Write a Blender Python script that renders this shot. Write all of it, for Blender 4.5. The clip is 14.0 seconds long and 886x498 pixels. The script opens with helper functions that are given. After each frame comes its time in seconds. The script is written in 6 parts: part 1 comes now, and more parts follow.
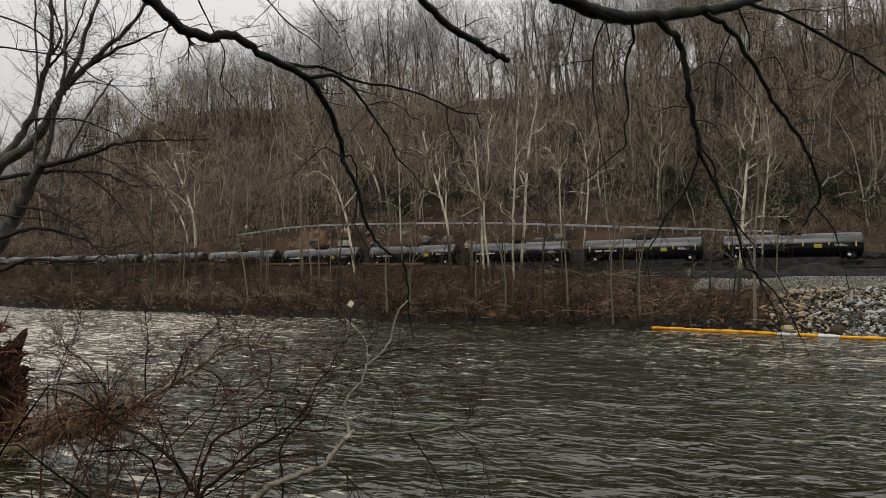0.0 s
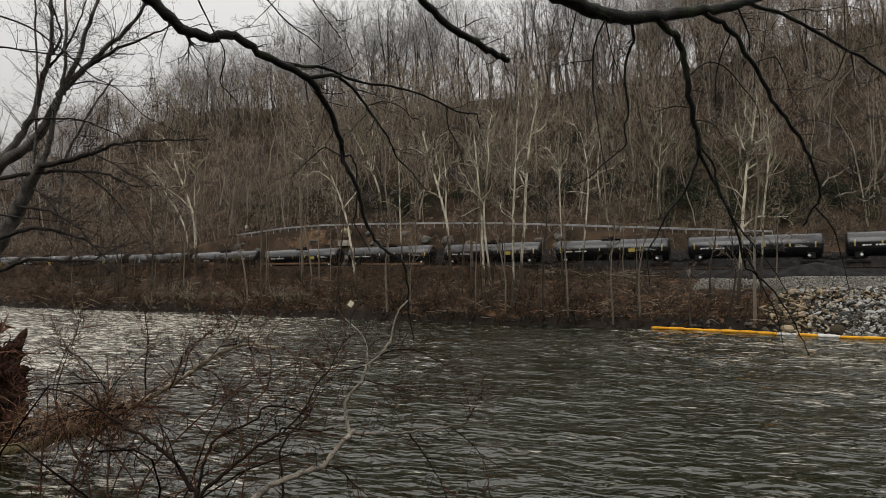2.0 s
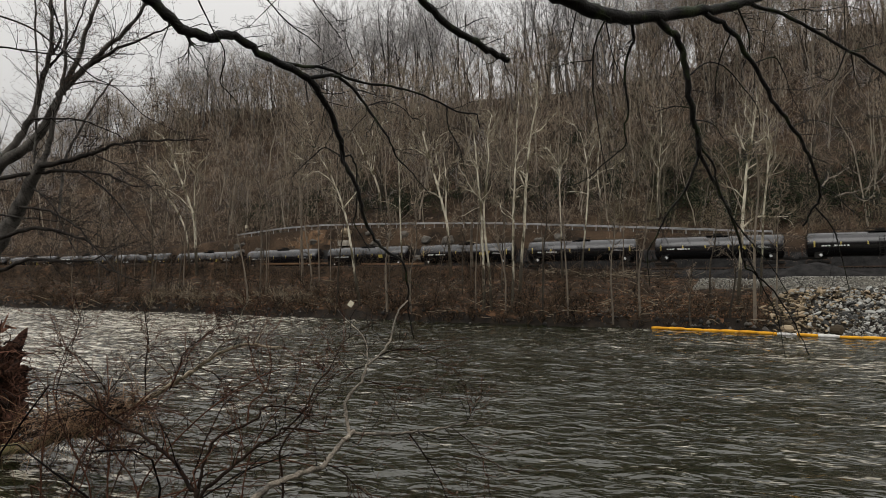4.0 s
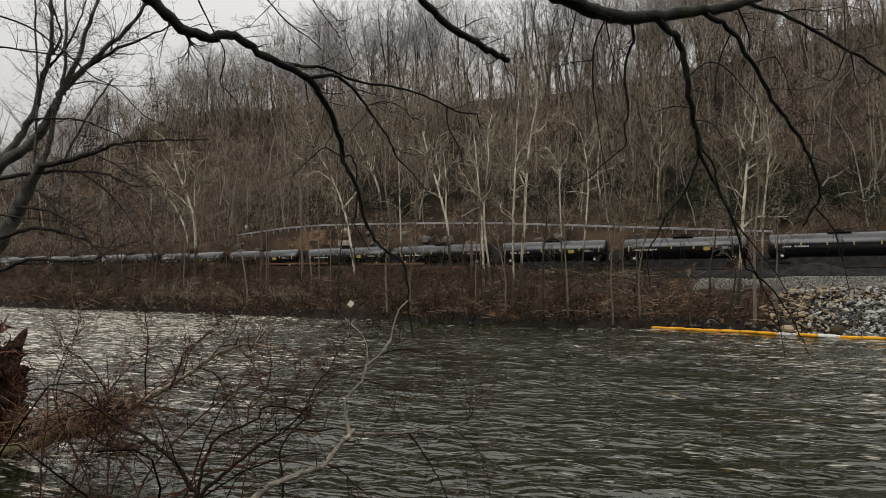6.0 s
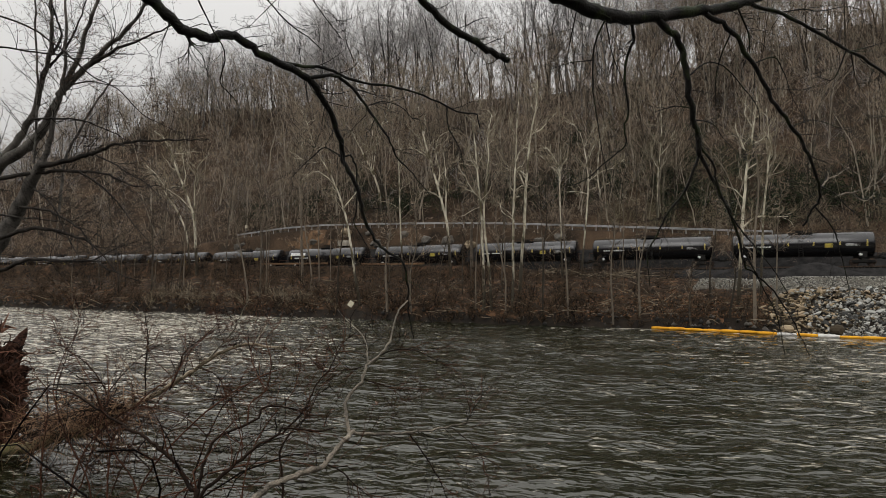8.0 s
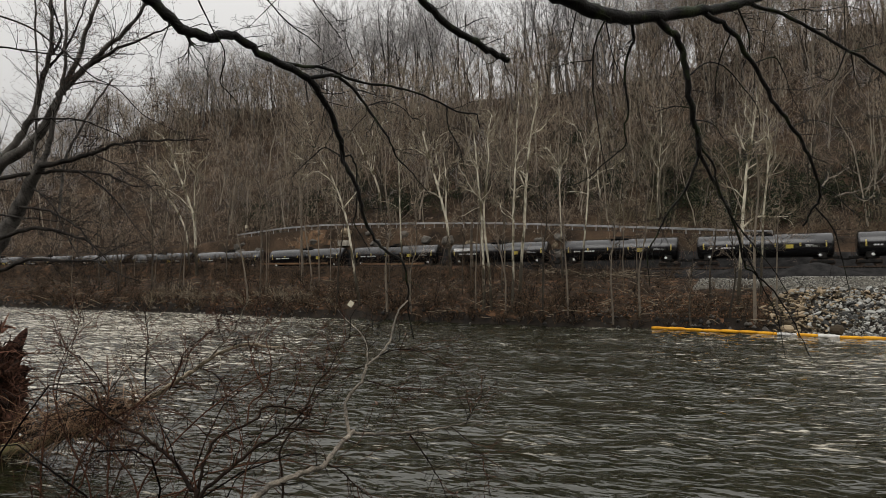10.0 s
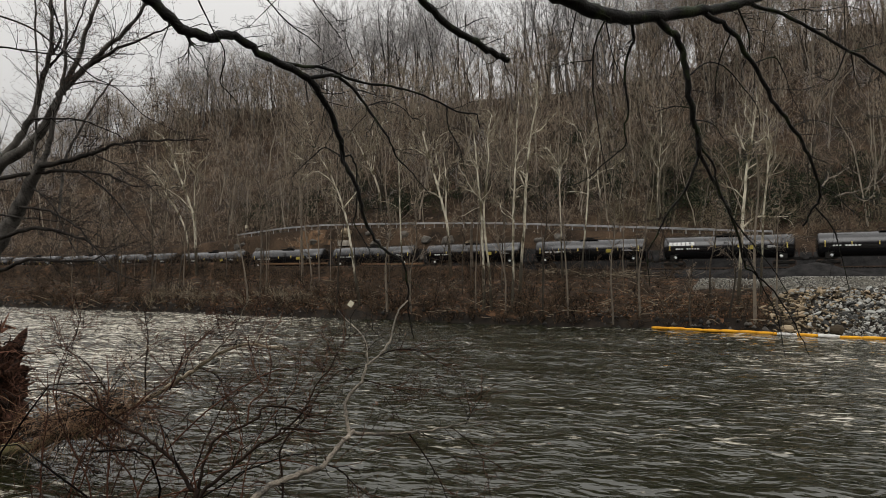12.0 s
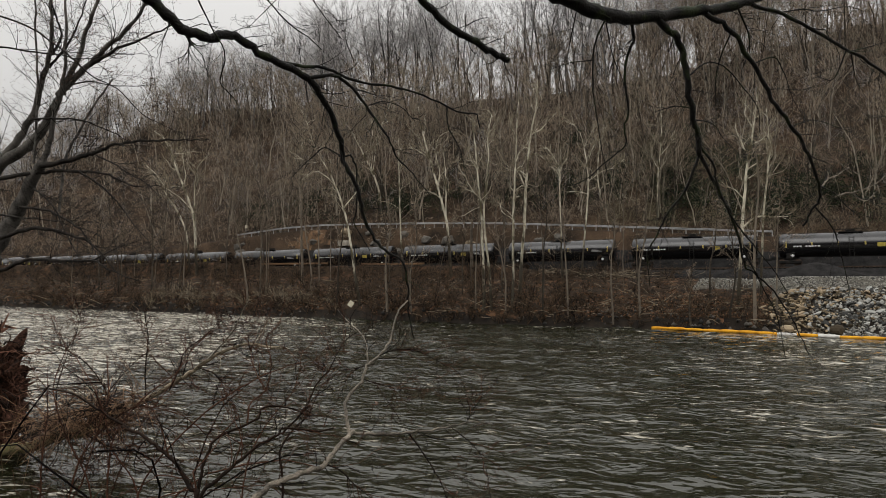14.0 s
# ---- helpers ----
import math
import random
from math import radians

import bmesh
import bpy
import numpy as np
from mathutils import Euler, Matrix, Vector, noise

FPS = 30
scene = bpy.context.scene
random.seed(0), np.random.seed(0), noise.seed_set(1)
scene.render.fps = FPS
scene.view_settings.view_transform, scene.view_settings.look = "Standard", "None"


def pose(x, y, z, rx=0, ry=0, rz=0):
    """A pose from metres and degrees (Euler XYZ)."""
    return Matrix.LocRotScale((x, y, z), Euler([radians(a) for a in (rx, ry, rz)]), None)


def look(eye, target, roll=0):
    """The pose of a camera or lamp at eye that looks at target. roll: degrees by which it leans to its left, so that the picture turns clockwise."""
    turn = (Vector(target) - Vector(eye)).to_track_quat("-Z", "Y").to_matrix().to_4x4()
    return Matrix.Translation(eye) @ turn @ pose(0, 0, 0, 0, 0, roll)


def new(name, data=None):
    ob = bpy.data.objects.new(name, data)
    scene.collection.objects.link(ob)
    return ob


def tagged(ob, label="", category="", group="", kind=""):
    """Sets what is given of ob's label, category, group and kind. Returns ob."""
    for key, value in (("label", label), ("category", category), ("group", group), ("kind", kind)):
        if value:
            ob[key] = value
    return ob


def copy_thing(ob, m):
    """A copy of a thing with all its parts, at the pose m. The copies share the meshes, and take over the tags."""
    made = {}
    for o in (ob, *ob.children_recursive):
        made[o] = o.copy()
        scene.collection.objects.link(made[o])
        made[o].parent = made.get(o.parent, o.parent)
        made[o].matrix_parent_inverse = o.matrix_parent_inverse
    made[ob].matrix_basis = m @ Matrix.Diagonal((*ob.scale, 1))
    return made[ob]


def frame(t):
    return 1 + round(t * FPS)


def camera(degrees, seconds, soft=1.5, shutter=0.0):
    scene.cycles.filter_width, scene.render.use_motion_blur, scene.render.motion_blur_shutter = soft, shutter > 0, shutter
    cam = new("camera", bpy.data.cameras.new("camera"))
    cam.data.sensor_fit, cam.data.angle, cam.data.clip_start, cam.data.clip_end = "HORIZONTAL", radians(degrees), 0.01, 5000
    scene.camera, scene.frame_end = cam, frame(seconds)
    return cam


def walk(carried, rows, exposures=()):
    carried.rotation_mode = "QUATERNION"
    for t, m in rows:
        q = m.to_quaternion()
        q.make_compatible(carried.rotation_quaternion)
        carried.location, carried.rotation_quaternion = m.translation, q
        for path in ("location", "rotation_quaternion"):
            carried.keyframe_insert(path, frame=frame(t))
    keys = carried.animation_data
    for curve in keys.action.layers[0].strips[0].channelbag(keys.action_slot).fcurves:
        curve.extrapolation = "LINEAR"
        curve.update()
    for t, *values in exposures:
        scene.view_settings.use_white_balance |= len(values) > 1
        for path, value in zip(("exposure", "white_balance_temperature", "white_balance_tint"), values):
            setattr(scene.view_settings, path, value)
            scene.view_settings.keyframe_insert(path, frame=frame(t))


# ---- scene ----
# World: water level is z = 0, the eye stands 5.3 m above it on the near bank and looks north (+y).
EYE = (0.0, 0.0, 5.3)
cam = camera(67.19, 14.0, soft=0.75, shutter=0.3)
STAND = pose(*EYE, 92.087, 0, 0)
walk(cam, [(0.0, STAND), (14.0, STAND)])

# ---- world and sun: a dull overcast day ----
world = bpy.data.worlds.new("overcast_sky")
scene.world = world
world.use_nodes = True
wn, wl = world.node_tree.nodes, world.node_tree.links
sky = wn.new("ShaderNodeTexSky")
sky.sky_type, sky.sun_disc = "NISHITA", False
sky.sun_elevation, sky.sun_rotation = radians(42), radians(215)
sky.air_density, sky.dust_density = 1.0, 4.0
grey = wn.new("ShaderNodeHueSaturation")
grey.inputs["Saturation"].default_value = 0.12
wl.new(sky.outputs[0], grey.inputs["Color"])
cloud = wn.new("ShaderNodeMix")
cloud.data_type = "RGBA"
cloud.inputs[0].default_value = 0.93
wl.new(grey.outputs[0], cloud.inputs[6])
cloud.inputs[7].default_value = (6.05, 5.95, 5.82, 1)
# an overcast sky is brightest overhead: (1 + 2 sin h) / 3
place = wn.new("ShaderNodeTexCoord")
split = wn.new("ShaderNodeSeparateXYZ")
wl.new(place.outputs["Generated"], split.inputs[0])
rise = wn.new("ShaderNodeMapRange")
rise.inputs[1].default_value, rise.inputs[2].default_value, rise.inputs[3].default_value, rise.inputs[4].default_value = 0.0, 1.0, 0.70, 2.05
wl.new(split.outputs[2], rise.inputs[0])
dome = wn.new("ShaderNodeMix")
dome.data_type, dome.blend_type = "RGBA", "MULTIPLY"
dome.inputs[0].default_value = 1.0
wl.new(cloud.outputs[2], dome.inputs[6])
wl.new(rise.outputs[0], dome.inputs[7])
wl.new(dome.outputs[2], wn["Background"].inputs[0])
wn["Background"].inputs[1].default_value = 0.105

sun_data = bpy.data.lights.new("sun", "SUN")
sun_data.energy, sun_data.angle, sun_data.color = 0.5, radians(40), (1.0, 0.97, 0.93)
sun = new("sun", sun_data)
sun.matrix_world = look((0, 0, 60), (0 + 35, 0 + 50, 60 - 56))
scene.view_settings.exposure = 0.12


# ---- materials ----
def shader(name):
    m = bpy.data.materials.new(name)
    m.use_nodes = True
    return m, m.node_tree.nodes, m.node_tree.links, m.node_tree.nodes["Principled BSDF"]


def mottled(name, dark, light, scale=4.0, rough=0.85, detail=6.0, bump=0.3, fine=40.0, stretch=(1, 1, 1), patches=None, island=0.0, thing=0.0,
            metal=0.0, spec=0.15, coat=0.0, foot=None):
    """A surface that varies at two scales between two colours; patches: a third colour and its amount;
    foot: the colour of the scaly old bark that thins out between two heights."""
    m, n, l, p = shader(name)
    tc = n.new("ShaderNodeTexCoord")
    mp = n.new("ShaderNodeMapping")
    mp.inputs["Scale"].default_value = stretch
    l.new(tc.outputs["Object"], mp.inputs[0])
    big = n.new("ShaderNodeTexNoise")
    big.inputs["Scale"].default_value, big.inputs["Detail"].default_value = scale, detail
    l.new(mp.outputs[0], big.inputs["Vector"])
    small = n.new("ShaderNodeTexNoise")
    small.inputs["Scale"].default_value, small.inputs["Detail"].default_value = fine, 4.0
    l.new(mp.outputs[0], small.inputs["Vector"])
    ramp = n.new("ShaderNodeValToRGB")
    ramp.color_ramp.elements[0].position, ramp.color_ramp.elements[1].position = 0.34, 0.66
    ramp.color_ramp.elements[0].color, ramp.color_ramp.elements[1].color = (*dark, 1), (*light, 1)
    add = n.new("ShaderNodeMath")
    add.operation = "MULTIPLY_ADD"
    add.inputs[1].default_value = 0.45
    l.new(small.outputs[0], add.inputs[0])
    low = n.new("ShaderNodeMath")
    low.operation = "MULTIPLY_ADD"
    low.inputs[1].default_value, low.inputs[2].default_value = 0.75, -0.1
    l.new(big.outputs[0], low.inputs[0])
    l.new(low.outputs[0], add.inputs[2])
    last = add
    for amount, node, socket in ((island, "ShaderNodeNewGeometry", "Random Per Island"), (thing, "ShaderNodeObjectInfo", "Random")):
        if amount:
            src = n.new(node)
            vary = n.new("ShaderNodeMath")
            vary.operation = "MULTIPLY_ADD"
            vary.inputs[1].default_value = amount
            l.new(src.outputs[socket], vary.inputs[0])
            shift = n.new("ShaderNodeMath")
            shift.operation = "ADD"
            shift.inputs[1].default_value = -amount / 2
            l.new(last.outputs[0], shift.inputs[0])
            l.new(shift.outputs[0], vary.inputs[2])
            last = vary
    l.new(last.outputs[0], ramp.inputs[0])
    colour = ramp.outputs[0]
    if patches:
        spots = n.new("ShaderNodeTexNoise")
        spots.inputs["Scale"].default_value, spots.inputs["Detail"].default_value = scale * 0.6, 5.0
        off = n.new("ShaderNodeVectorMath")
        off.inputs[1].default_value = (13.1, 7.7, 3.3)
        l.new(mp.outputs[0], off.inputs[0])
        l.new(off.outputs[0], spots.inputs["Vector"])
        cut = n.new("ShaderNodeMapRange")
        cut.inputs[1].default_value, cut.inputs[2].default_value = 0.62 - 0.3 * patches[1], 0.72 - 0.3 * patches[1]
        l.new(spots.outputs[0], cut.inputs[0])
        mix = n.new("ShaderNodeMix")
        mix.data_type = "RGBA"
        l.new(cut.outputs[0], mix.inputs[0])
        l.new(colour, mix.inputs[6])
        mix.inputs[7].default_value = (*patches[0], 1)
        colour = mix.outputs[2]
    if foot:
        high = n.new("ShaderNodeSeparateXYZ")
        l.new(tc.outputs["Object"], high.inputs[0])
        fall = n.new("ShaderNodeMapRange")
        fall.inputs[1].default_value, fall.inputs[2].default_value, fall.inputs[3].default_value, fall.inputs[4].default_value = foot[1], foot[2], 0.25, -0.12
        l.new(high.outputs[2], fall.inputs[0])
        scaly = n.new("ShaderNodeMath")
        l.new(fall.outputs[0], scaly.inputs[0])
        l.new(last.outputs[0], scaly.inputs[1])
        flake = n.new("ShaderNodeMapRange")
        flake.inputs[1].default_value, flake.inputs[2].default_value, flake.inputs[4].default_value = 0.50, 0.62, 0.95
        l.new(scaly.outputs[0], flake.inputs[0])
        old = n.new("ShaderNodeMix")
        old.data_type = "RGBA"
        l.new(flake.outputs[0], old.inputs[0])
        l.new(colour, old.inputs[6])
        old.inputs[7].default_value = (*foot[0], 1)
        colour = old.outputs[2]
    l.new(colour, p.inputs["Base Color"])
    p.inputs["Roughness"].default_value, p.inputs["Metallic"].default_value = rough, metal
    p.inputs["Specular IOR Level"].default_value = spec
    p.inputs["Coat Weight"].default_value, p.inputs["Coat Roughness"].default_value = coat, 0.18
    if bump:
        b = n.new("ShaderNodeBump")
        b.inputs["Strength"].default_value, b.inputs["Distance"].default_value = bump, 0.02
        l.new(small.outputs[0], b.inputs["Height"])
        l.new(b.outputs[0], p.inputs["Normal"])
    return m


BARK_WET = mottled("wet_dark_bark", (0.002, 0.0017, 0.0014), (0.015, 0.0125, 0.0092), 9, 0.55, bump=0.9, fine=60, patches=((0.020, 0.027, 0.007), 0.32), spec=0.2)
BARK_BRUSH = mottled("brush_bark", (0.0025, 0.0016, 0.001), (0.022, 0.0125, 0.0075), 3, 0.75, bump=0.4, fine=50, island=0.9, spec=0.1)
BARK_PALE = mottled("pale_branch_bark", (0.045, 0.037, 0.028), (0.33, 0.28, 0.215), 6, 0.5, bump=0.8, fine=60, spec=0.4)
BARK_TWIG = mottled("reddish_twig_bark", (0.003, 0.0015, 0.001), (0.075, 0.033, 0.019), 3, 0.8, bump=0.0, island=1.1, spec=0.08)
BARK_FAR = mottled("far_tree_bark", (0.05, 0.041, 0.032), (0.36, 0.315, 0.25), 0.8, 0.9, bump=0.0, island=1.0)
TWIG_FAR = mottled("far_twigs", (0.095, 0.074, 0.058), (0.345, 0.275, 0.205), 0.045, 0.9, bump=0.0, fine=0.35, island=0.8, patches=((0.20, 0.178, 0.115), 0.14))
SYCAMORE = mottled("sycamore_bark", (0.28, 0.245, 0.17), (0.84, 0.79, 0.64), 2.2, 0.75, bump=0.3, fine=6, stretch=(1, 1, 0.35), patches=((0.10, 0.085, 0.05), 0.38), foot=((0.034, 0.027, 0.018), 1.5, 8.5))
SYCAMORE_TWIG = mottled("sycamore_twigs", (0.14, 0.115, 0.08), (0.40, 0.345, 0.25), 0.3, 0.85, bump=0.0, fine=2, island=0.7)
BANK_BARK = mottled("bank_tree_bark", (0.035, 0.029, 0.022), (0.18, 0.15, 0.115), 1.2, 0.85, bump=0.3, fine=15, thing=0.5)
# litter colour darkened to hold the shade beneath the hillside trees
LITTER = mottled("shaded_leaf_litter", (0.011, 0.008, 0.0055), (0.085, 0.055, 0.034), 0.25, 0.95, bump=0.9, fine=5, patches=((0.03, 0.022, 0.015), 0.2))
GRAVEL = mottled("pale_gravel", (0.04, 0.037, 0.030), (0.15, 0.138, 0.112), 0.9, 0.9, bump=1.0, fine=5)
# dark stone, made darker still for the shadow under the train
BALLAST = mottled("dark_ballast_with_shade", (0.006, 0.0058, 0.0056), (0.033, 0.031, 0.030), 1.0, 0.85, bump=1.0, fine=10)
STONE = mottled("riprap_stone", (0.055, 0.055, 0.052), (0.40, 0.40, 0.375), 1.6, 0.8, bump=0.6, fine=18, thing=1.0)
STONE_TAN = mottled("tan_stone", (0.06, 0.047, 0.031), (0.36, 0.285, 0.19), 1.6, 0.85, bump=0.6, fine=18, thing=0.9)
ASPHALT = mottled("wet_asphalt", (0.035, 0.035, 0.036), (0.07, 0.07, 0.072), 0.6, 0.6, bump=0.3, fine=30)
GALVANISED = mottled("galvanised_steel", (0.26, 0.265, 0.27), (0.42, 0.42, 0.425), 1.5, 0.5, bump=0.05, metal=0.4, spec=0.4)
RAIL_STEEL = mottled("rusty_rail", (0.03, 0.02, 0.014), (0.09, 0.06, 0.042), 3, 0.55, bump=0.1, metal=0.3, spec=0.4)
TANK_BLACK = mottled("black_tank_paint", (0.003, 0.003, 0.0034), (0.010, 0.010, 0.011), 0.8, 0.2, bump=0.015, fine=8, stretch=(1, 1, 0.4), thing=0.4, spec=0.5, coat=0.7)
STEEL_BLACK = mottled("grimy_black_steel", (0.008, 0.008, 0.008), (0.03, 0.027, 0.024), 2, 0.75, bump=0.2)
RUST = mottled("rusty_end_plate", (0.05, 0.022, 0.014), (0.14, 0.065, 0.04), 1.5, 0.85, bump=0.3)
WHITE_PAINT = mottled("white_lettering", (0.66, 0.66, 0.65), (0.86, 0.86, 0.84), 4, 0.6, bump=0.0)
YELLOW_PAINT = mottled("yellow_placard", (0.42, 0.33, 0.06), (0.58, 0.47, 0.11), 4, 0.6, bump=0.0)
REFLECTOR = mottled("reflective_stripe", (0.62, 0.48, 0.12), (0.78, 0.62, 0.2), 6, 0.5, bump=0.0)
BOOM = mottled("orange_yellow_fabric", (0.62, 0.27, 0.015), (0.85, 0.43, 0.03), 1.2, 0.55, bump=0.2, fine=12)
BOOM_WHITE = mottled("white_fabric", (0.6, 0.58, 0.55), (0.8, 0.79, 0.76), 2, 0.6, bump=0.2)
EVERGREEN = mottled("evergreen_leaf", (0.006, 0.010, 0.005), (0.035, 0.05, 0.022), 0.6, 0.6, bump=0.0, island=0.9)
DEAD_LEAF = mottled("dead_leaf", (0.035, 0.019, 0.011), (0.24, 0.13, 0.066), 1.0, 0.85, bump=0.0, island=0.9)
MUD = mottled("muddy_bank", (0.006, 0.005, 0.004), (0.026, 0.019, 0.013), 1.4, 0.8, bump=0.9, fine=14)
ROOT = mottled("rotten_root_wood", (0.014, 0.0075, 0.005), (0.19, 0.092, 0.06), 5, 0.85, bump=0.9, fine=25, island=0.6)
LOG = mottled("mossy_log_bark", (0.07, 0.058, 0.034), (0.36, 0.30, 0.175), 4, 0.85, bump=0.8, fine=30, patches=((0.10, 0.105, 0.035), 0.3))
BRUSH_FAR = mottled("far_brush", (0.007, 0.005, 0.0035), (0.105, 0.070, 0.043), 0.12, 0.9, bump=0.0, fine=0.6, island=1.2)
BARK_LIMB = mottled("dark_limb_bark", (0.006, 0.005, 0.0042), (0.05, 0.043, 0.036), 6, 0.75, bump=0.6, fine=50)
BARK_LEFT = mottled("leaning_tree_bark", (0.030, 0.028, 0.025), (0.18, 0.165, 0.146), 6, 0.8, bump=0.6, fine=50)
BUD = mottled("bud_scale", (0.07, 0.042, 0.032), (0.22, 0.145, 0.11), 5, 0.8, bump=0.0, island=0.5)
RUBBLE_TAN = mottled("tan_rubble", (0.06, 0.046, 0.03), (0.36, 0.28, 0.18), 1.6, 0.85, bump=0.5, fine=18, island=1.0)
RUBBLE = mottled("riprap_rubble", (0.045, 0.044, 0.040), (0.33, 0.32, 0.285), 1.6, 0.8, bump=0.5, fine=18, island=1.0)
# base tone kept dark in place of shade cast by denser bank brush
BANK_SOIL = mottled("shaded_bank_soil", (0.005, 0.0038, 0.0026), (0.058, 0.037, 0.022), 1.0, 0.9, bump=1.0, fine=9, patches=((0.125, 0.068, 0.037), 0.22))
STICK = mottled("bleached_stick", (0.06, 0.048, 0.034), (0.30, 0.25, 0.18), 2, 0.85, bump=0.0, island=0.9)
SHORE_STONE = mottled("wet_shore_stone", (0.015, 0.014, 0.012), (0.11, 0.10, 0.085), 1.5, 0.7, bump=0.3, fine=12, island=0.9, spec=0.35)
CONCRETE = mottled("old_concrete", (0.26, 0.235, 0.19), (0.46, 0.42, 0.35), 1.5, 0.9, bump=0.3, fine=12)
SLEEPER = mottled("tarred_sleeper", (0.008, 0.0075, 0.007), (0.024, 0.021, 0.018), 2, 0.8, bump=0.3)
WRACK = mottled("dry_straw_and_sticks", (0.014, 0.0085, 0.0055), (0.30, 0.185, 0.11), 2, 0.9, bump=0.0, island=1.2)
BARK_LOG = mottled("weathered_log_bark", (0.10, 0.078, 0.052), (0.50, 0.41, 0.29), 5, 0.85, bump=0.8, fine=35)
# paler and greyer than real twigs: hill haze painted into the colour
TWIG_HAZE = mottled("hazed_grey_twigs", (0.155, 0.149, 0.146), (0.56, 0.53, 0.515), 0.06, 0.9, bump=0.0, fine=0.5, island=0.8)
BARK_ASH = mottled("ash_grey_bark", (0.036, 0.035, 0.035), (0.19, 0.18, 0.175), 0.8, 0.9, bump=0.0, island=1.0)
BEAM = mottled("tan_timber", (0.13, 0.075, 0.042), (0.27, 0.165, 0.095), 2, 0.85, bump=0.2, fine=30, stretch=(0.2, 1, 1))
WHITE_PANEL = mottled("cream_panel", (0.55, 0.50, 0.36), (0.72, 0.67, 0.52), 3, 0.7, bump=0.05)
EARTH = mottled("bare_orange_earth", (0.035, 0.022, 0.013), (0.19, 0.115, 0.065), 0.8, 0.95, bump=1.0, fine=4, patches=((0.05, 0.036, 0.025), 0.25))


def water_material():
    m, n, l, p = shader("river_water")
    p.inputs["Base Color"].default_value = (0.014, 0.0155, 0.010, 1)
    p.inputs["Roughness"].default_value, p.inputs["IOR"].default_value = 0.06, 1.5
    p.inputs["Specular IOR Level"].default_value = 0.9
    p.inputs["Specular Tint"].default_value = (1.0, 0.96, 0.89, 1)
    tc = n.new("ShaderNodeTexCoord")

    def swell(sx, sy, detail, shift):
        mp = n.new("ShaderNodeMapping")
        mp.inputs["Scale"].default_value, mp.inputs["Location"].default_value = (sx, sy, 1), (shift, shift * 0.7, 0)
        l.new(tc.outputs["Object"], mp.inputs[0])
        nz = n.new("ShaderNodeTexNoise")
        nz.inputs["Scale"].default_value, nz.inputs["Detail"].default_value, nz.inputs["Distortion"].default_value = 1.0, detail, 0.5
        l.new(mp.outputs[0], nz.inputs["Vector"])
        return nz.outputs[0]

    def calc(op, a, b_, c=0.0):
        m_ = n.new("ShaderNodeMath")
        m_.operation = op
        for i, v in enumerate((a, b_, c)):
            if isinstance(v, float):
                m_.inputs[i].default_value = v
            else:
                l.new(v, m_.inputs[i])
        return m_.outputs[0]

    # rough patches of steep wavelets on a smoother, slowly heaving surface
    patch = n.new("ShaderNodeMapRange")
    patch.inputs[1].default_value, patch.inputs[2].default_value, patch.inputs[3].default_value, patch.inputs[4].default_value = 0.35, 0.65, 0.75, 1.55
    l.new(swell(0.10, 0.20, 3.0, 5.0), patch.inputs[0])
    waves = calc("MULTIPLY_ADD", swell(5.0, 9.0, 1.0, 27.0), 0.05, calc("MULTIPLY_ADD", swell(2.2, 4.4, 1.0, 9.0), 0.30, swell(0.85, 1.9, 1.5, 0.0)))
    # upstream and by the stone bank, waves and painted sky sheen are stronger
    axes = n.new("ShaderNodeSeparateXYZ")
    spot = n.new("ShaderNodeNewGeometry")
    l.new(spot.outputs["Position"], axes.inputs[0])
    left_boost = n.new("ShaderNodeMapRange")
    left_boost.inputs[1].default_value, left_boost.inputs[2].default_value, left_boost.inputs[3].default_value, left_boost.inputs[4].default_value = -24.0, -3.0, 1.5, 0.90
    l.new(axes.outputs[0], left_boost.inputs[0])
    right_boost = n.new("ShaderNodeMapRange")
    right_boost.inputs[1].default_value, right_boost.inputs[2].default_value, right_boost.inputs[3].default_value, right_boost.inputs[4].default_value = 9.0, 24.0, 0.0, 0.3
    l.new(axes.outputs[0], right_boost.inputs[0])
    rough = calc("ADD", left_boost.outputs[0], right_boost.outputs[0])
    height_out = calc("MULTIPLY", calc("MULTIPLY", waves, patch.outputs[0]), rough)
    # thin broken pale streaks: some foam, but also sky highlights painted into the colour
    foam_sheen = n.new("ShaderNodeMapRange")
    foam_sheen.inputs[1].default_value, foam_sheen.inputs[2].default_value, foam_sheen.inputs[3].default_value, foam_sheen.inputs[4].default_value = 0.88, 0.97, 0.0, 0.9
    l.new(calc("MULTIPLY_ADD", rough, 0.24, calc("MULTIPLY_ADD", swell(0.09, 0.16, 2.0, 21.0), 0.22, calc("MULTIPLY_ADD", swell(3.2, 9.0, 2.0, 33.0), 0.30, calc("MULTIPLY", swell(0.75, 2.2, 3.0, 17.0), 0.62)))), foam_sheen.inputs[0])
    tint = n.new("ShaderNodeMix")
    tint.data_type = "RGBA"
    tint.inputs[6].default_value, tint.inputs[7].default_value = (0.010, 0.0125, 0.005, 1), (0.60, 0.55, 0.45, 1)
    l.new(foam_sheen.outputs[0], tint.inputs[0])
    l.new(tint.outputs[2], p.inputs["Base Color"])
    b = n.new("ShaderNodeBump")
    b.inputs["Strength"].default_value, b.inputs["Distance"].default_value = 1.0, 0.15
    l.new(height_out, b.inputs["Height"])
    l.new(b.outputs[0], p.inputs["Normal"])
    return m


WATER = water_material()


# ---- building helpers ----
def unit(v):
    return v / np.maximum(np.linalg.norm(v, axis=-1, keepdims=True), 1e-9)


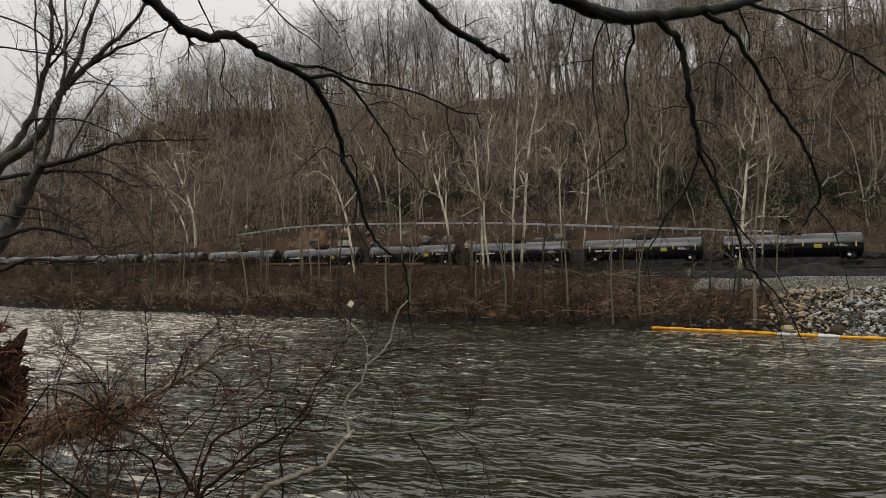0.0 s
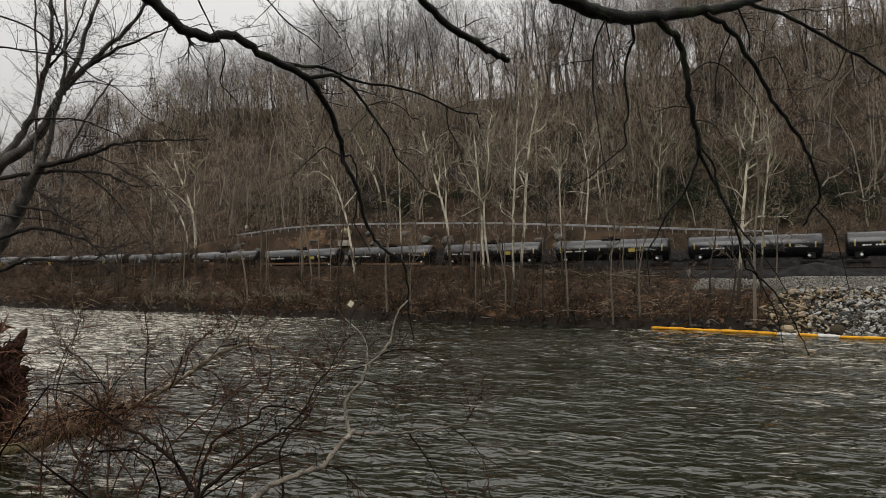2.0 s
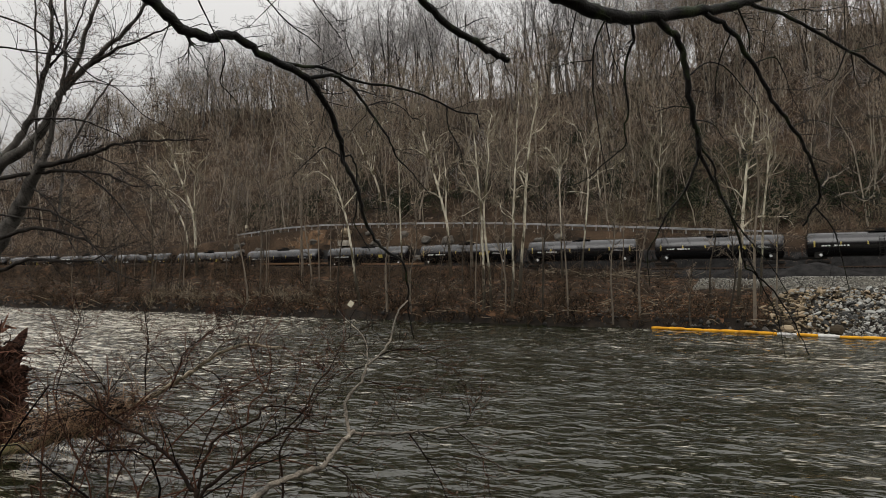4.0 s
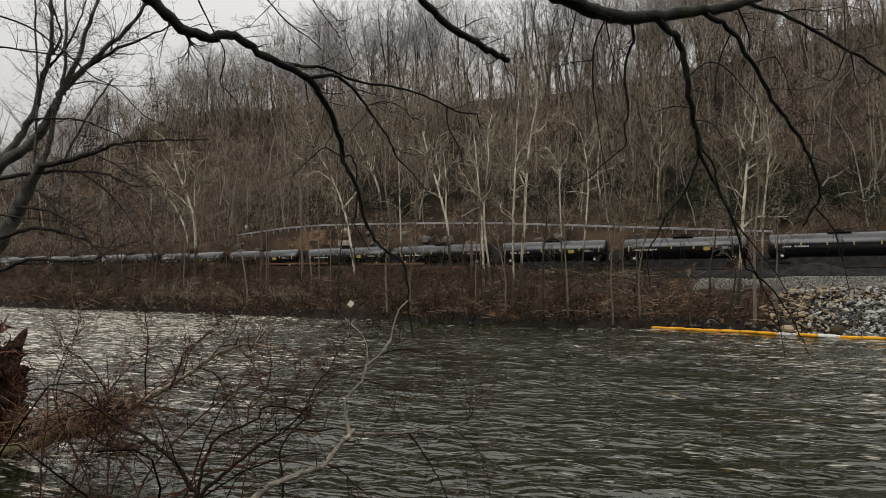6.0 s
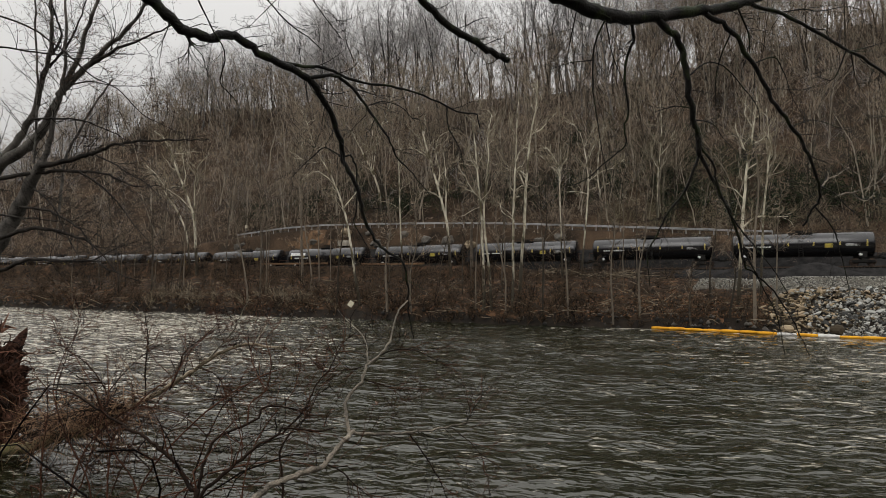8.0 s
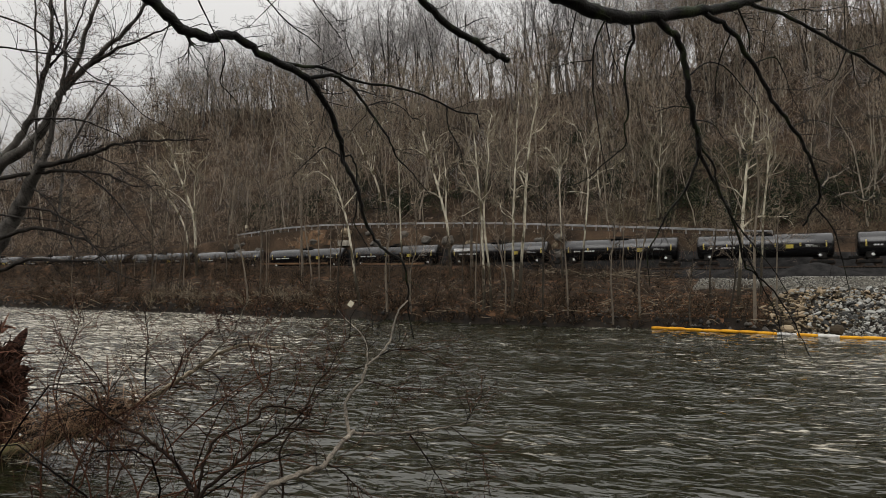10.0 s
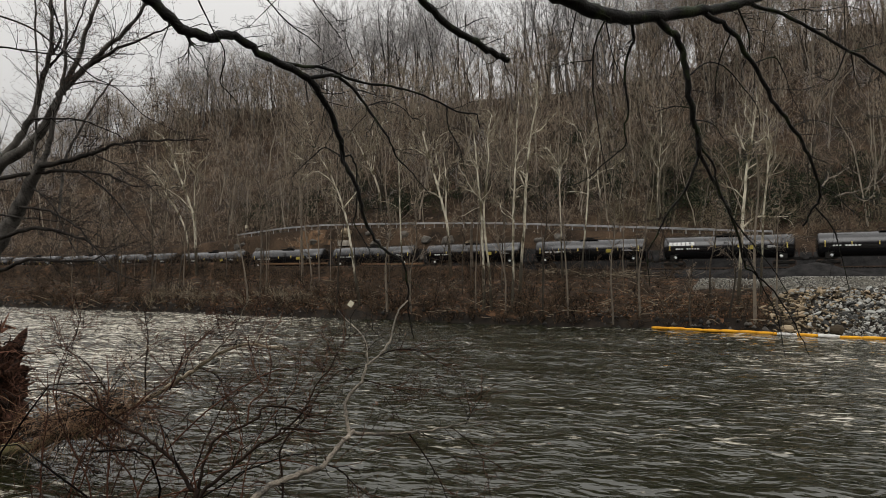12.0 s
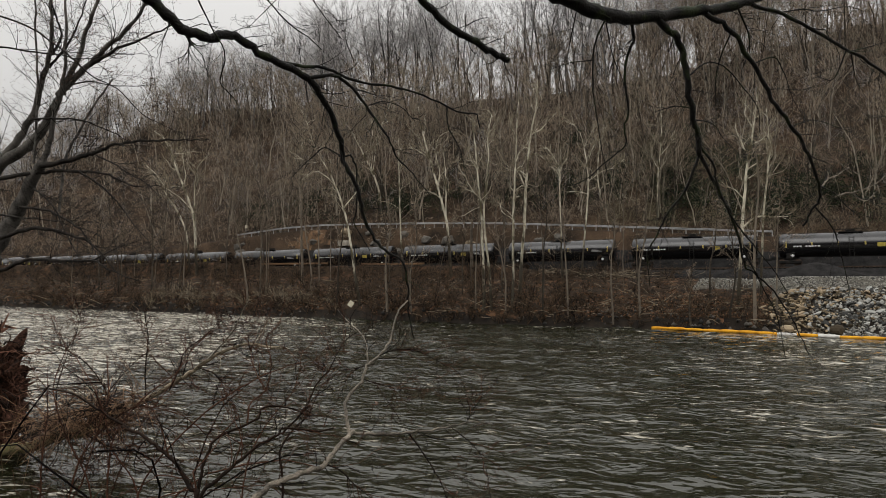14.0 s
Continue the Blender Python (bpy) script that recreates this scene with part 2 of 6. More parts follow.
def link_mesh(name, verts, quads=None, tris=None, material=None, parent=None, label="", smooth=True):
    """One mesh object from arrays of vertices, quads and triangles; slot is the material."""
    me = bpy.data.meshes.new(name)
    verts = np.asarray(verts, np.float32).reshape(-1, 3)
    q = np.zeros((0, 4), np.int32) if quads is None else np.asarray(quads, np.int32).reshape(-1, 4)
    t = np.zeros((0, 3), np.int32) if tris is None else np.asarray(tris, np.int32).reshape(-1, 3)
    loops = np.concatenate([q.ravel(), t.ravel()])
    starts = np.concatenate([np.arange(len(q)) * 4, len(q) * 4 + np.arange(len(t)) * 3])
    me.vertices.add(len(verts))
    me.vertices.foreach_set("co", verts.ravel())
    me.loops.add(len(loops))
    me.loops.foreach_set("vertex_index", loops)
    me.polygons.add(len(starts))
    me.polygons.foreach_set("loop_start", starts)
    me.polygons.foreach_set("use_smooth", np.full(len(starts), smooth))
    me.update(calc_edges=True)
    if material:
        me.materials.append(material)
    ob = new(name, me)
    ob.parent = parent
    if label:
        ob["label"] = label
    return ob


def part(name, bm, material, parent=None, label="", smooth=False):
    me = bpy.data.meshes.new(name)
    bm.to_mesh(me)
    bm.free()
    me.materials.append(material)
    for f in me.polygons:
        f.use_smooth = smooth
    ob = new(name, me)
    ob.parent = parent
    if label:
        ob["label"] = label
    return ob


def box(bm, x0, x1, y0, y1, z0, z1, bevel=0.0):
    made = bmesh.ops.create_cube(bm, size=1.0, matrix=Matrix.Translation(((x0 + x1) / 2, (y0 + y1) / 2, (z0 + z1) / 2))
                                 @ Matrix.Diagonal((abs(x1 - x0), abs(y1 - y0), abs(z1 - z0), 1)))
    if bevel:
        edges = {e for v in made["verts"] for e in v.link_edges}
        bmesh.ops.bevel(bm, geom=list(edges), offset=bevel, segments=1, affect="EDGES")
    return bm


def cyl(bm, a, b, r0, r1=None, sides=10):
    a, b = Vector(a), Vector(b)
    m = Matrix.Translation((a + b) / 2) @ (b - a).to_track_quat("Z", "Y").to_matrix().to_4x4()
    bmesh.ops.create_cone(bm, cap_ends=True, segments=sides, radius1=r0, radius2=r0 if r1 is None else r1, depth=(b - a).length, matrix=m)
    return bm


def tubes(P, R, sides=4):
    """Closed tapered tubes along B polylines of N points: vertices, quads and tip triangles."""
    P, R = np.asarray(P, float), np.asarray(R, float)
    B, N, _ = P.shape
    T = np.empty_like(P)
    T[:, 1:-1] = P[:, 2:] - P[:, :-2]
    T[:, 0], T[:, -1] = P[:, 1] - P[:, 0], P[:, -1] - P[:, -2]
    T = unit(T)
    ref = np.where(np.abs(T[:, :1, 2:]) > 0.9, np.array([1.0, 0, 0]), np.array([0, 0, 1.0]))
    U = unit(np.cross(T, np.broadcast_to(ref, T.shape)))
    W = np.cross(T, U)
    a = np.arange(sides) * 2 * math.pi / sides
    ring = U[:, :, None] * np.cos(a)[:, None] + W[:, :, None] * np.sin(a)[:, None]
    V = P[:, :, None] + ring * R[:, :, None, None]
    base = (np.arange(B) * N * sides)[:, None, None]
    i, j = np.arange(N - 1)[:, None] * sides, np.arange(sides)
    k = (j + 1) % sides
    Q = np.stack([base + i + j, base + i + k, base + i + sides + k, base + i + sides + j], -1).reshape(-1, 4)
    last = (np.arange(B) * N * sides + (N - 1) * sides)[:, None]
    tri = np.stack([np.broadcast_to(last, (B, sides - 2)), last + np.arange(1, sides - 1), last + np.arange(2, sides)], -1).reshape(-1, 3)
    return V.reshape(-1, 3), Q, tri


def spikes(P, R):
    """Thin three-sided twigs tapering to a point, along P's first and last points."""
    B = len(P)
    tip = P[:, -1]
    T = unit(tip - P[:, 0])
    U = unit(np.cross(T, np.where(np.abs(T[:, 2:]) > 0.9, np.array([1.0, 0, 0]), np.array([0, 0, 1.0]))))
    W = np.cross(T, U)
    a = np.arange(3) * 2 * math.pi / 3
    ring = U[:, None] * np.cos(a)[:, None] + W[:, None] * np.sin(a)[:, None]
    V = np.concatenate([P[:, 0, None] + ring * R[:, 0, None, None], tip[:, None]], 1)
    b = (np.arange(B) * 4)[:, None]
    j = np.arange(3)
    tri = np.stack([b + j, b + (j + 1) % 3, np.broadcast_to(b + 3, (B, 3))], -1).reshape(-1, 3)
    return V.reshape(-1, 3), np.zeros((0, 4), int), tri


def join(pieces):
    V, Q, T, n = [], [], [], 0
    for v, q, t in pieces:
        V.append(v), Q.append(q + n), T.append(t + n)
        n += len(v)
    return np.concatenate(V), np.concatenate(Q), np.concatenate(T)


def sprout(rng, P, R, each, t0, t1, angle, length, n=5, lift=0.0, wander=0.15, thick=0.6, least=0.004, fixed=None, tip=0.2, most=9.0):
    """Child branches off B parent branches, each times a parent, between the parameters t0 and t1."""
    B, N, _ = P.shape
    idx = np.repeat(np.arange(B), each)
    M = len(idx)
    tt = rng.uniform(t0, t1, M)
    t = tt * (N - 1)
    i = np.minimum(t.astype(int), N - 2)
    f = (t - i)[:, None]
    a, b = P[idx, i], P[idx, i + 1]
    tan = unit(b - a)
    rad = R[idx, i] * (1 - f[:, 0]) + R[idx, i + 1] * f[:, 0]
    side = unit(np.cross(tan, rng.normal(size=(M, 3))))
    ang = rng.normal(angle, 0.2 * angle, M)[:, None]
    d = unit(tan * np.cos(ang) + side * np.sin(ang))
    span = np.linalg.norm(np.diff(P, axis=1), axis=2).sum(1)[idx]
    L = (span * length if fixed is None else fixed) * rng.uniform(0.55, 1.25, M) * (1.15 - 0.6 * tt)
    pts = [a * (1 - f) + b * f]
    for _ in range(n - 1):
        pts.append(pts[-1] + d * (L / (n - 1))[:, None])
        d = unit(d + rng.normal(0, wander, (M, 3)) + np.array([0, 0, lift]))
    r = np.clip(rad * thick * rng.uniform(0.6, 1.0, M), least, most)
    return np.stack(pts, 1), r[:, None] * np.linspace(1, tip, n)


def curve(points, n):
    """n points evenly along a smooth curve through a few control points (Catmull-Rom)."""
    p = np.asarray(points, float)
    p = np.vstack([2 * p[0] - p[1], p, 2 * p[-1] - p[-2]])
    out = []
    for t in np.linspace(0, len(p) - 3 - 1e-6, n):
        i, f = int(t), t - int(t)
        a, b, c, d = p[i:i + 4]
        out.append(0.5 * (2 * b + (c - a) * f + (2 * a - 5 * b + 4 * c - d) * f * f + (3 * b - a - 3 * c + d) * f ** 3))
    return np.array(out)


def hills(x, y, seed=0.0):
    """Smooth unevenness, about -1 to 1."""
    return (np.sin(x * 0.13 + 1.3 + seed) * np.cos(y * 0.11 + 0.7 * seed) + 0.6 * np.sin(x * 0.31 + y * 0.27 + seed * 2)
            + 0.35 * np.sin(x * 0.83 - y * 0.71 + seed) + 0.2 * np.sin(x * 1.9 + y * 1.3)) / 2.0


# ---- the lie of the land ----
TRACK = np.array([0.0, 106.1])       # a point of the track's middle line
ALONG = np.array([-0.8944, 0.4472])   # up the line, away from the eye
BEHIND = np.array([0.4472, 0.8944])   # from the river to the hill
SHORE = np.array([0.0, 73.0])
SHORE_N = np.array([0.423, 0.906])
PANEL_AT = (-10.98, 79.6)             # a panel washed up on the far bank


def track_xy(s, u):
    return TRACK + ALONG * s + BEHIND * u


def far_shore(x, y):
    """Metres inland from the far waterline."""
    return (x - SHORE[0]) * SHORE_N[0] + (y - SHORE[1]) * SHORE_N[1] + 0.5 * np.sin(x * 0.21) + 0.35 * np.sin(x * 0.57 + 1)


def near_shore(x, y):
    """Metres inland from the near waterline."""
    return -((x - 0) * 0.30 + (y - 9.5) * 0.954) + 0.25 * np.sin(x * 0.9)


def rail_z(s):
    """Top of the rails: the line falls gently up the valley."""
    return np.interp(s, [-130, -55, 10, 54, 118, 400], [6.85, 6.2, 5.65, 5.19, 4.92, 4.6])


def road_z(s):
    return np.interp(s, [-120, -44.3, -40.6, -34.4, -27.9, -21, -13.6, -5.7, 2.7, 11.6, 21.2, 31.6, 39.9, 48.6, 57.9, 71.3, 89.6, 160, 250, 400],
                     [7.5, 10.65, 10.91, 11.3, 11.71, 12.14, 12.59, 13.05, 13.37, 13.58, 13.81, 13.88, 13.57, 12.84, 12.06, 11.08, 10.04, 9.5, 8.5, 8])


def crest(s):
    return np.interp(s, [-400, -70.9, -63.4, -55.8, -48.2, -40.6, -33, -25.3, -17.6, -9.5, -1.1, 7.9, 17.3, 27.5, 38.4, 51.7, 79.8, 109.1, 124.3, 138.7, 151.2, 162.2, 173.4, 184.5, 194, 202.8, 600, 1200],
                     [76.8, 68.8, 66.7, 64.6, 62.5, 60.3, 58.1, 56.3, 54.9, 53.9, 53.5, 53.4, 53.4, 53.7, 54, 55.5, 59.4, 63.3, 64.9, 65.1, 62.8, 57.9, 53.1, 48.3, 42.6, 36.8, 32, 28])


def steepness(s):
    return np.interp(s, [60, 150], [0.68, 0.85])


def riprap(s):
    """1 along the stretch of dumped stone, 0 in the woods."""
    return np.clip((-46.2 - s) / 3.0, 0, 1)


def gravel(s, u):
    """1 on the graded gravel beside the track."""
    return np.clip((-38.0 - s) / 2.0, 0, 1) * np.clip((u + 17.0) / 2.0, 0, 1)


def ground_z(x, y):
    x, y = np.asarray(x, float), np.asarray(y, float)
    s = (x - TRACK[0]) * ALONG[0] + (y - TRACK[1]) * ALONG[1]
    u = (x - TRACK[0]) * BEHIND[0] + (y - TRACK[1]) * BEHIND[1]
    r, q = far_shore(x, y), near_shore(x, y)
    w = np.clip(r / np.maximum(r - 5.5 - u, 0.5), 0, 1)
    bed = rail_z(s) - 0.31
    edge = np.minimum(4.9, bed)
    berm = (1.75 + 0.8 * np.clip((s - 28) / 14, 0, 1)) * np.exp(-((u + 7.2) / 1.5) ** 2) * np.clip((s + 26) / 14, 0, 1)
    wood = berm + np.minimum(r * 1.1, 0.8) * (1 - w) + edge * w ** 0.75 + 0.35 * hills(x * 2, y * 2) * np.clip(w * (1 - w) * 4, 0, 1)
    stone = np.interp(r, [0, 5.5, 9.0, 14], [0, 3.6, 4.2, 4.9])
    k = riprap(s)
    bank = wood * (1 - k) + np.minimum(stone, 4.9 + 0 * stone) * k
    zr = road_z(s)
    top = crest(s)
    slope = zr + np.clip(u - 16, 0, None) * steepness(s) + 1.6 * hills(x, y) * np.clip((u - 17) / 12, 0, 1)
    over = top + 0.8 * hills(x * 1.4, y * 1.4) - 0.12 * np.clip(u - 16 - (top - zr) / steepness(s), 0, None)
    hill = np.where(slope < over, slope, over)
    cutting = bed + (zr - bed) * np.clip((u - 4.2) / 4.6, 0, 1) ** 0.8
    z = np.where(u < -5.5, bank, np.where(u < -2.6, edge + (bed - edge) * np.clip((u + 5.5) / 2.9, 0, 1), np.where(u < 4.2, bed, np.where(u < 16, cutting, hill))))
    z = np.where(r < 0, np.maximum(-1.6, r * 0.5), z)
    # unseen hill added behind the eye to block low sky and darken reflections
    near = np.interp(q, [0, 3, 9, 30, 60, 160, 400, 3000], [0, 1.3, 3.6, 5.0, 12.0, 85.0, 150.0, 180.0]) + 0.12 * hills(x * 4, y * 4)
    return np.where(q > 0, near, np.maximum(z, np.where(r < 0, np.maximum(-1.6, q * 0.5), -9)))


def build_ground():
    s = np.concatenate([np.linspace(-3000, -130, 24), np.arange(-125, 330, 2.0), np.arange(332, 620, 6.0), np.linspace(630, 3000, 36)])
    u = np.concatenate([np.linspace(-2500, -106, 24), np.arange(-104, -34, 1.0), np.arange(-34, 20, 0.6), np.arange(20, 150, 1.8), np.linspace(153, 3000, 40)])
    S, U = np.meshgrid(s, u, indexing="ij")
    x = TRACK[0] + ALONG[0] * S + BEHIND[0] * U
    y = TRACK[1] + ALONG[1] * S + BEHIND[1] * U
    z = ground_z(x, y)
    z = z + np.where((U > 17) | (U < -8), 0.10 * hills(x * 7, y * 7), 0)
    n, m = S.shape
    i = np.arange(n - 1)[:, None] * m + np.arange(m - 1)[None]
    q = np.stack([i, i + m, i + m + 1, i + 1], -1).reshape(-1, 4)
    ob = link_mesh("ground", np.stack([x, y, z], -1), q, material=LITTER)
    me = ob.data
    for m_ in (BALLAST, GRAVEL, MUD, EARTH, BANK_SOIL):
        me.materials.append(m_)
    cx = x[:-1, :-1].ravel(), y[:-1, :-1].ravel()
    su, uu = S[:-1, :-1].ravel(), U[:-1, :-1].ravel()
    kind = np.zeros(len(q), np.int32)
    fs = far_shore(*cx)
    kind[(fs > 0) & (uu < -5.8)] = 5
    kind[(riprap(su) > 0.85) & (uu < -5.8) & (fs > -1)] = 2
    kind[(riprap(su) > 0.5) & (fs < 6.2) & (fs > -1)] = 3
    kind[(gravel(su, uu) > 0.5) & (uu < -5.2) & (fs > 5.6)] = 2
    kind[((fs < 0.35) & (riprap(su) < 0.4)) | (near_shore(*cx) > -4)] = 3
    kind[(uu > 4.0) & (uu < 9.0)] = 0
    # ballast tone runs onto the cutting foot as painted shade behind the cars
    kind[(uu > -5.8) & (uu < 6.2)] = 1
    kind[(uu > 5.0) & (uu < 8.4) & (((su - 31.0) / 4.0) ** 2 + ((uu - 7.2) / 1.2) ** 2 + 0.5 * np.sin(su * 2.3) * np.sin(uu * 3) < 1)] = 4
    me.polygons.foreach_set("material_index", kind)
    tagged(ob, "brown leaf-littered ground with river banks and wooded hill", "ground", kind="structure")


def build_water():
    """The river's surface, in rigid rippled sheet that slides downstream."""
    xs = np.concatenate([np.linspace(-420, -77, 40), np.arange(-76, 64, 0.32), np.linspace(65, 420, 40)])
    ys = np.concatenate([np.linspace(-62, -37, 12), np.arange(-35, 35, 0.3), np.linspace(38, 62, 12)])
    X, Y = np.meshgrid(xs, ys, indexing="ij")
    rng = np.random.default_rng(5)
    Z = np.zeros_like(X)
    warp = 0.9 * np.sin(X * 0.31 + 0.9 * np.sin(Y * 0.23)) + 0.7 * np.sin(Y * 0.41 + X * 0.13)
    for _ in range(44):
        ln = 0.6 * (4.0 / 0.6) ** rng.uniform()
        th = rng.normal(math.pi / 2, 0.85)
        k = 2 * math.pi / ln
        swing = 0.75 + 0.5 * np.sin(X * rng.uniform(0.1, 0.5) + Y * rng.uniform(-0.5, 0.5) + rng.uniform(0, 6.3))
        Z += 0.031 / k * swing * np.sin(k * (math.cos(th) * X + math.sin(th) * Y) + rng.uniform(0, 6.3) + warp)
    n, m = X.shape
    i = np.arange(n - 1)[:, None] * m + np.arange(m - 1)[None]
    q = np.stack([i, i + m, i + m + 1, i + 1], -1).reshape(-1, 4)
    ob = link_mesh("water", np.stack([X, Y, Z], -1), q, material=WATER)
    return tagged(ob, "dark rippled river water flowing past the bank", "river", kind="structure")


# ---- trees ----
def far_tree(rng, h, slim=1.0, fine=3, least=0.024):
    """A bare woodland tree: wood and twigs as arrays."""
    n = 7
    P = np.zeros((1, n, 3))
    P[0, :, 2] = np.linspace(0, h, n)
    P[0, :, :2] = np.cumsum(rng.normal(0, 0.03 * h, (n, 2)), 0) * np.linspace(0, 1, n)[:, None]
    R = (0.0078 * h * slim * np.linspace(1.1, 0.2, n))[None]
    A, RA = sprout(rng, P, R, 9, 0.3, 0.9, 0.72, 0.5, 5, 0.2, 0.2, 0.6, 0.035)
    Bq, RB = sprout(rng, A, RA, 5, 0.2, 1.0, 0.8, 0.55, 4, 0.10, 0.25, 0.6, 0.028)
    C, RC = sprout(rng, Bq, RB, fine, 0.1, 1.0, 0.9, 0.9, 3, 0.03, 0.3, 0.7, least)
    wood = join([tubes(P, R, 5), tubes(A, RA, 3)])
    twig = join([spikes(Bq, RB), spikes(C, RC)])
    return wood, twig


def ridge_tree(rng, h, fine=2):
    """A tall bare hardwood whose limbs sweep upward into a fan of fine twigs: wood and twigs as arrays."""
    n = 8
    P = np.zeros((1, n, 3))
    P[0, :, 2] = np.linspace(0, h, n)
    P[0, 1:, :2] = np.cumsum(rng.normal(0, 0.012 * h, 2) + rng.normal(0, 0.012 * h, (n - 1, 2)), 0)
    R = (0.0085 * h * rng.uniform(0.75, 1.2) * np.linspace(1.1, 0.14, n))[None]
    A, RA = sprout(rng, P, R, 10, 0.26, 0.9, 0.62, 0.52, 6, 0.15, 0.14, 0.55, 0.05)
    B, RB = sprout(rng, A, RA, 5, 0.2, 1.0, 0.6, 0.52, 3, 0.12, 0.18, 0.6, 0.04)
    C, RC = sprout(rng, B, RB, 5, 0.15, 1.0, 0.6, 0.6, 3, 0.08, 0.25, 0.7, 0.032)
    twig = [tubes(B, RB, 3), spikes(C, RC)]
    if fine:
        D, RD = sprout(rng, C, RC, fine, 0.1, 1.0, 0.6, 0.8, 3, 0.05, 0.25, 0.8, 0.028)
        twig.append(spikes(D, RD))
    return join([tubes(P, R, 5), tubes(A, RA, 3)]), join(twig)


def scatter(templates, places, rng):
    """Copies of array trees turned and set at places (x, y, z, scale), as one set of arrays."""
    out = []
    for x, y, z, k in places:
        v, q, t = templates[rng.integers(len(templates))]
        a = rng.uniform(0, 6.283)
        c, s_ = math.cos(a) * k, math.sin(a) * k
        lx, ly = rng.normal(0, 0.11, 2)
        w = np.empty_like(v)
        w[:, 0] = v[:, 0] * c - v[:, 1] * s_ + x + lx * v[:, 2]
        w[:, 1] = v[:, 0] * s_ + v[:, 1] * c + y + ly * v[:, 2]
        w[:, 2] = v[:, 2] * k + z - 0.1
        out.append((w, q, t))
    return join(out)


def wood_places(rng, count, s0, s1, u0, u1, k0, k1, power=1.0):
    keep = []
    for a, b in zip(rng.uniform(s0, s1, count), u0 + rng.uniform(0, 1, count) ** power * (u1 - u0)):
        x, y = track_xy(a, b)
        if abs(x) < 0.72 * y + 6:
            keep.append((x, y, float(ground_z(x, y)), rng.uniform(k0, k1)))
    return keep


def on_ridge(rng, a, spread, shift=0.0):
    """A spot a metres up the line, on or near the hill's crest."""
    return track_xy(a, 16 + (crest(a) - road_z(a)) / steepness(a) + shift + rng.normal(0, spread))


def build_woods():
    rng = np.random.default_rng(11)
    pairs = [far_tree(rng, rng.uniform(15, 24), rng.uniform(0.7, 1.2)) for _ in range(12)]
    sparse = [far_tree(rng, rng.uniform(17, 25), rng.uniform(0.9, 1.3), 3, 0.05) for _ in range(8)]
    fans = [ridge_tree(rng, rng.uniform(25, 33), 2) for _ in range(10)]
    far_fans = [ridge_tree(rng, rng.uniform(22, 29), 0) for _ in range(8)]
    slope_fans = [ridge_tree(rng, rng.uniform(13, 21), 0) for _ in range(10)]
    near = wood_places(rng, 170, -75, 90, 16.5, 30, 0.45, 0.85) + wood_places(rng, 180, -85, 90, 28, 80, 0.7, 1.0, 0.9)
    middle = wood_places(rng, 55, -75, 90, 17, 32, 0.7, 1.1) + wood_places(rng, 190, -85, 90, 28, 78, 0.8, 1.1, 0.9) + wood_places(rng, 60, -85, 0, 62, 84, 1.0, 1.4)
    for a in np.concatenate([rng.uniform(-75, 200, 90), rng.uniform(85, 200, 45)]):
        x, y = on_ridge(rng, a, 6.0, -13.0)
        if abs(x) < 0.72 * y + 6:
            middle.append((x, y, float(ground_z(x, y)), rng.uniform(0.75, 1.1)))
    distant = wood_places(rng, 260, 90, 300, 16.5, 100, 0.6, 0.95)
    ridge, far_ridge = [], []
    for a in np.concatenate([rng.uniform(-80, 85, 100), rng.uniform(-80, -15, 25), rng.uniform(45, 85, 14), rng.uniform(85, 230, 170), rng.uniform(230, 320, 30)]):
        x, y = on_ridge(rng, a, 8.0, -3.0)
        if abs(x) < 0.72 * y + 6:
            (ridge if a < 85 else far_ridge).append((x, y, float(ground_z(x, y)), rng.uniform(0.8, 1.15) * float(np.interp(a, [20, 60, 85, 120, 160, 190], [1.0, 1.12, 1.05, 0.85, 0.75, 0.5]))))
    for kind, i, mats in (("far_woods", 0, (BARK_FAR, BARK_ASH)), ("far_woods_twigs", 1, (TWIG_FAR, TWIG_HAZE))):
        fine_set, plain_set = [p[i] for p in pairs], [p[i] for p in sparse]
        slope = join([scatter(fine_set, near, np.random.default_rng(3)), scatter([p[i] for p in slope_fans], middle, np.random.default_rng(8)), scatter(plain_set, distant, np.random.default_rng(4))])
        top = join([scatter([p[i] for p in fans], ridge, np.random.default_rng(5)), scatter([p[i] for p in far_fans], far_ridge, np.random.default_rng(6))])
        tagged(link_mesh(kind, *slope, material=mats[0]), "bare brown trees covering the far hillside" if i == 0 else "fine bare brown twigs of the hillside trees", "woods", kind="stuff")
        tagged(link_mesh(kind.replace("far", "ridge"), *top, material=mats[1]), "tall bare grey trees along the ridge" if i == 0 else "fine bare twigs of the ridge trees, greyed for haze", "woods", kind="stuff")


def shrub(rng, h, stems=7):
    """A leafless bush of thin stems from one foot."""
    n = 4
    P = np.zeros((stems, n, 3))
    lean = rng.normal(0, 0.45, (stems, 2))
    for i in range(1, n):
        P[:, i, :2] = P[:, i - 1, :2] + (lean + rng.normal(0, 0.2, (stems, 2))) * h / n
        P[:, i, 2] = h * i / (n - 1) * rng.uniform(0.7, 1.0)
    R = np.linspace(0.035, 0.02, n)[None] * np.ones((stems, 1))
    A, RA = sprout(rng, P, R, 5, 0.2, 1.0, 0.6, 0.5, 3, 0.05, 0.25, 0.8, 0.022)
    B, RB = sprout(rng, A, RA, 2, 0.2, 1.0, 0.7, 0.65, 3, 0.0, 0.3, 0.8, 0.024)
    return join([tubes(P, R, 3), spikes(A, RA), spikes(B, RB)])


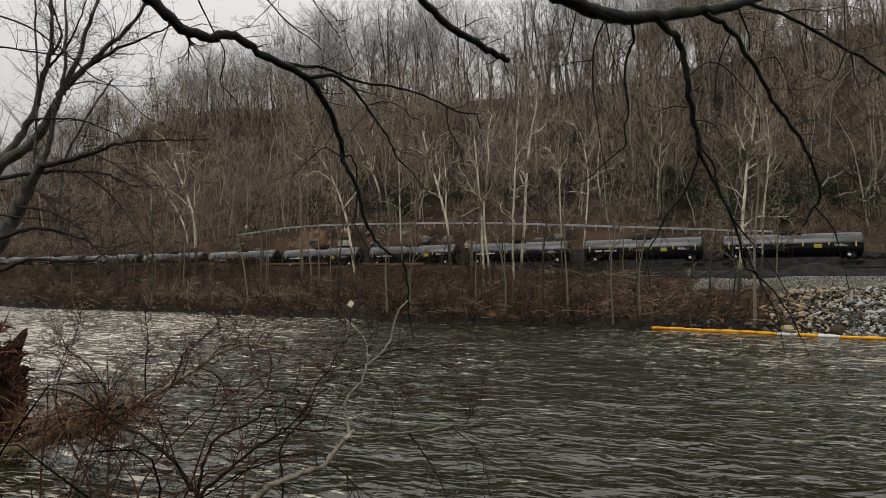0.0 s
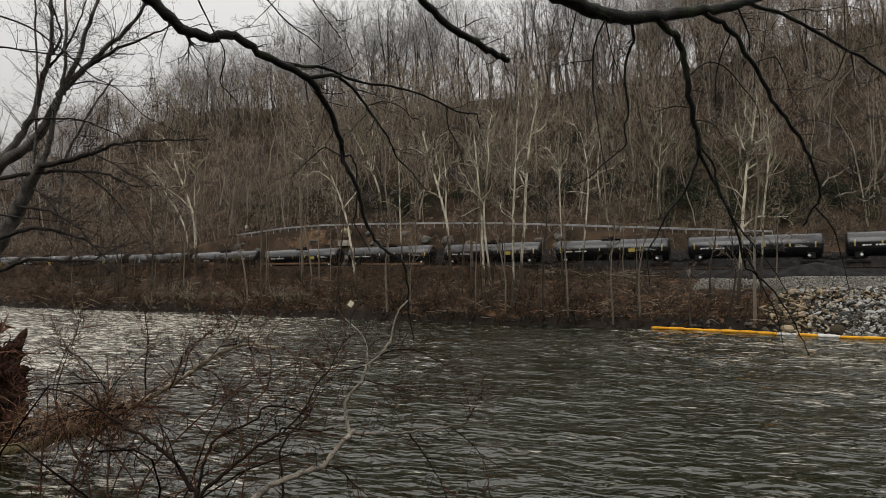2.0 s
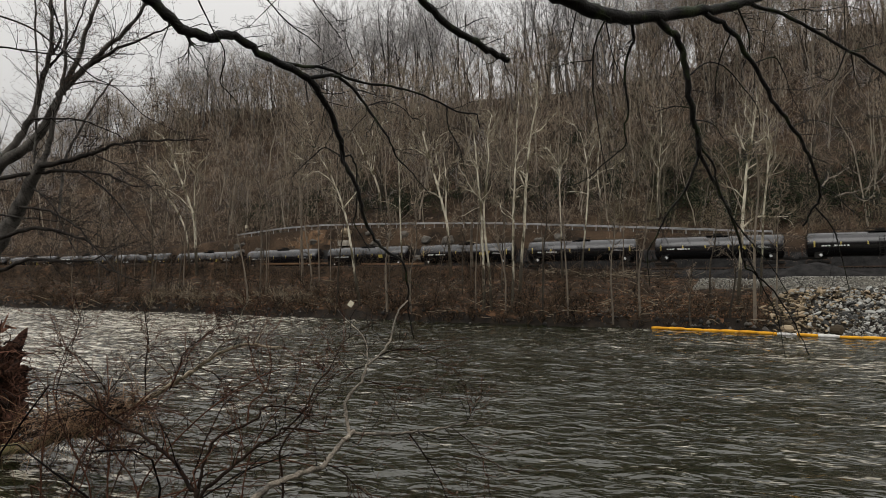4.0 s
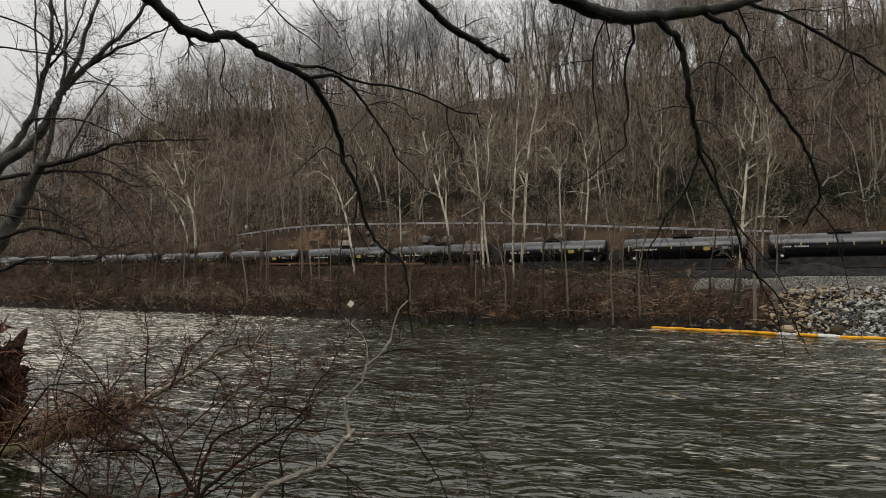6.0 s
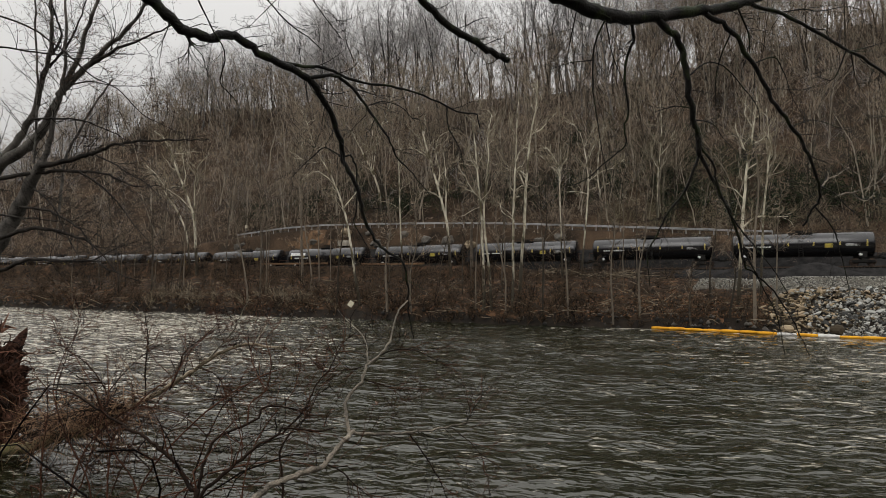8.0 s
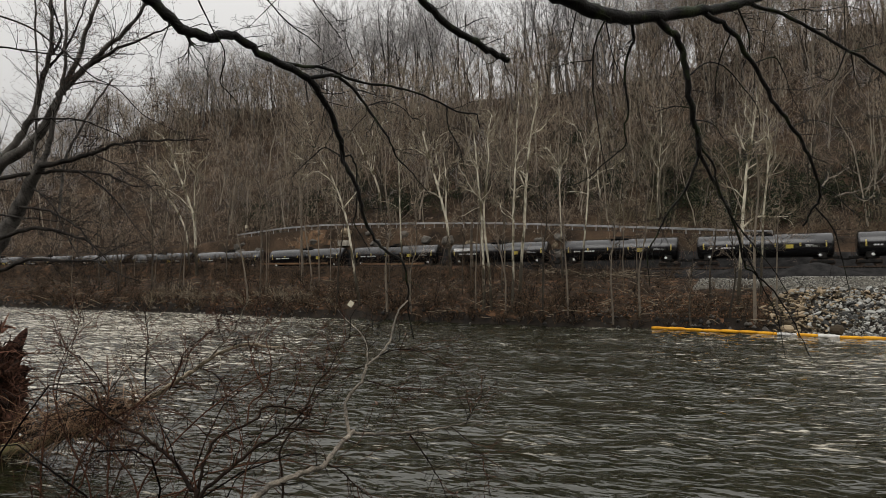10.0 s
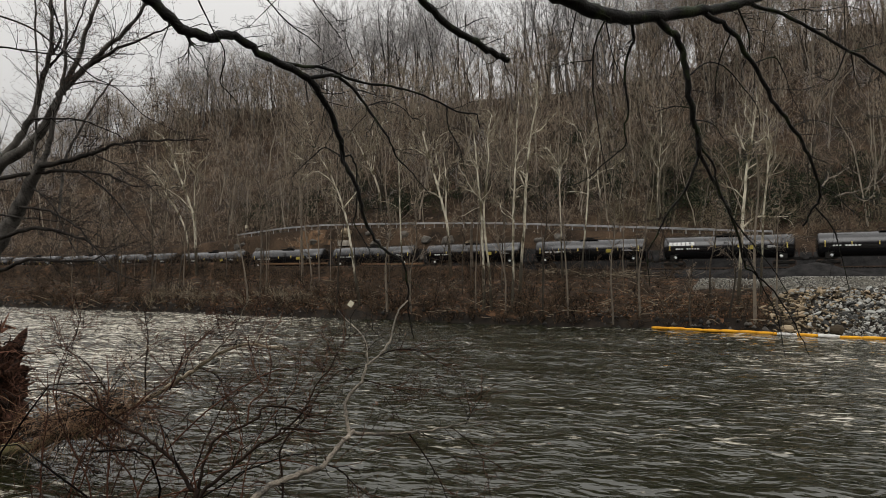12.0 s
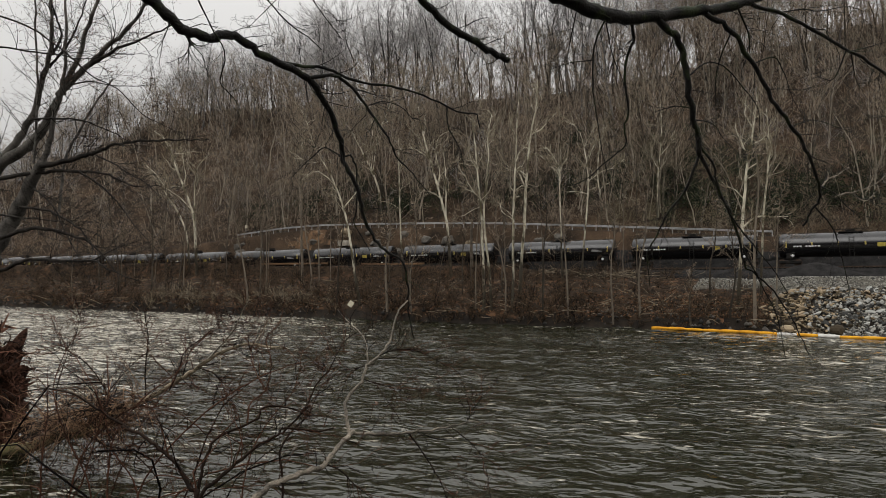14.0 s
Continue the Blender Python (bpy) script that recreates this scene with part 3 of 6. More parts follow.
def bank_places(rng, count, edge=0.2, inland=99.0):
    """Spots on the wooded far bank, more of them along the near stretch."""
    out = []
    while len(out) < count:
        s, u = -52 + 190 * rng.uniform() ** 1.5, rng.uniform(-52, -7)
        x, y = track_xy(s, u)
        r = far_shore(x, y)
        if edge < r < inland and abs(x) < 0.7 * y + 4 and riprap(s) < 0.2 and gravel(s, u) < 0.3 and rng.uniform() < 1.3 - r / 30:
            if abs(x - PANEL_AT[0]) > 1.3 or abs(y - PANEL_AT[1] + 2) > 3.0:
                out.append((x, y, float(ground_z(x, y)), rng.uniform(0.45, 1.0) * (0.6 if s < -30 else 1.0)))
    return out


def build_debris():
    """Fallen sticks, leaves and stones on the far bank."""
    rng = np.random.default_rng(67)
    spots = np.array(bank_places(rng, 1100) + bank_places(rng, 500, 0.1, 7.0))[:, :3]
    M = len(spots)
    a = rng.uniform(0, 6.283, M)
    ln = rng.uniform(0.4, 2.2, M)[:, None]
    d = np.stack([np.cos(a), np.sin(a), rng.uniform(-0.1, 0.45, M)], -1)
    P = np.stack([spots + [0, 0, 0.03], spots + d * ln * 0.5 + [0, 0, 0.08], spots + d * ln + rng.normal(0, 0.1, (M, 3))], 1)
    heap = np.array([track_xy(a, b) for a, b in zip(rng.normal(-27, 4.5, 240), rng.uniform(-9, -4.6, 240))])
    spots = np.c_[heap, ground_z(heap[:, 0], heap[:, 1]) + rng.uniform(0, 0.7, 240)]
    a = rng.uniform(0, 6.283, 240)
    d = np.stack([np.cos(a), 0.5 * np.sin(a), rng.normal(0.1, 0.2, 240)], -1) * rng.uniform(0.5, 2.2, (240, 1))
    P = np.concatenate([P, np.stack([spots - d, spots + rng.normal(0, 0.1, (240, 3)), spots + d], 1)])
    M += 240
    tagged(link_mesh("fallen_sticks", *tubes(P, rng.uniform(0.015, 0.05, (M, 1)) * np.array([1, 0.8, 0.5]), 4), material=STICK),
           "pale fallen sticks and driftwood on the bank", "driftwood", kind="stuff")
    c = np.array(bank_places(rng, 2600) + bank_places(rng, 2600, 0.3, 9.0))[:, :3] + [0, 0, 0.06]
    tagged(link_mesh("fallen_leaves", *leaf_cards(rng, c, (0.5, 0.5, 0.04), 0.13, 4), material=DEAD_LEAF, smooth=False),
           "scattered brown fallen leaves on the bank", "leaves", kind="stuff")
    pieces = []
    for x, y, z, k in bank_places(rng, 3200, edge=-0.2):
        r = far_shore(x, y)
        if r < 2.0 or rng.uniform() < 0.12:
            pieces.append(pebble(rng, (x, y, max(z, 0.0)), rng.uniform(0.06, 0.2) if r > 0.9 else rng.uniform(0.1, 0.42)))
    tagged(link_mesh("shore_stones", *join(pieces), material=SHORE_STONE), "dark wet stones along the waterline", "stones", kind="stuff")
    pieces = []
    while len(pieces) < 5200:
        s, u = rng.uniform(-72, -38), rng.uniform(-25, -5.6)
        x, y = track_xy(s, u)
        if (gravel(s, u) > 0.5 or riprap(s) > 0.5) and far_shore(x, y) > 5.4 and abs(x) < 0.7 * y:
            pieces.append(pebble(rng, (x, y, float(ground_z(x, y))), rng.uniform(0.05, 0.12)))
    tagged(link_mesh("loose_gravel", *join(pieces), material=RUBBLE, smooth=False), "coarse grey gravel beside the track", "gravel", kind="stuff")


def pebble(rng, at, k):
    v = np.array([(1, 0, 0), (-1, 0, 0), (0, 1, 0), (0, -1, 0), (0, 0, 0.8), (0, 0, -0.8)], float) * k * rng.uniform(0.6, 1.3, (6, 1))
    a = rng.uniform(0, 6.283)
    c, s = math.cos(a), math.sin(a)
    v = v @ np.array([(c, s, 0), (-s, c, 0), (0, 0, 1)]) + np.array(at)
    t = np.array([(0, 2, 4), (2, 1, 4), (1, 3, 4), (3, 0, 4), (2, 0, 5), (1, 2, 5), (3, 1, 5), (0, 3, 5)])
    return v, np.zeros((0, 4), int), t


def build_brush():
    """The thicket on the far bank and the undergrowth of the hill."""
    rng = np.random.default_rng(17)
    bushes = [shrub(rng, rng.uniform(1.6, 3.4)) for _ in range(8)]
    places = bank_places(rng, 1000)
    low = [shrub(rng, rng.uniform(0.9, 1.9), 5) for _ in range(6)]
    fringe = bank_places(rng, 380, 0.0, 6.0)
    fringe += bank_places(rng, 240, -0.1, 1.3)
    for a, b in zip(rng.uniform(-37, 70, 190), rng.uniform(-9.5, -4.4, 190)):
        x, y = track_xy(a, b)
        fringe.append((x, y, float(ground_z(x, y)), rng.uniform(0.5, 0.95)))
    screen = []
    for a, b in zip(rng.uniform(30, 150, 170), rng.normal(-7.6, 1.0, 170)):
        x, y = track_xy(a, min(b, -4.5))
        screen.append((x, y, float(ground_z(x, y)), rng.uniform(0.45, 0.85)))
    wands = [sapling(rng, rng.uniform(3, 6.5)) for _ in range(8)]
    tall = [sapling(rng, rng.uniform(5, 9)) for _ in range(6)]
    tagged(link_mesh("bank_saplings", *scatter(tall, places[900:1000], rng), material=BRUSH_FAR), "thin brown bare saplings on the river bank", "saplings", kind="stuff")
    tagged(link_mesh("bank_thicket", *join([scatter(bushes, places[:250] + screen, rng), scatter(low, fringe, rng), scatter(wands, [(x, y, z, 0.72 * k) for x, y, z, k in places[480:700]], rng)]), material=BRUSH_FAR), "bare brown thicket of shrubs on the river bank", "thicket", kind="stuff")
    # added in place of the fallen tree's crown twigs, inside a view-angle window
    straw = [p for p in bank_places(rng, 420, 0.2, 5.0) if -0.46 < p[0] / p[1] < -0.14][:70]
    tagged(link_mesh("pale_brush", *scatter(low + bushes[:3], straw, rng), material=STICK), "pale leafless brush standing in for the fallen tree's crown twigs", "thicket", kind="stuff")
    cut = wood_places(rng, 100, -50, 100, 5.0, 8.4, 0.25, 0.5)
    tagged(link_mesh("cutting_brush", *scatter(wands, cut, rng), material=BRUSH_FAR), "brown leafless brush on the road cutting", "undergrowth", kind="stuff")
    young = [sapling(rng, rng.uniform(6, 11)) for _ in range(10)]
    under = wood_places(rng, 330, -85, 90, 18, 48, 0.35, 0.8) + wood_places(rng, 400, -85, 90, 46, 84, 0.5, 1.0) + wood_places(rng, 380, 90, 300, 16, 100, 0.6, 1.1)
    for pick, mat, label in ((under[::2], TWIG_FAR, "thin bare brown young trees crowding the hillside"), (under[1::2], TWIG_HAZE, "thin bare young trees crowding the hillside, greyed for haze")):
        tagged(link_mesh("hill_saplings", *scatter(young, pick, rng), material=mat), label, "saplings", kind="stuff")
    clumps = [shrub(rng, rng.uniform(1.6, 3.0), 4) for _ in range(6)]
    spots = []
    for a in rng.uniform(-85, 230, 700):
        x, y = on_ridge(rng, a, 6.0, -8.0)
        if abs(x) < 0.72 * y + 6:
            spots.append((x, y, float(ground_z(x, y)), rng.uniform(1.0, 2.3)))
    tagged(link_mesh("ridge_brush", *scatter(clumps, spots, rng), material=TWIG_FAR), "brown leafless brush along the ridge", "undergrowth", kind="stuff")
    hedge = wood_places(rng, 150, -75, 90, 15.8, 21, 0.5, 1.0) + wood_places(rng, 150, -75, -5, 9.5, 24, 0.4, 0.9) + wood_places(rng, 60, -75, -30, 4.6, 9, 0.3, 0.6) + wood_places(rng, 170, 58, 190, 6, 26, 0.5, 1.1)
    tagged(link_mesh("roadside_brush", *scatter(wands, hedge, rng), material=TWIG_FAR), "brown leafless brush along the road", "undergrowth", kind="stuff")


def sapling(rng, h):
    n = 5
    P = np.zeros((1, n, 3))
    P[0, :, 2] = np.linspace(0, h, n)
    P[0, 1:, :2] = np.cumsum(rng.normal(0, 0.05 * h, 2) + rng.normal(0, 0.075 * h, (n - 1, 2)), 0)
    R = np.linspace(0.03, 0.012, n)[None]
    A, RA = sprout(rng, P, R, 13, 0.12, 1.0, 0.95, 0.62, 3, 0.02, 0.35, 0.6, 0.026)
    B, RB = sprout(rng, A, RA, 2, 0.2, 1.0, 0.9, 0.75, 3, 0.0, 0.35, 0.7, 0.024)
    return join([tubes(P, R, 3), spikes(A, RA), spikes(B, RB)])


def leaf_cards(rng, centres, spread, size, count):
    """Many small bent leaves round the given centres."""
    c = np.repeat(np.asarray(centres, float), count, 0)
    c = c + rng.normal(0, 1, c.shape) * np.asarray(spread)
    M = len(c)
    a, b = unit(rng.normal(size=(M, 3))), unit(rng.normal(size=(M, 3)))
    b = unit(b - a * (a * b).sum(1, keepdims=True))
    k = size * rng.uniform(0.6, 1.3, (M, 1))
    nrm = np.cross(a, b)
    V = np.stack([c - a * k, c + b * k * 0.4 + nrm * k * 0.15, c + a * k, c - b * k * 0.4 + nrm * k * 0.15], 1)
    i = np.arange(M)[:, None] * 4
    T = np.concatenate([i + np.array([0, 1, 2]), i + np.array([0, 2, 3])], 0)
    return V.reshape(-1, 3), np.zeros((0, 4), int), T


def build_evergreens():
    rng = np.random.default_rng(23)
    centres = []
    for a, b, n in ((-18, 30, 30), (-8, 24, 20), (-30, 26, 24), (20, 22, 22), (34, 24, 18), (-40, 32, 20), (8, 30, 22), (50, 24, 14), (-26, 40, 20), (-12, 40, 16), (-48, 26, 22), (64, 22, 10), (-56, 24, 20), (-40, 21, 18), (-62, 30, 16)):
        for _ in range(n):
            x, y = track_xy(a + rng.normal(0, 4.5), b + rng.normal(0, 4.0))
            if (x - TRACK[0]) * BEHIND[0] + (y - TRACK[1]) * BEHIND[1] > 17:
                z0 = float(ground_z(x, y))
                centres += [(x + rng.normal(0, 0.6), y + rng.normal(0, 0.6), z0 + rng.uniform(0.3, 4.5)) for _ in range(6)]
    tagged(link_mesh("evergreen_shrubs", *leaf_cards(rng, centres, (0.7, 0.7, 0.45), 0.2, 36), material=EVERGREEN, smooth=False),
           "dark evergreen shrubs among the bare hillside trees", "evergreen shrubs", kind="stuff")


def riverside_tree(material, r0, r1, points, limbs=()):
    """One bare tree on the far bank, its trunk and main limbs along the given lines."""
    rng = np.random.default_rng(int(abs(points[0][0]) * 131 + abs(points[0][1]) * 17))
    pale = material is SYCAMORE
    root = new("sycamore_tree" if pale else "bare_tree")
    base = np.array(points[0])
    root.location = Vector(points[0])
    P = curve(np.array(points) - base, 14)[None]
    P[0, 1:, :2] += np.cumsum(rng.normal(0, 0.05, (13, 2)), 0) * np.linspace(0.4, 1, 14)[1:, None]
    P[0, 0, 2] -= 1.2
    R = (np.linspace(r0, r1, 14) * np.interp(np.arange(14), [0, 10, 13], [0.72, 0.68, 0.35]) * (1 + 0.3 * np.exp(-np.arange(14) / 0.6)))[None]
    link_mesh("trunk", *tubes(P, R, 8), material=material, parent=root)
    short = len(points) < 4
    lines, girths = [], []
    for line in limbs:
        L = curve(np.array(line) - base, 9)
        L[1:] += np.cumsum(rng.normal(0, 0.09, (8, 3)), 0) * np.array([1, 1, 0.5])
        at = np.argmin(np.linalg.norm(P[0] - L[0], axis=1))
        lines.append(L)
        girths.append(np.linspace(min(0.72 * R[0, at], 0.10), max(0.3 * R[0, at], 0.034) * 0.9, 9))
    few = 3 if short else (11 if limbs else 13)
    A, RA = sprout(rng, P, R, few, 0.4, 1.0, 0.75, 0.22 if limbs else 0.26, 9, 0.08, 0.36, 0.5, 0.036)
    if lines:
        G, RG = np.array(lines), np.array(girths)
        E, RE = sprout(rng, G, RG, 5, 0.2, 1.0, 0.65, 0.6, 9, 0.07, 0.34, 0.6, 0.032)
        A, RA = np.concatenate([A, G, E]), np.concatenate([RA, RG, RE])
    D, RD = sprout(rng, A, RA, 5, 0.2, 1.0, 0.7, 0.45, 5, 0.05, 0.3, 0.6, 0.024)
    C, RC = sprout(rng, D, RD, 5, 0.1, 1.0, 0.75, 0.6, 3, 0.03, 0.3, 0.7, 0.016)
    for i in range(len(A)):
        link_mesh("limb", *tubes(A[i:i + 1], RA[i:i + 1], 5), material=material, parent=root)
    crown = link_mesh("crown", *join([tubes(D, RD, 3), spikes(C, RC)]), material=SYCAMORE_TWIG if pale else TWIG_FAR, parent=root, label="fine bare twigs of the crown")
    tagged(crown, kind="stuff")
    if pale:
        tagged(root, "bare sycamore with pale mottled bark on the bank", "tree", "pale sycamores along the far bank")
    else:
        tagged(root, "broken pale snag on the stony bank" if short else "slender dark bare tree on the brushy bank", "tree", "dark trees along the far bank")


def build_riverside_trees():
    riverside_tree(SYCAMORE, 0.349, 0.100, ((-43.38, 117.73, 4.71), (-43.88, 117.73, 13.69), (-44.42, 117.73, 16.70), (-45.98, 117.73, 20.72), (-47.54, 117.73, 24.74), (-48.58, 117.73, 27.57), (-49.61, 117.73, 29.29), (-51.44, 117.73, 30.60)),
                   (((-44.21, 117.73, 16.20), (-46.85, 118.23, 18.76), (-49.39, 118.73, 20.34), (-51.67, 119.23, 22.95), (-54.46, 119.73, 25.07)),
                    ((-43.88, 117.73, 13.69), (-43.86, 117.23, 18.65), (-43.63, 116.73, 22.58), (-42.96, 116.23, 24.00), (-40.83, 115.73, 25.90)),
                    ((-45.98, 117.73, 20.72), (-45.71, 118.23, 23.81), (-46.77, 118.73, 27.76))))
    riverside_tree(SYCAMORE, 0.253, 0.101, ((-45.37, 119.29, 5.17), (-45.74, 119.29, 11.27), (-47.01, 119.29, 15.32), (-48.56, 119.29, 17.66), (-50.64, 119.29, 20.92), (-53.02, 119.29, 23.98)),
                   ())
    riverside_tree(BANK_BARK, 0.263, 0.088, ((-21.74, 103.56, 3.90), (-22.05, 103.56, 10.04), (-22.17, 103.56, 14.44), (-22.29, 103.56, 18.86), (-22.41, 103.56, 22.40), (-22.61, 103.56, 25.96), (-22.46, 103.56, 29.07)),
                   (((-22.40, 103.56, 21.52), (-24.14, 104.06, 25.88), (-25.61, 104.56, 28.13)),
                    ((-22.30, 103.56, 19.75), (-20.38, 103.06, 23.65), (-19.60, 102.56, 26.64)),
                    ((-22.52, 103.56, 24.89), (-23.89, 104.06, 27.66), (-25.34, 104.56, 27.68)),
                    ((-22.18, 103.56, 16.21), (-24.01, 103.06, 17.48), (-26.94, 102.56, 16.80))))
    riverside_tree(SYCAMORE, 0.237, 0.085, ((-9.72, 79.90, 0.38), (-10.41, 79.90, 4.22), (-10.83, 79.90, 6.92), (-11.25, 79.90, 9.98), (-11.95, 79.90, 13.04), (-12.64, 79.90, 15.08), (-13.47, 79.90, 16.99), (-14.43, 79.90, 18.63), (-15.26, 79.90, 20.00)),
                   (((-15.12, 79.90, 19.73), (-16.19, 80.40, 21.68), (-16.99, 80.90, 23.87), (-17.80, 81.40, 25.39)),
                    ((-14.57, 79.90, 18.84), (-16.17, 79.40, 18.55), (-17.75, 78.90, 19.34)),
                    ((-13.19, 79.90, 16.44), (-15.20, 80.40, 17.68), (-16.94, 80.90, 16.72)),
                    ((-11.95, 79.90, 13.04), (-10.54, 79.40, 15.36), (-10.21, 78.90, 17.65))))
    riverside_tree(SYCAMORE, 0.333, 0.139, ((-11.79, 130.99, 14.49), (-12.48, 130.99, 20.77), (-13.60, 130.99, 24.69), (-14.95, 130.99, 27.49), (-16.08, 130.99, 30.08), (-17.43, 130.99, 32.55)),
                   (((-17.43, 130.99, 32.55), (-19.31, 131.49, 35.48), (-22.10, 131.99, 37.87)),
                    ((-13.83, 130.99, 25.14), (-13.35, 130.49, 29.09), (-12.86, 129.99, 32.34), (-11.50, 129.49, 35.02), (-10.14, 128.99, 38.80), (-9.23, 128.49, 41.99)),
                    ((-14.17, 130.99, 26.04), (-13.90, 131.49, 30.96), (-14.54, 131.99, 35.60)),
                    ((-15.52, 130.99, 28.62), (-14.35, 130.49, 29.98), (-12.86, 129.99, 30.67))))
    riverside_tree(SYCAMORE, 0.186, 0.083, ((-5.80, 97.82, 4.38), (-6.14, 97.82, 9.78), (-6.32, 97.82, 13.94), (-6.49, 97.82, 18.11), (-6.58, 97.82, 21.46), (-6.68, 97.82, 25.23)),
                   (((-6.50, 97.82, 19.78), (-5.70, 98.32, 21.54), (-5.39, 98.82, 23.31)),))
    riverside_tree(SYCAMORE, 0.283, 0.101, ((1.21, 95.43, 4.89), (0.65, 95.43, 12.10), (0.16, 95.43, 14.54), (-0.73, 95.43, 17.80), (-1.54, 95.43, 21.06), (-2.36, 95.43, 23.92), (-2.93, 95.43, 26.38), (-3.42, 95.43, 29.26)),
                   (((0.41, 95.43, 13.32), (0.24, 95.93, 17.86), (0.08, 96.43, 22.05), (-0.17, 96.93, 23.63)),
                    ((-0.73, 95.43, 17.80), (-0.49, 94.93, 20.57), (-1.05, 94.43, 22.51), (-0.64, 93.93, 24.44), (0.64, 93.43, 25.14)),
                    ((-1.71, 95.43, 21.47), (-3.60, 95.93, 22.79), (-5.10, 96.43, 23.54)),
                    ((-0.08, 95.43, 15.76), (-1.53, 94.93, 16.92), (-3.37, 94.43, 17.02))))
    riverside_tree(SYCAMORE, 0.213, 0.076, ((4.43, 71.80, 0.57), (4.38, 71.80, 5.54), (4.26, 71.80, 9.20), (4.15, 71.80, 12.25), (3.91, 71.80, 15.31), (3.73, 71.80, 17.16), (3.55, 71.80, 19.62), (3.31, 71.80, 21.97)),
                   (((3.79, 71.80, 16.54), (3.20, 72.30, 17.86), (2.86, 72.80, 19.51)),))
    riverside_tree(SYCAMORE, 0.198, 0.076, ((5.29, 72.00, 0.68), (5.00, 72.00, 5.54), (4.52, 72.00, 9.21), (4.34, 72.00, 12.27), (4.53, 72.00, 15.34), (4.79, 72.00, 17.81), (4.79, 72.00, 19.97), (5.23, 72.00, 22.76)),
                   (((4.79, 72.00, 19.04), (5.44, 72.50, 20.38), (5.73, 73.00, 21.74)),
                    ((4.35, 72.00, 12.88), (3.41, 71.50, 14.36), (2.90, 71.00, 15.81))))
    riverside_tree(SYCAMORE, 0.210, 0.075, ((7.30, 70.80, 0.64), (7.43, 70.80, 4.34), (7.44, 70.80, 7.94), (7.51, 70.80, 10.35), (7.58, 70.80, 13.36), (7.72, 70.80, 16.39), (7.85, 70.80, 19.12), (7.86, 70.80, 20.94), (8.11, 70.80, 23.69)),
                   (((7.78, 70.80, 17.30), (8.57, 71.30, 18.60), (9.31, 71.80, 19.50)),
                    ((7.85, 70.80, 19.42), (7.32, 70.30, 20.83), (7.21, 69.80, 22.22))))
    riverside_tree(SYCAMORE, 0.255, 0.096, ((8.60, 75.30, 2.50), (9.00, 75.30, 8.11), (9.27, 75.30, 11.31), (9.35, 75.30, 14.52), (9.49, 75.30, 16.45), (9.69, 75.30, 19.03), (10.02, 75.30, 21.61), (10.42, 75.30, 24.20), (10.63, 75.30, 27.45)),
                   (((10.02, 75.30, 20.97), (11.71, 75.80, 22.05), (13.23, 76.30, 23.80)),
                    ((9.62, 75.30, 18.06), (10.33, 74.80, 18.87), (11.46, 74.30, 18.21), (12.76, 73.80, 16.67)),
                    ((9.35, 75.30, 15.16), (8.65, 75.80, 16.85), (8.45, 76.30, 17.90))))
    riverside_tree(SYCAMORE, 0.149, 0.075, ((15.76, 88.16, 4.59), (15.57, 88.16, 11.58), (15.44, 88.16, 15.34), (15.38, 88.16, 18.35), (15.09, 88.16, 19.86), (14.20, 88.16, 21.37), (13.38, 88.16, 22.28)),
                   (((15.45, 88.16, 16.84), (15.56, 88.66, 19.94), (15.81, 89.16, 22.70)),
                    ((15.38, 88.16, 18.35), (16.35, 87.66, 19.78), (16.94, 87.16, 21.04))))
    riverside_tree(SYCAMORE, 0.186, 0.075, ((18.27, 88.02, 4.74), (18.74, 88.02, 9.33), (19.14, 88.02, 13.07), (19.39, 88.02, 16.83), (19.19, 88.02, 19.84), (18.84, 88.02, 22.10), (18.33, 88.02, 23.99)),
                   (((18.32, 88.02, 23.76), (17.23, 88.52, 25.54), (15.28, 89.02, 26.88)),
                    ((19.19, 88.02, 19.46), (20.00, 87.52, 22.38), (20.20, 87.02, 24.53)),
                    ((18.76, 88.02, 22.25), (20.10, 88.52, 24.63), (20.97, 89.02, 25.20)),
                    ((19.33, 88.02, 17.58), (21.01, 87.52, 18.63), (22.30, 87.02, 18.93), (23.29, 86.52, 19.96)),
                    ((19.31, 88.02, 15.70), (17.39, 88.52, 16.29), (16.35, 89.02, 16.04))))
    riverside_tree(SYCAMORE, 0.189, 0.095, ((26.76, 111.76, 12.81), (26.42, 111.76, 18.02), (25.87, 111.76, 21.37), (26.11, 111.76, 26.63), (26.71, 111.76, 29.99)),
                   (((26.32, 111.76, 18.50), (27.12, 112.26, 20.19), (28.89, 112.76, 21.22)),
                    ((26.59, 111.76, 16.12), (28.47, 111.26, 17.49), (30.23, 110.76, 18.10), (31.96, 110.26, 17.38))))
    riverside_tree(SYCAMORE, 0.183, 0.091, ((34.61, 107.84, 12.27), (34.75, 107.84, 17.58), (34.98, 107.84, 21.26), (35.48, 107.84, 24.96), (35.98, 107.84, 28.66), (35.76, 107.84, 32.84)),
                   (((35.08, 107.84, 22.19), (34.25, 108.34, 24.12), (33.96, 108.84, 25.89)),
                    ((35.47, 107.84, 24.50), (36.43, 107.34, 26.25), (37.02, 106.84, 28.44))))
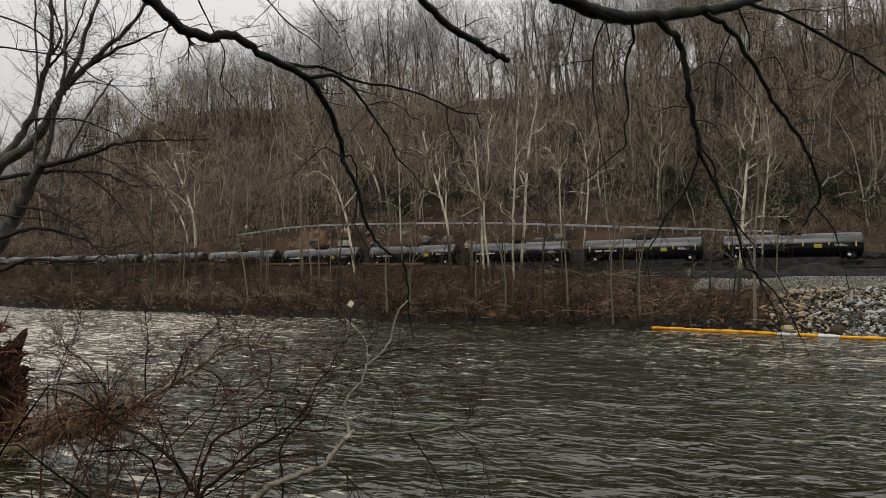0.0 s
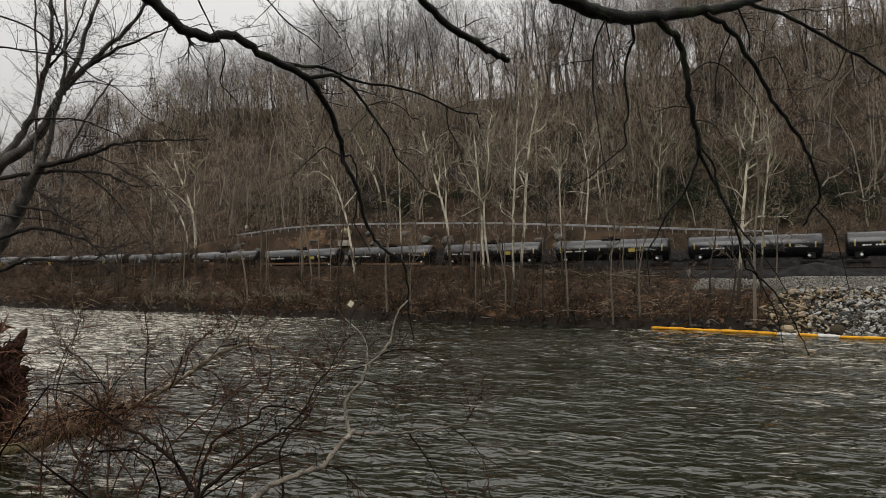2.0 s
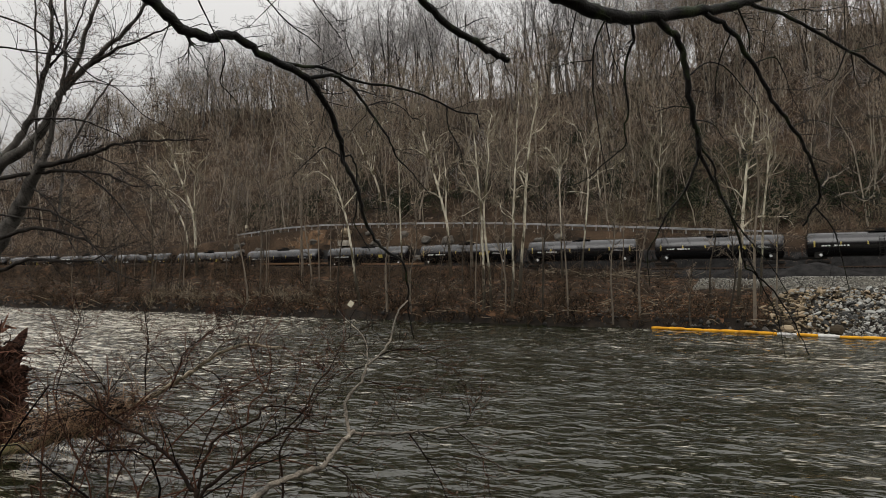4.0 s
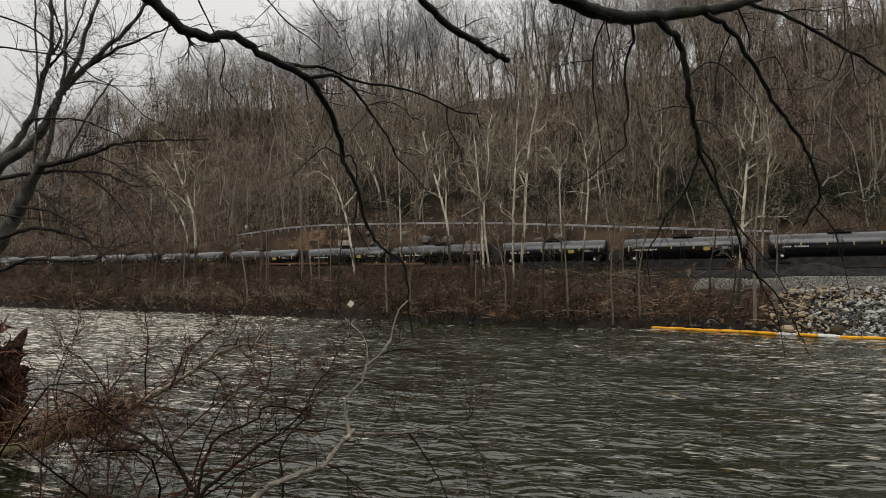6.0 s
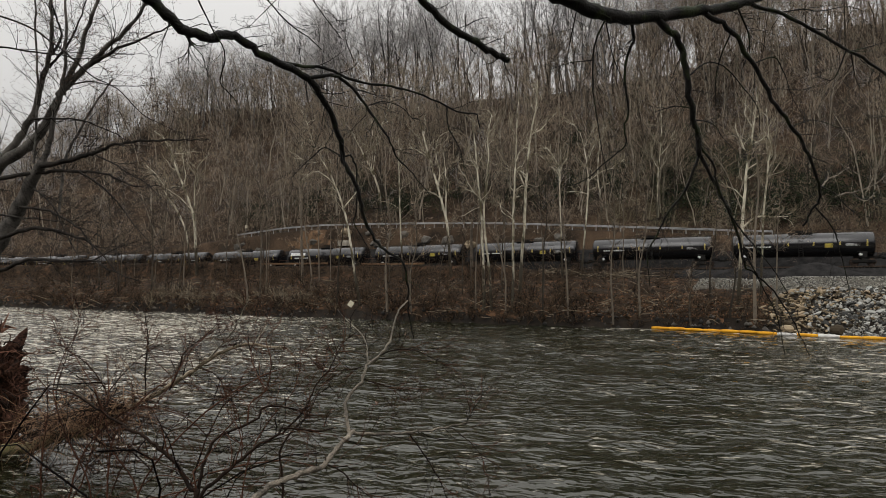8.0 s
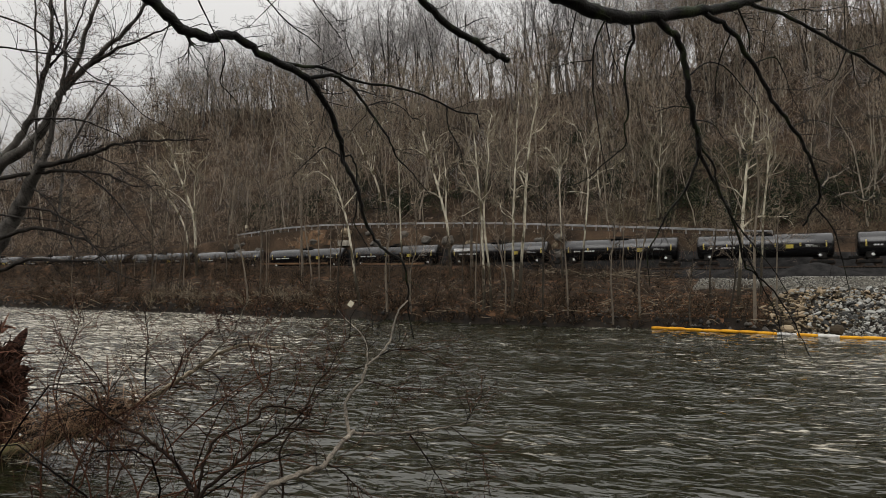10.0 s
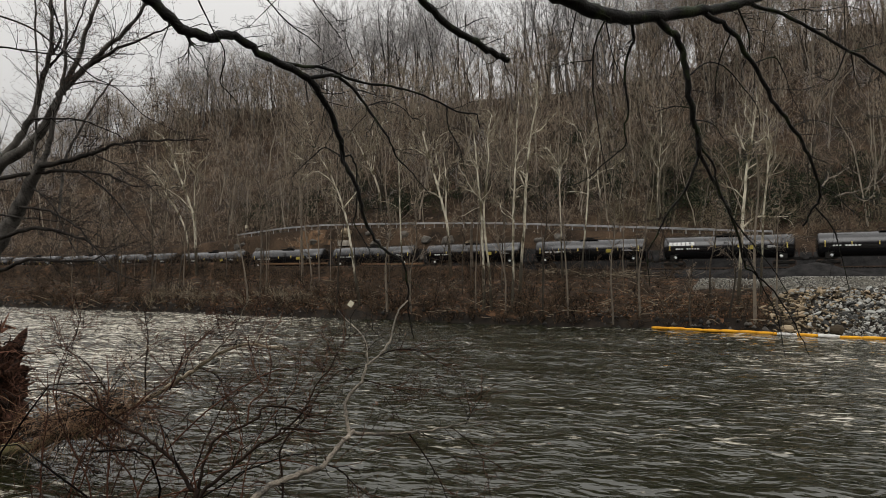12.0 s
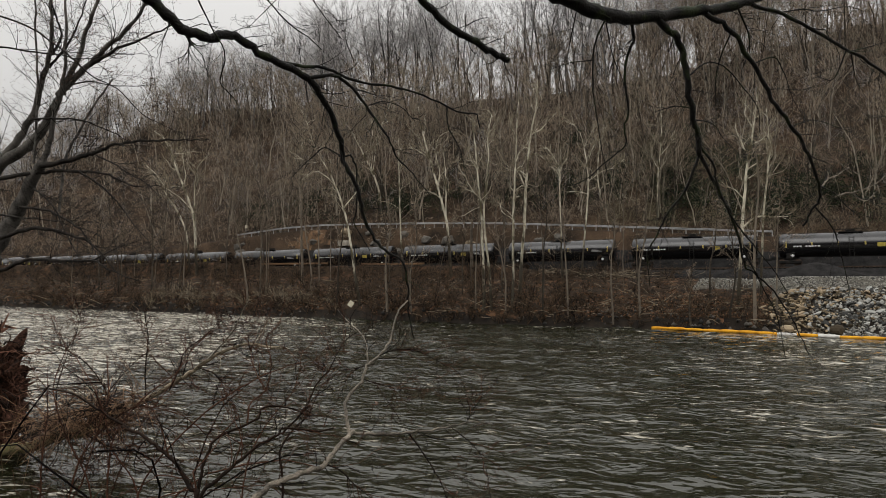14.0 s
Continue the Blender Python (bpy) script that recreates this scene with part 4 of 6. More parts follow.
    riverside_tree(SYCAMORE, 0.278, 0.083, ((28.83, 65.60, 1.75), (29.16, 65.60, 4.97), (29.39, 65.60, 8.86), (29.59, 65.60, 11.09), (29.79, 65.60, 13.33), (29.93, 65.60, 15.01), (30.31, 65.60, 17.26), (30.74, 65.60, 19.51), (30.93, 65.60, 21.20), (31.26, 65.60, 24.03)),
                   (((30.24, 65.60, 16.98), (29.77, 66.10, 18.48), (29.51, 66.60, 20.19)),
                    ((30.05, 65.60, 15.57), (30.73, 65.10, 16.33), (30.90, 64.60, 17.52)),
                    ((30.74, 65.60, 19.62), (30.38, 66.10, 21.33), (30.52, 66.60, 23.17)),
                    ((29.46, 65.60, 9.70), (30.47, 65.10, 10.77), (31.88, 64.60, 10.73), (33.27, 64.10, 10.85))))
    riverside_tree(SYCAMORE, 0.172, 0.072, ((32.10, 67.60, 2.97), (32.45, 67.60, 8.39), (32.63, 67.60, 12.13), (32.96, 67.60, 14.73), (33.05, 67.60, 16.46), (33.28, 67.60, 19.36), (33.10, 67.60, 22.27)),
                   (((33.05, 67.60, 16.46), (33.91, 68.10, 18.18), (34.30, 68.60, 19.87)),))
    riverside_tree(BANK_BARK, 0.235, 0.074, ((28.44, 61.00, 0.87), (28.50, 61.00, 4.47), (28.68, 61.00, 8.61), (29.22, 61.00, 13.29), (28.94, 61.00, 17.99)))
    riverside_tree(BANK_BARK, 0.149, 0.057, ((23.21, 62.75, 0.64), (23.13, 62.75, 2.33), (23.32, 62.75, 4.45), (23.51, 62.75, 6.68)))
    riverside_tree(BANK_BARK, 0.158, 0.061, ((26.70, 66.75, 2.71), (26.81, 66.75, 6.09), (27.41, 66.75, 8.36), (27.68, 66.75, 11.76)))
    riverside_tree(BANK_BARK, 0.183, 0.054, ((-17.34, 88.00, 2.25), (-17.45, 88.00, 6.34), (-18.23, 88.00, 11.57), (-17.90, 88.00, 16.82)))
    riverside_tree(BANK_BARK, 0.207, 0.071, ((-6.42, 77.50, 0.98), (-6.63, 77.50, 6.22), (-6.19, 77.50, 10.82), (-6.86, 77.50, 15.45)))
    riverside_tree(BANK_BARK, 0.294, 0.083, ((3.90, 90.25, 4.84), (3.91, 90.25, 11.73), (4.45, 90.25, 16.35), (3.93, 90.25, 22.53)))
    riverside_tree(BANK_BARK, 0.141, 0.041, ((10.11, 68.00, 0.25), (10.26, 68.00, 7.26), (10.63, 68.00, 11.30), (10.20, 68.00, 16.53)))
    riverside_tree(BANK_BARK, 0.140, 0.041, ((12.61, 67.25, 0.87), (12.48, 67.25, 6.10), (12.34, 67.25, 10.67), (12.83, 67.25, 16.41)))
    riverside_tree(BANK_BARK, 0.137, 0.040, ((16.83, 66.00, 0.40), (16.55, 66.00, 5.52), (16.87, 66.00, 10.00), (16.64, 66.00, 15.64)))
    riverside_tree(BANK_BARK, 0.155, 0.040, ((19.31, 65.50, 1.10), (19.20, 65.50, 5.52), (19.80, 65.50, 9.97), (19.58, 65.50, 15.00)))
    riverside_tree(BANK_BARK, 0.158, 0.046, ((-3.60, 76.00, 0.74), (-3.80, 76.00, 4.91), (-3.16, 76.00, 8.78), (-3.49, 76.00, 13.95)))
    riverside_tree(BANK_BARK, 0.178, 0.052, ((-24.94, 85.75, 1.24), (-25.72, 85.75, 6.32), (-26.87, 85.75, 11.41), (-28.02, 85.75, 16.53)))
    riverside_tree(BANK_BARK, 0.210, 0.062, ((-44.09, 101.00, 2.23), (-44.01, 101.00, 8.21), (-44.27, 101.00, 13.36), (-45.49, 101.00, 20.25)))
    riverside_tree(BANK_BARK, 0.184, 0.063, ((-50.26, 103.50, 2.15), (-50.54, 103.50, 8.28), (-51.79, 103.50, 14.44), (-52.36, 103.50, 21.51)))
    riverside_tree(BANK_BARK, 0.156, 0.054, ((-24.04, 87.75, 1.89), (-23.96, 87.75, 8.57), (-24.16, 87.75, 13.80), (-23.47, 87.75, 19.04)))
    riverside_tree(BANK_BARK, 0.167, 0.049, ((-12.75, 80.25, 1.16), (-12.51, 80.25, 6.25), (-11.86, 80.25, 11.02), (-12.56, 80.25, 15.81)))
    riverside_tree(BANK_BARK, 0.110, 0.038, ((30.85, 61.75, 2.12), (30.96, 61.75, 5.51), (31.13, 61.75, 9.18), (31.58, 61.75, 13.39)))
    riverside_tree(BANK_BARK, 0.125, 0.043, ((6.61, 70.50, 0.78), (6.51, 70.50, 5.54), (5.75, 70.50, 10.33), (6.06, 70.50, 15.74)))
    riverside_tree(BANK_BARK, 0.148, 0.038, ((26.61, 62.25, 1.31), (27.19, 62.25, 4.46), (27.04, 62.25, 8.15), (26.52, 62.25, 12.39)))
    rng = np.random.default_rng(61)
    made = 0
    while made < 34:
        x, y = rng.uniform(-62, 24), rng.uniform(62, 125)
        u = (x - TRACK[0]) * BEHIND[0] + (y - TRACK[1]) * BEHIND[1]
        if far_shore(x, y) < 1.5 or u > -8 or abs(x) > 0.66 * y:
            continue
        z, h = float(ground_z(x, y)), rng.uniform(9, 17)
        lean = rng.normal(0, 1.1, 2)
        pts = [(x + lean[0] * k * k, y + lean[1] * k * k, z + h * k) for k in (0, 0.3, 0.6, 0.85, 1.0)]
        riverside_tree(BANK_BARK, rng.uniform(0.08, 0.16), 0.035, tuple(pts))
        made += 1


# ---- the near bank ----
def limb_builder(root, store):
    def grow(name, material, r0, r1, points):
        n = max(10, 4 * len(points))
        P = curve(points, n)[None]
        k = np.linspace(0, 1, n)
        wob = 1 + 0.07 * np.sin(np.arange(n) * 1.9 + r0 * 900) + 0.05 * np.sin(np.arange(n) * 3.7)
        if n > 12:
            rng_ = np.random.default_rng(int(r0 * 1e5) + n)
            P[0, 1:-1] += rng_.normal(0, 0.27 * min(r0, 0.03), (n - 2, 3))
        R = ((r0 + (r1 - r0) * k) * wob)[None]
        link_mesh(name, *tubes(P, R, 10 if r0 > 0.03 else 6), material=material, parent=root)
        store.append((curve(points, 10)[None], np.linspace(r0, r1, 10)[None], material))
    return grow


def twig_set(rng, store, each, length, material, root, name="twig_growth", least=0.002, sub=3, lift=0.0, label="", wander=0.25, t0=0.1):
    """Twigs on all limbs of a plant, and finer ones on those, in one part."""
    P = np.concatenate([s[0] for s in store])
    R = np.concatenate([s[1] for s in store])
    A, RA = sprout(rng, P, R, each, t0, 1.0, 0.85, 0, 6, lift, wander, 0.45, least, fixed=length, tip=0.35, most=least * 2.2)
    B, RB = sprout(rng, A, RA, sub, 0.2, 1.0, 0.75, 0.45, 4, lift, wander, 0.65, least * 0.8, tip=0.4)
    ob = link_mesh(name, *join([tubes(A, RA, 4), tubes(B, RB, 3)]), material=material, parent=root, label=label)
    tagged(ob, kind="stuff")
    return A, B, ob


def build_overhang():
    """The tree behind the eye whose limbs hang out over the water."""
    rng = np.random.default_rng(31)
    root = new("overhanging_tree")
    store = []
    grow = limb_builder(root, store)
    grow("limb", BARK_WET, 0.0487, 0.0325, ((-2.48, 5.40, 7.61), (-2.30, 5.53, 7.46), (-2.18, 5.66, 7.37), (-2.03, 5.79, 7.37), (-1.92, 5.91, 7.45), (-1.73, 6.04, 7.35), (-1.50, 6.17, 7.25), (-1.29, 6.30, 7.16)))
    grow("limb", BARK_WET, 0.0325, 0.0241, ((-1.29, 6.30, 7.16), (-1.16, 6.47, 6.98), (-1.06, 6.63, 6.74), (-1.03, 6.80, 6.45)))
    grow("limb", BARK_WET, 0.0241, 0.0071, ((-1.03, 6.80, 6.45), (-0.91, 6.88, 6.23), (-0.85, 6.95, 5.97), (-0.77, 7.03, 5.74), (-0.64, 7.10, 5.56), (-0.44, 7.17, 5.43), (-0.38, 7.25, 5.17), (-0.38, 7.33, 4.92), (-0.32, 7.40, 4.58)))
    grow("limb", BARK_WET, 0.0180, 0.0068, ((-1.54, 6.20, 7.29), (-1.31, 6.29, 7.27), (-1.16, 6.38, 7.29), (-0.99, 6.47, 7.24), (-0.75, 6.56, 7.18), (-0.48, 6.64, 7.17), (-0.20, 6.73, 7.11), (0.15, 6.82, 6.97), (0.34, 6.91, 6.96), (0.39, 7.00, 6.84)))
    grow("limb", BARK_WET, 0.0203, 0.0045, ((-1.27, 6.30, 7.16), (-1.06, 6.40, 7.22), (-0.94, 6.50, 7.16), (-0.76, 6.60, 6.96), (-0.57, 6.70, 6.69), (-0.48, 6.80, 6.51), (-0.33, 6.90, 6.35), (-0.14, 7.00, 6.13)))
    grow("branch", BARK_WET, 0.0089, 0.0034, ((-1.06, 6.90, 6.51), (-1.24, 6.97, 6.62), (-1.40, 7.03, 6.52), (-1.63, 7.10, 6.32)))
    grow("branch", BARK_WET, 0.0111, 0.0046, ((-1.05, 6.90, 6.51), (-0.96, 6.95, 6.52), (-0.91, 7.00, 6.34), (-0.92, 7.05, 5.98), (-0.95, 7.10, 5.84), (-0.87, 7.15, 5.69), (-0.79, 7.20, 5.54)))
    grow("branch", BARK_WET, 0.0090, 0.0046, ((0.04, 7.00, 7.06), (0.05, 7.05, 6.89), (0.10, 7.10, 6.78), (0.19, 7.15, 6.63), (0.21, 7.20, 6.52)))
    grow("branch", BARK_WET, 0.0061, 0.0032, ((-0.71, 6.30, 6.90), (-0.57, 6.40, 6.96), (-0.41, 6.50, 6.93), (-0.28, 6.60, 6.82)))
    grow("branch", BARK_WET, 0.0067, 0.0028, ((-1.96, 5.20, 7.51), (-1.86, 5.30, 7.27), (-1.80, 5.40, 7.15), (-1.82, 5.50, 7.06), (-1.89, 5.60, 6.92), (-1.82, 5.70, 6.83), (-1.80, 5.80, 6.78)))
    grow("branch", BARK_WET, 0.0071, 0.0040, ((-1.51, 5.50, 7.64), (-1.35, 5.73, 7.48), (-1.22, 5.97, 7.44), (-1.14, 6.20, 7.40)))
    grow("branch", BARK_WET, 0.0056, 0.0030, ((-1.19, 5.80, 7.77), (-1.08, 6.00, 7.64), (-0.95, 6.20, 7.50)))
    grow("branch", BARK_WET, 0.0054, 0.0019, ((-1.37, 5.60, 7.68), (-1.54, 5.80, 7.64), (-1.77, 6.00, 7.54)))
    grow("stub", BARK_WET, 0.0171, 0.0134, ((-2.30, 5.90, 7.45), (-2.28, 5.93, 7.39), (-2.28, 5.95, 7.36)))
    grow("limb", BARK_WET, 0.0355, 0.0309, ((-0.24, 5.80, 7.77), (-0.10, 5.92, 7.67), (0.08, 6.04, 7.54), (0.30, 6.16, 7.46), (0.46, 6.28, 7.41), (0.63, 6.40, 7.37)))
    grow("limb", BARK_WET, 0.0747, 0.0425, ((0.88, 5.80, 7.82), (1.15, 5.90, 7.75), (1.37, 6.00, 7.69), (1.63, 6.10, 7.68), (1.95, 6.20, 7.72), (2.31, 6.30, 7.80), (2.67, 6.40, 7.88), (3.00, 6.50, 7.99), (3.21, 6.60, 8.09)))
    grow("limb", BARK_WET, 0.0209, 0.0143, ((2.97, 6.50, 7.98), (3.36, 6.68, 7.96), (3.75, 6.86, 7.90), (4.20, 7.04, 7.75), (4.62, 7.22, 7.64), (5.10, 7.40, 7.41)))
    grow("limb", BARK_WET, 0.0339, 0.0259, ((2.03, 6.20, 7.71), (2.22, 6.28, 7.56), (2.32, 6.37, 7.42), (2.39, 6.45, 7.14), (2.46, 6.53, 6.88), (2.54, 6.62, 6.71), (2.59, 6.70, 6.49)))
    grow("limb", BARK_WET, 0.0151, 0.0046, ((2.59, 6.70, 6.49), (2.46, 6.78, 6.13), (2.31, 6.86, 5.91), (2.24, 6.94, 5.71), (2.15, 7.02, 5.50), (2.20, 7.10, 5.17)))
    grow("limb", BARK_WET, 0.0194, 0.0048, ((2.59, 6.70, 6.52), (2.76, 6.79, 6.25), (2.93, 6.88, 6.02), (3.05, 6.97, 5.80), (3.15, 7.06, 5.62), (3.24, 7.14, 5.38), (3.53, 7.23, 5.17), (3.75, 7.32, 4.92), (3.92, 7.41, 4.70), (4.10, 7.50, 4.38)))
    grow("branch", BARK_WET, 0.0129, 0.0046, ((2.61, 6.70, 6.57), (2.75, 6.76, 6.42), (2.82, 6.81, 6.19), (2.95, 6.87, 5.94), (3.12, 6.93, 5.73), (3.29, 6.99, 5.56), (3.50, 7.04, 5.32), (3.67, 7.10, 5.08)))
    grow("branch", BARK_WET, 0.0090, 0.0036, ((3.15, 7.00, 5.56), (3.39, 7.13, 5.20), (3.63, 7.27, 4.83), (3.78, 7.40, 4.36)))
    grow("limb", BARK_WET, 0.0264, 0.0116, ((2.52, 6.30, 7.78), (2.78, 6.39, 7.68), (2.98, 6.48, 7.46), (3.16, 6.57, 7.26), (3.36, 6.66, 6.97), (3.61, 6.75, 6.73), (3.79, 6.84, 6.46), (3.92, 6.93, 6.24), (3.98, 7.02, 6.10), (3.93, 7.11, 5.96), (3.89, 7.20, 5.81)))
    grow("branch", BARK_WET, 0.0091, 0.0036, ((3.98, 7.10, 6.00), (4.22, 7.20, 5.78), (4.37, 7.30, 5.45), (4.51, 7.40, 5.07)))
    grow("branch", BARK_WET, 0.0090, 0.0024, ((3.96, 7.00, 6.23), (4.22, 7.13, 6.14), (4.45, 7.27, 6.00), (4.75, 7.40, 5.92)))
    grow("branch", BARK_WET, 0.0160, 0.0043, ((1.78, 6.20, 7.64), (1.80, 6.24, 7.52), (1.75, 6.29, 7.34), (1.74, 6.33, 7.11), (1.79, 6.38, 6.90), (1.76, 6.42, 6.72), (1.78, 6.47, 6.55), (1.61, 6.51, 6.40), (1.43, 6.56, 6.24), (1.21, 6.60, 6.16)))
    grow("branch", BARK_WET, 0.0097, 0.0031, ((1.48, 6.00, 7.61), (1.40, 6.08, 7.41), (1.40, 6.16, 7.06), (1.46, 6.24, 6.71), (1.54, 6.32, 6.34), (1.64, 6.40, 6.08)))
    grow("branch", BARK_WET, 0.0059, 0.0030, ((1.51, 6.10, 7.63), (1.59, 6.17, 7.33), (1.69, 6.23, 7.13), (1.75, 6.30, 6.99)))
    grow("branch", BARK_WET, 0.0105, 0.0043, ((2.91, 6.50, 7.93), (3.06, 6.60, 7.70), (3.12, 6.70, 7.53)))
    grow("branch", BARK_WET, 0.0073, 0.0033, ((2.85, 6.50, 7.69), (2.76, 6.60, 7.41), (2.76, 6.70, 7.16), (2.81, 6.80, 6.98)))
    grow("branch", BARK_WET, 0.0084, 0.0034, ((2.42, 6.50, 7.24), (2.63, 6.60, 7.40), (2.85, 6.70, 7.40), (3.09, 6.80, 7.21), (3.28, 6.90, 7.03), (3.35, 7.00, 6.79)))
    grow("branch", BARK_WET, 0.0074, 0.0023, ((2.50, 6.60, 6.83), (2.74, 6.73, 6.82), (2.93, 6.87, 6.67), (3.20, 7.00, 6.49)))
    grow("branch", BARK_WET, 0.0085, 0.0033, ((2.47, 6.60, 6.95), (2.35, 6.70, 6.99), (2.18, 6.80, 6.96)))
    grow("branch", BARK_WET, 0.0086, 0.0023, ((3.16, 6.70, 7.43), (3.40, 6.78, 7.52), (3.53, 6.85, 7.40), (3.65, 6.92, 7.16), (3.83, 7.00, 6.91)))
    grow("branch", BARK_WET, 0.0078, 0.0023, ((3.66, 6.90, 6.84), (3.92, 7.00, 6.92), (4.22, 7.10, 6.87), (4.45, 7.20, 6.83)))
    grow("branch", BARK_WET, 0.0077, 0.0023, ((3.48, 6.80, 7.99), (3.77, 6.90, 8.07), (4.01, 7.00, 8.09), (4.37, 7.10, 8.18), (4.61, 7.20, 8.16)))
    grow("branch", BARK_WET, 0.0078, 0.0034, ((4.22, 6.90, 7.63), (4.14, 7.00, 7.36), (4.02, 7.10, 7.42)))
    grow("branch", BARK_WET, 0.0068, 0.0024, ((4.33, 7.00, 7.65), (4.47, 7.15, 7.40), (4.64, 7.30, 7.31)))
    grow("branch", BARK_WET, 0.0090, 0.0035, ((4.30, 7.00, 7.65), (4.64, 7.15, 7.76), (4.98, 7.30, 7.89)))
    grow("branch", BARK_WET, 0.0058, 0.0020, ((1.23, 6.00, 7.75), (1.17, 6.10, 7.41), (1.16, 6.20, 7.29)))
    grow("branch", BARK_WET, 0.0059, 0.0021, ((1.40, 6.10, 7.27), (1.22, 6.30, 7.31), (1.04, 6.50, 7.30)))
    grow("branch", BARK_PALE, 0.0110, 0.0055, ((4.07, 7.15, 6.22), (4.17, 7.19, 6.32), (4.28, 7.23, 6.36), (4.45, 7.27, 6.46)))
    grow("branch", BARK_PALE, 0.0080, 0.0040, ((4.15, 7.15, 6.31), (4.17, 7.19, 6.41)))
    grow("branch", BARK_PALE, 0.0100, 0.0050, ((4.31, 7.30, 6.14), (4.50, 7.34, 6.19), (4.68, 7.38, 6.10), (4.85, 7.42, 6.22)))
    grow("branch", BARK_PALE, 0.0070, 0.0035, ((4.48, 7.30, 6.18), (4.75, 7.34, 6.27), (4.91, 7.38, 6.38)))
    grow("branch", BARK_PALE, 0.0080, 0.0040, ((4.68, 7.30, 7.07), (4.74, 7.34, 7.03), (4.89, 7.38, 7.06)))
    A, B, _ = twig_set(rng, store, 12, 0.45, BARK_WET, root, least=0.0022, sub=3, label="thin wet dark twigs")
    # the trunk stands behind the eye, and three boughs reach out from it
    keep = list(store)
    for name, r0, r1, points in (("trunk", 0.30, 0.17, ((-2.6, -2.2, 4.0), (-2.5, -2.0, 6.5), (-2.2, -1.6, 8.6), (-1.9, -1.0, 10.0))),
                                 ("bough", 0.12, 0.066, ((-2.2, -1.6, 8.6), (-2.7, 1.5, 8.9), (-2.75, 4.0, 8.2), (-2.46, 5.4, 7.62))),
                                 ("bough", 0.13, 0.05, ((-2.0, -1.2, 9.4), (-1.3, 1.5, 9.7), (-0.6, 4.2, 8.8), (-0.25, 5.8, 7.83))),
                                 ("bough", 0.16, 0.10, ((-1.9, -1.0, 10.0), (-0.6, 1.5, 10.4), (0.4, 4.2, 9.0), (0.87, 5.8, 7.87)))):
        grow(name, BARK_WET, r0, r1, points)
    tagged(root, "bare tree with dark wet limbs overhanging the river", "tree")


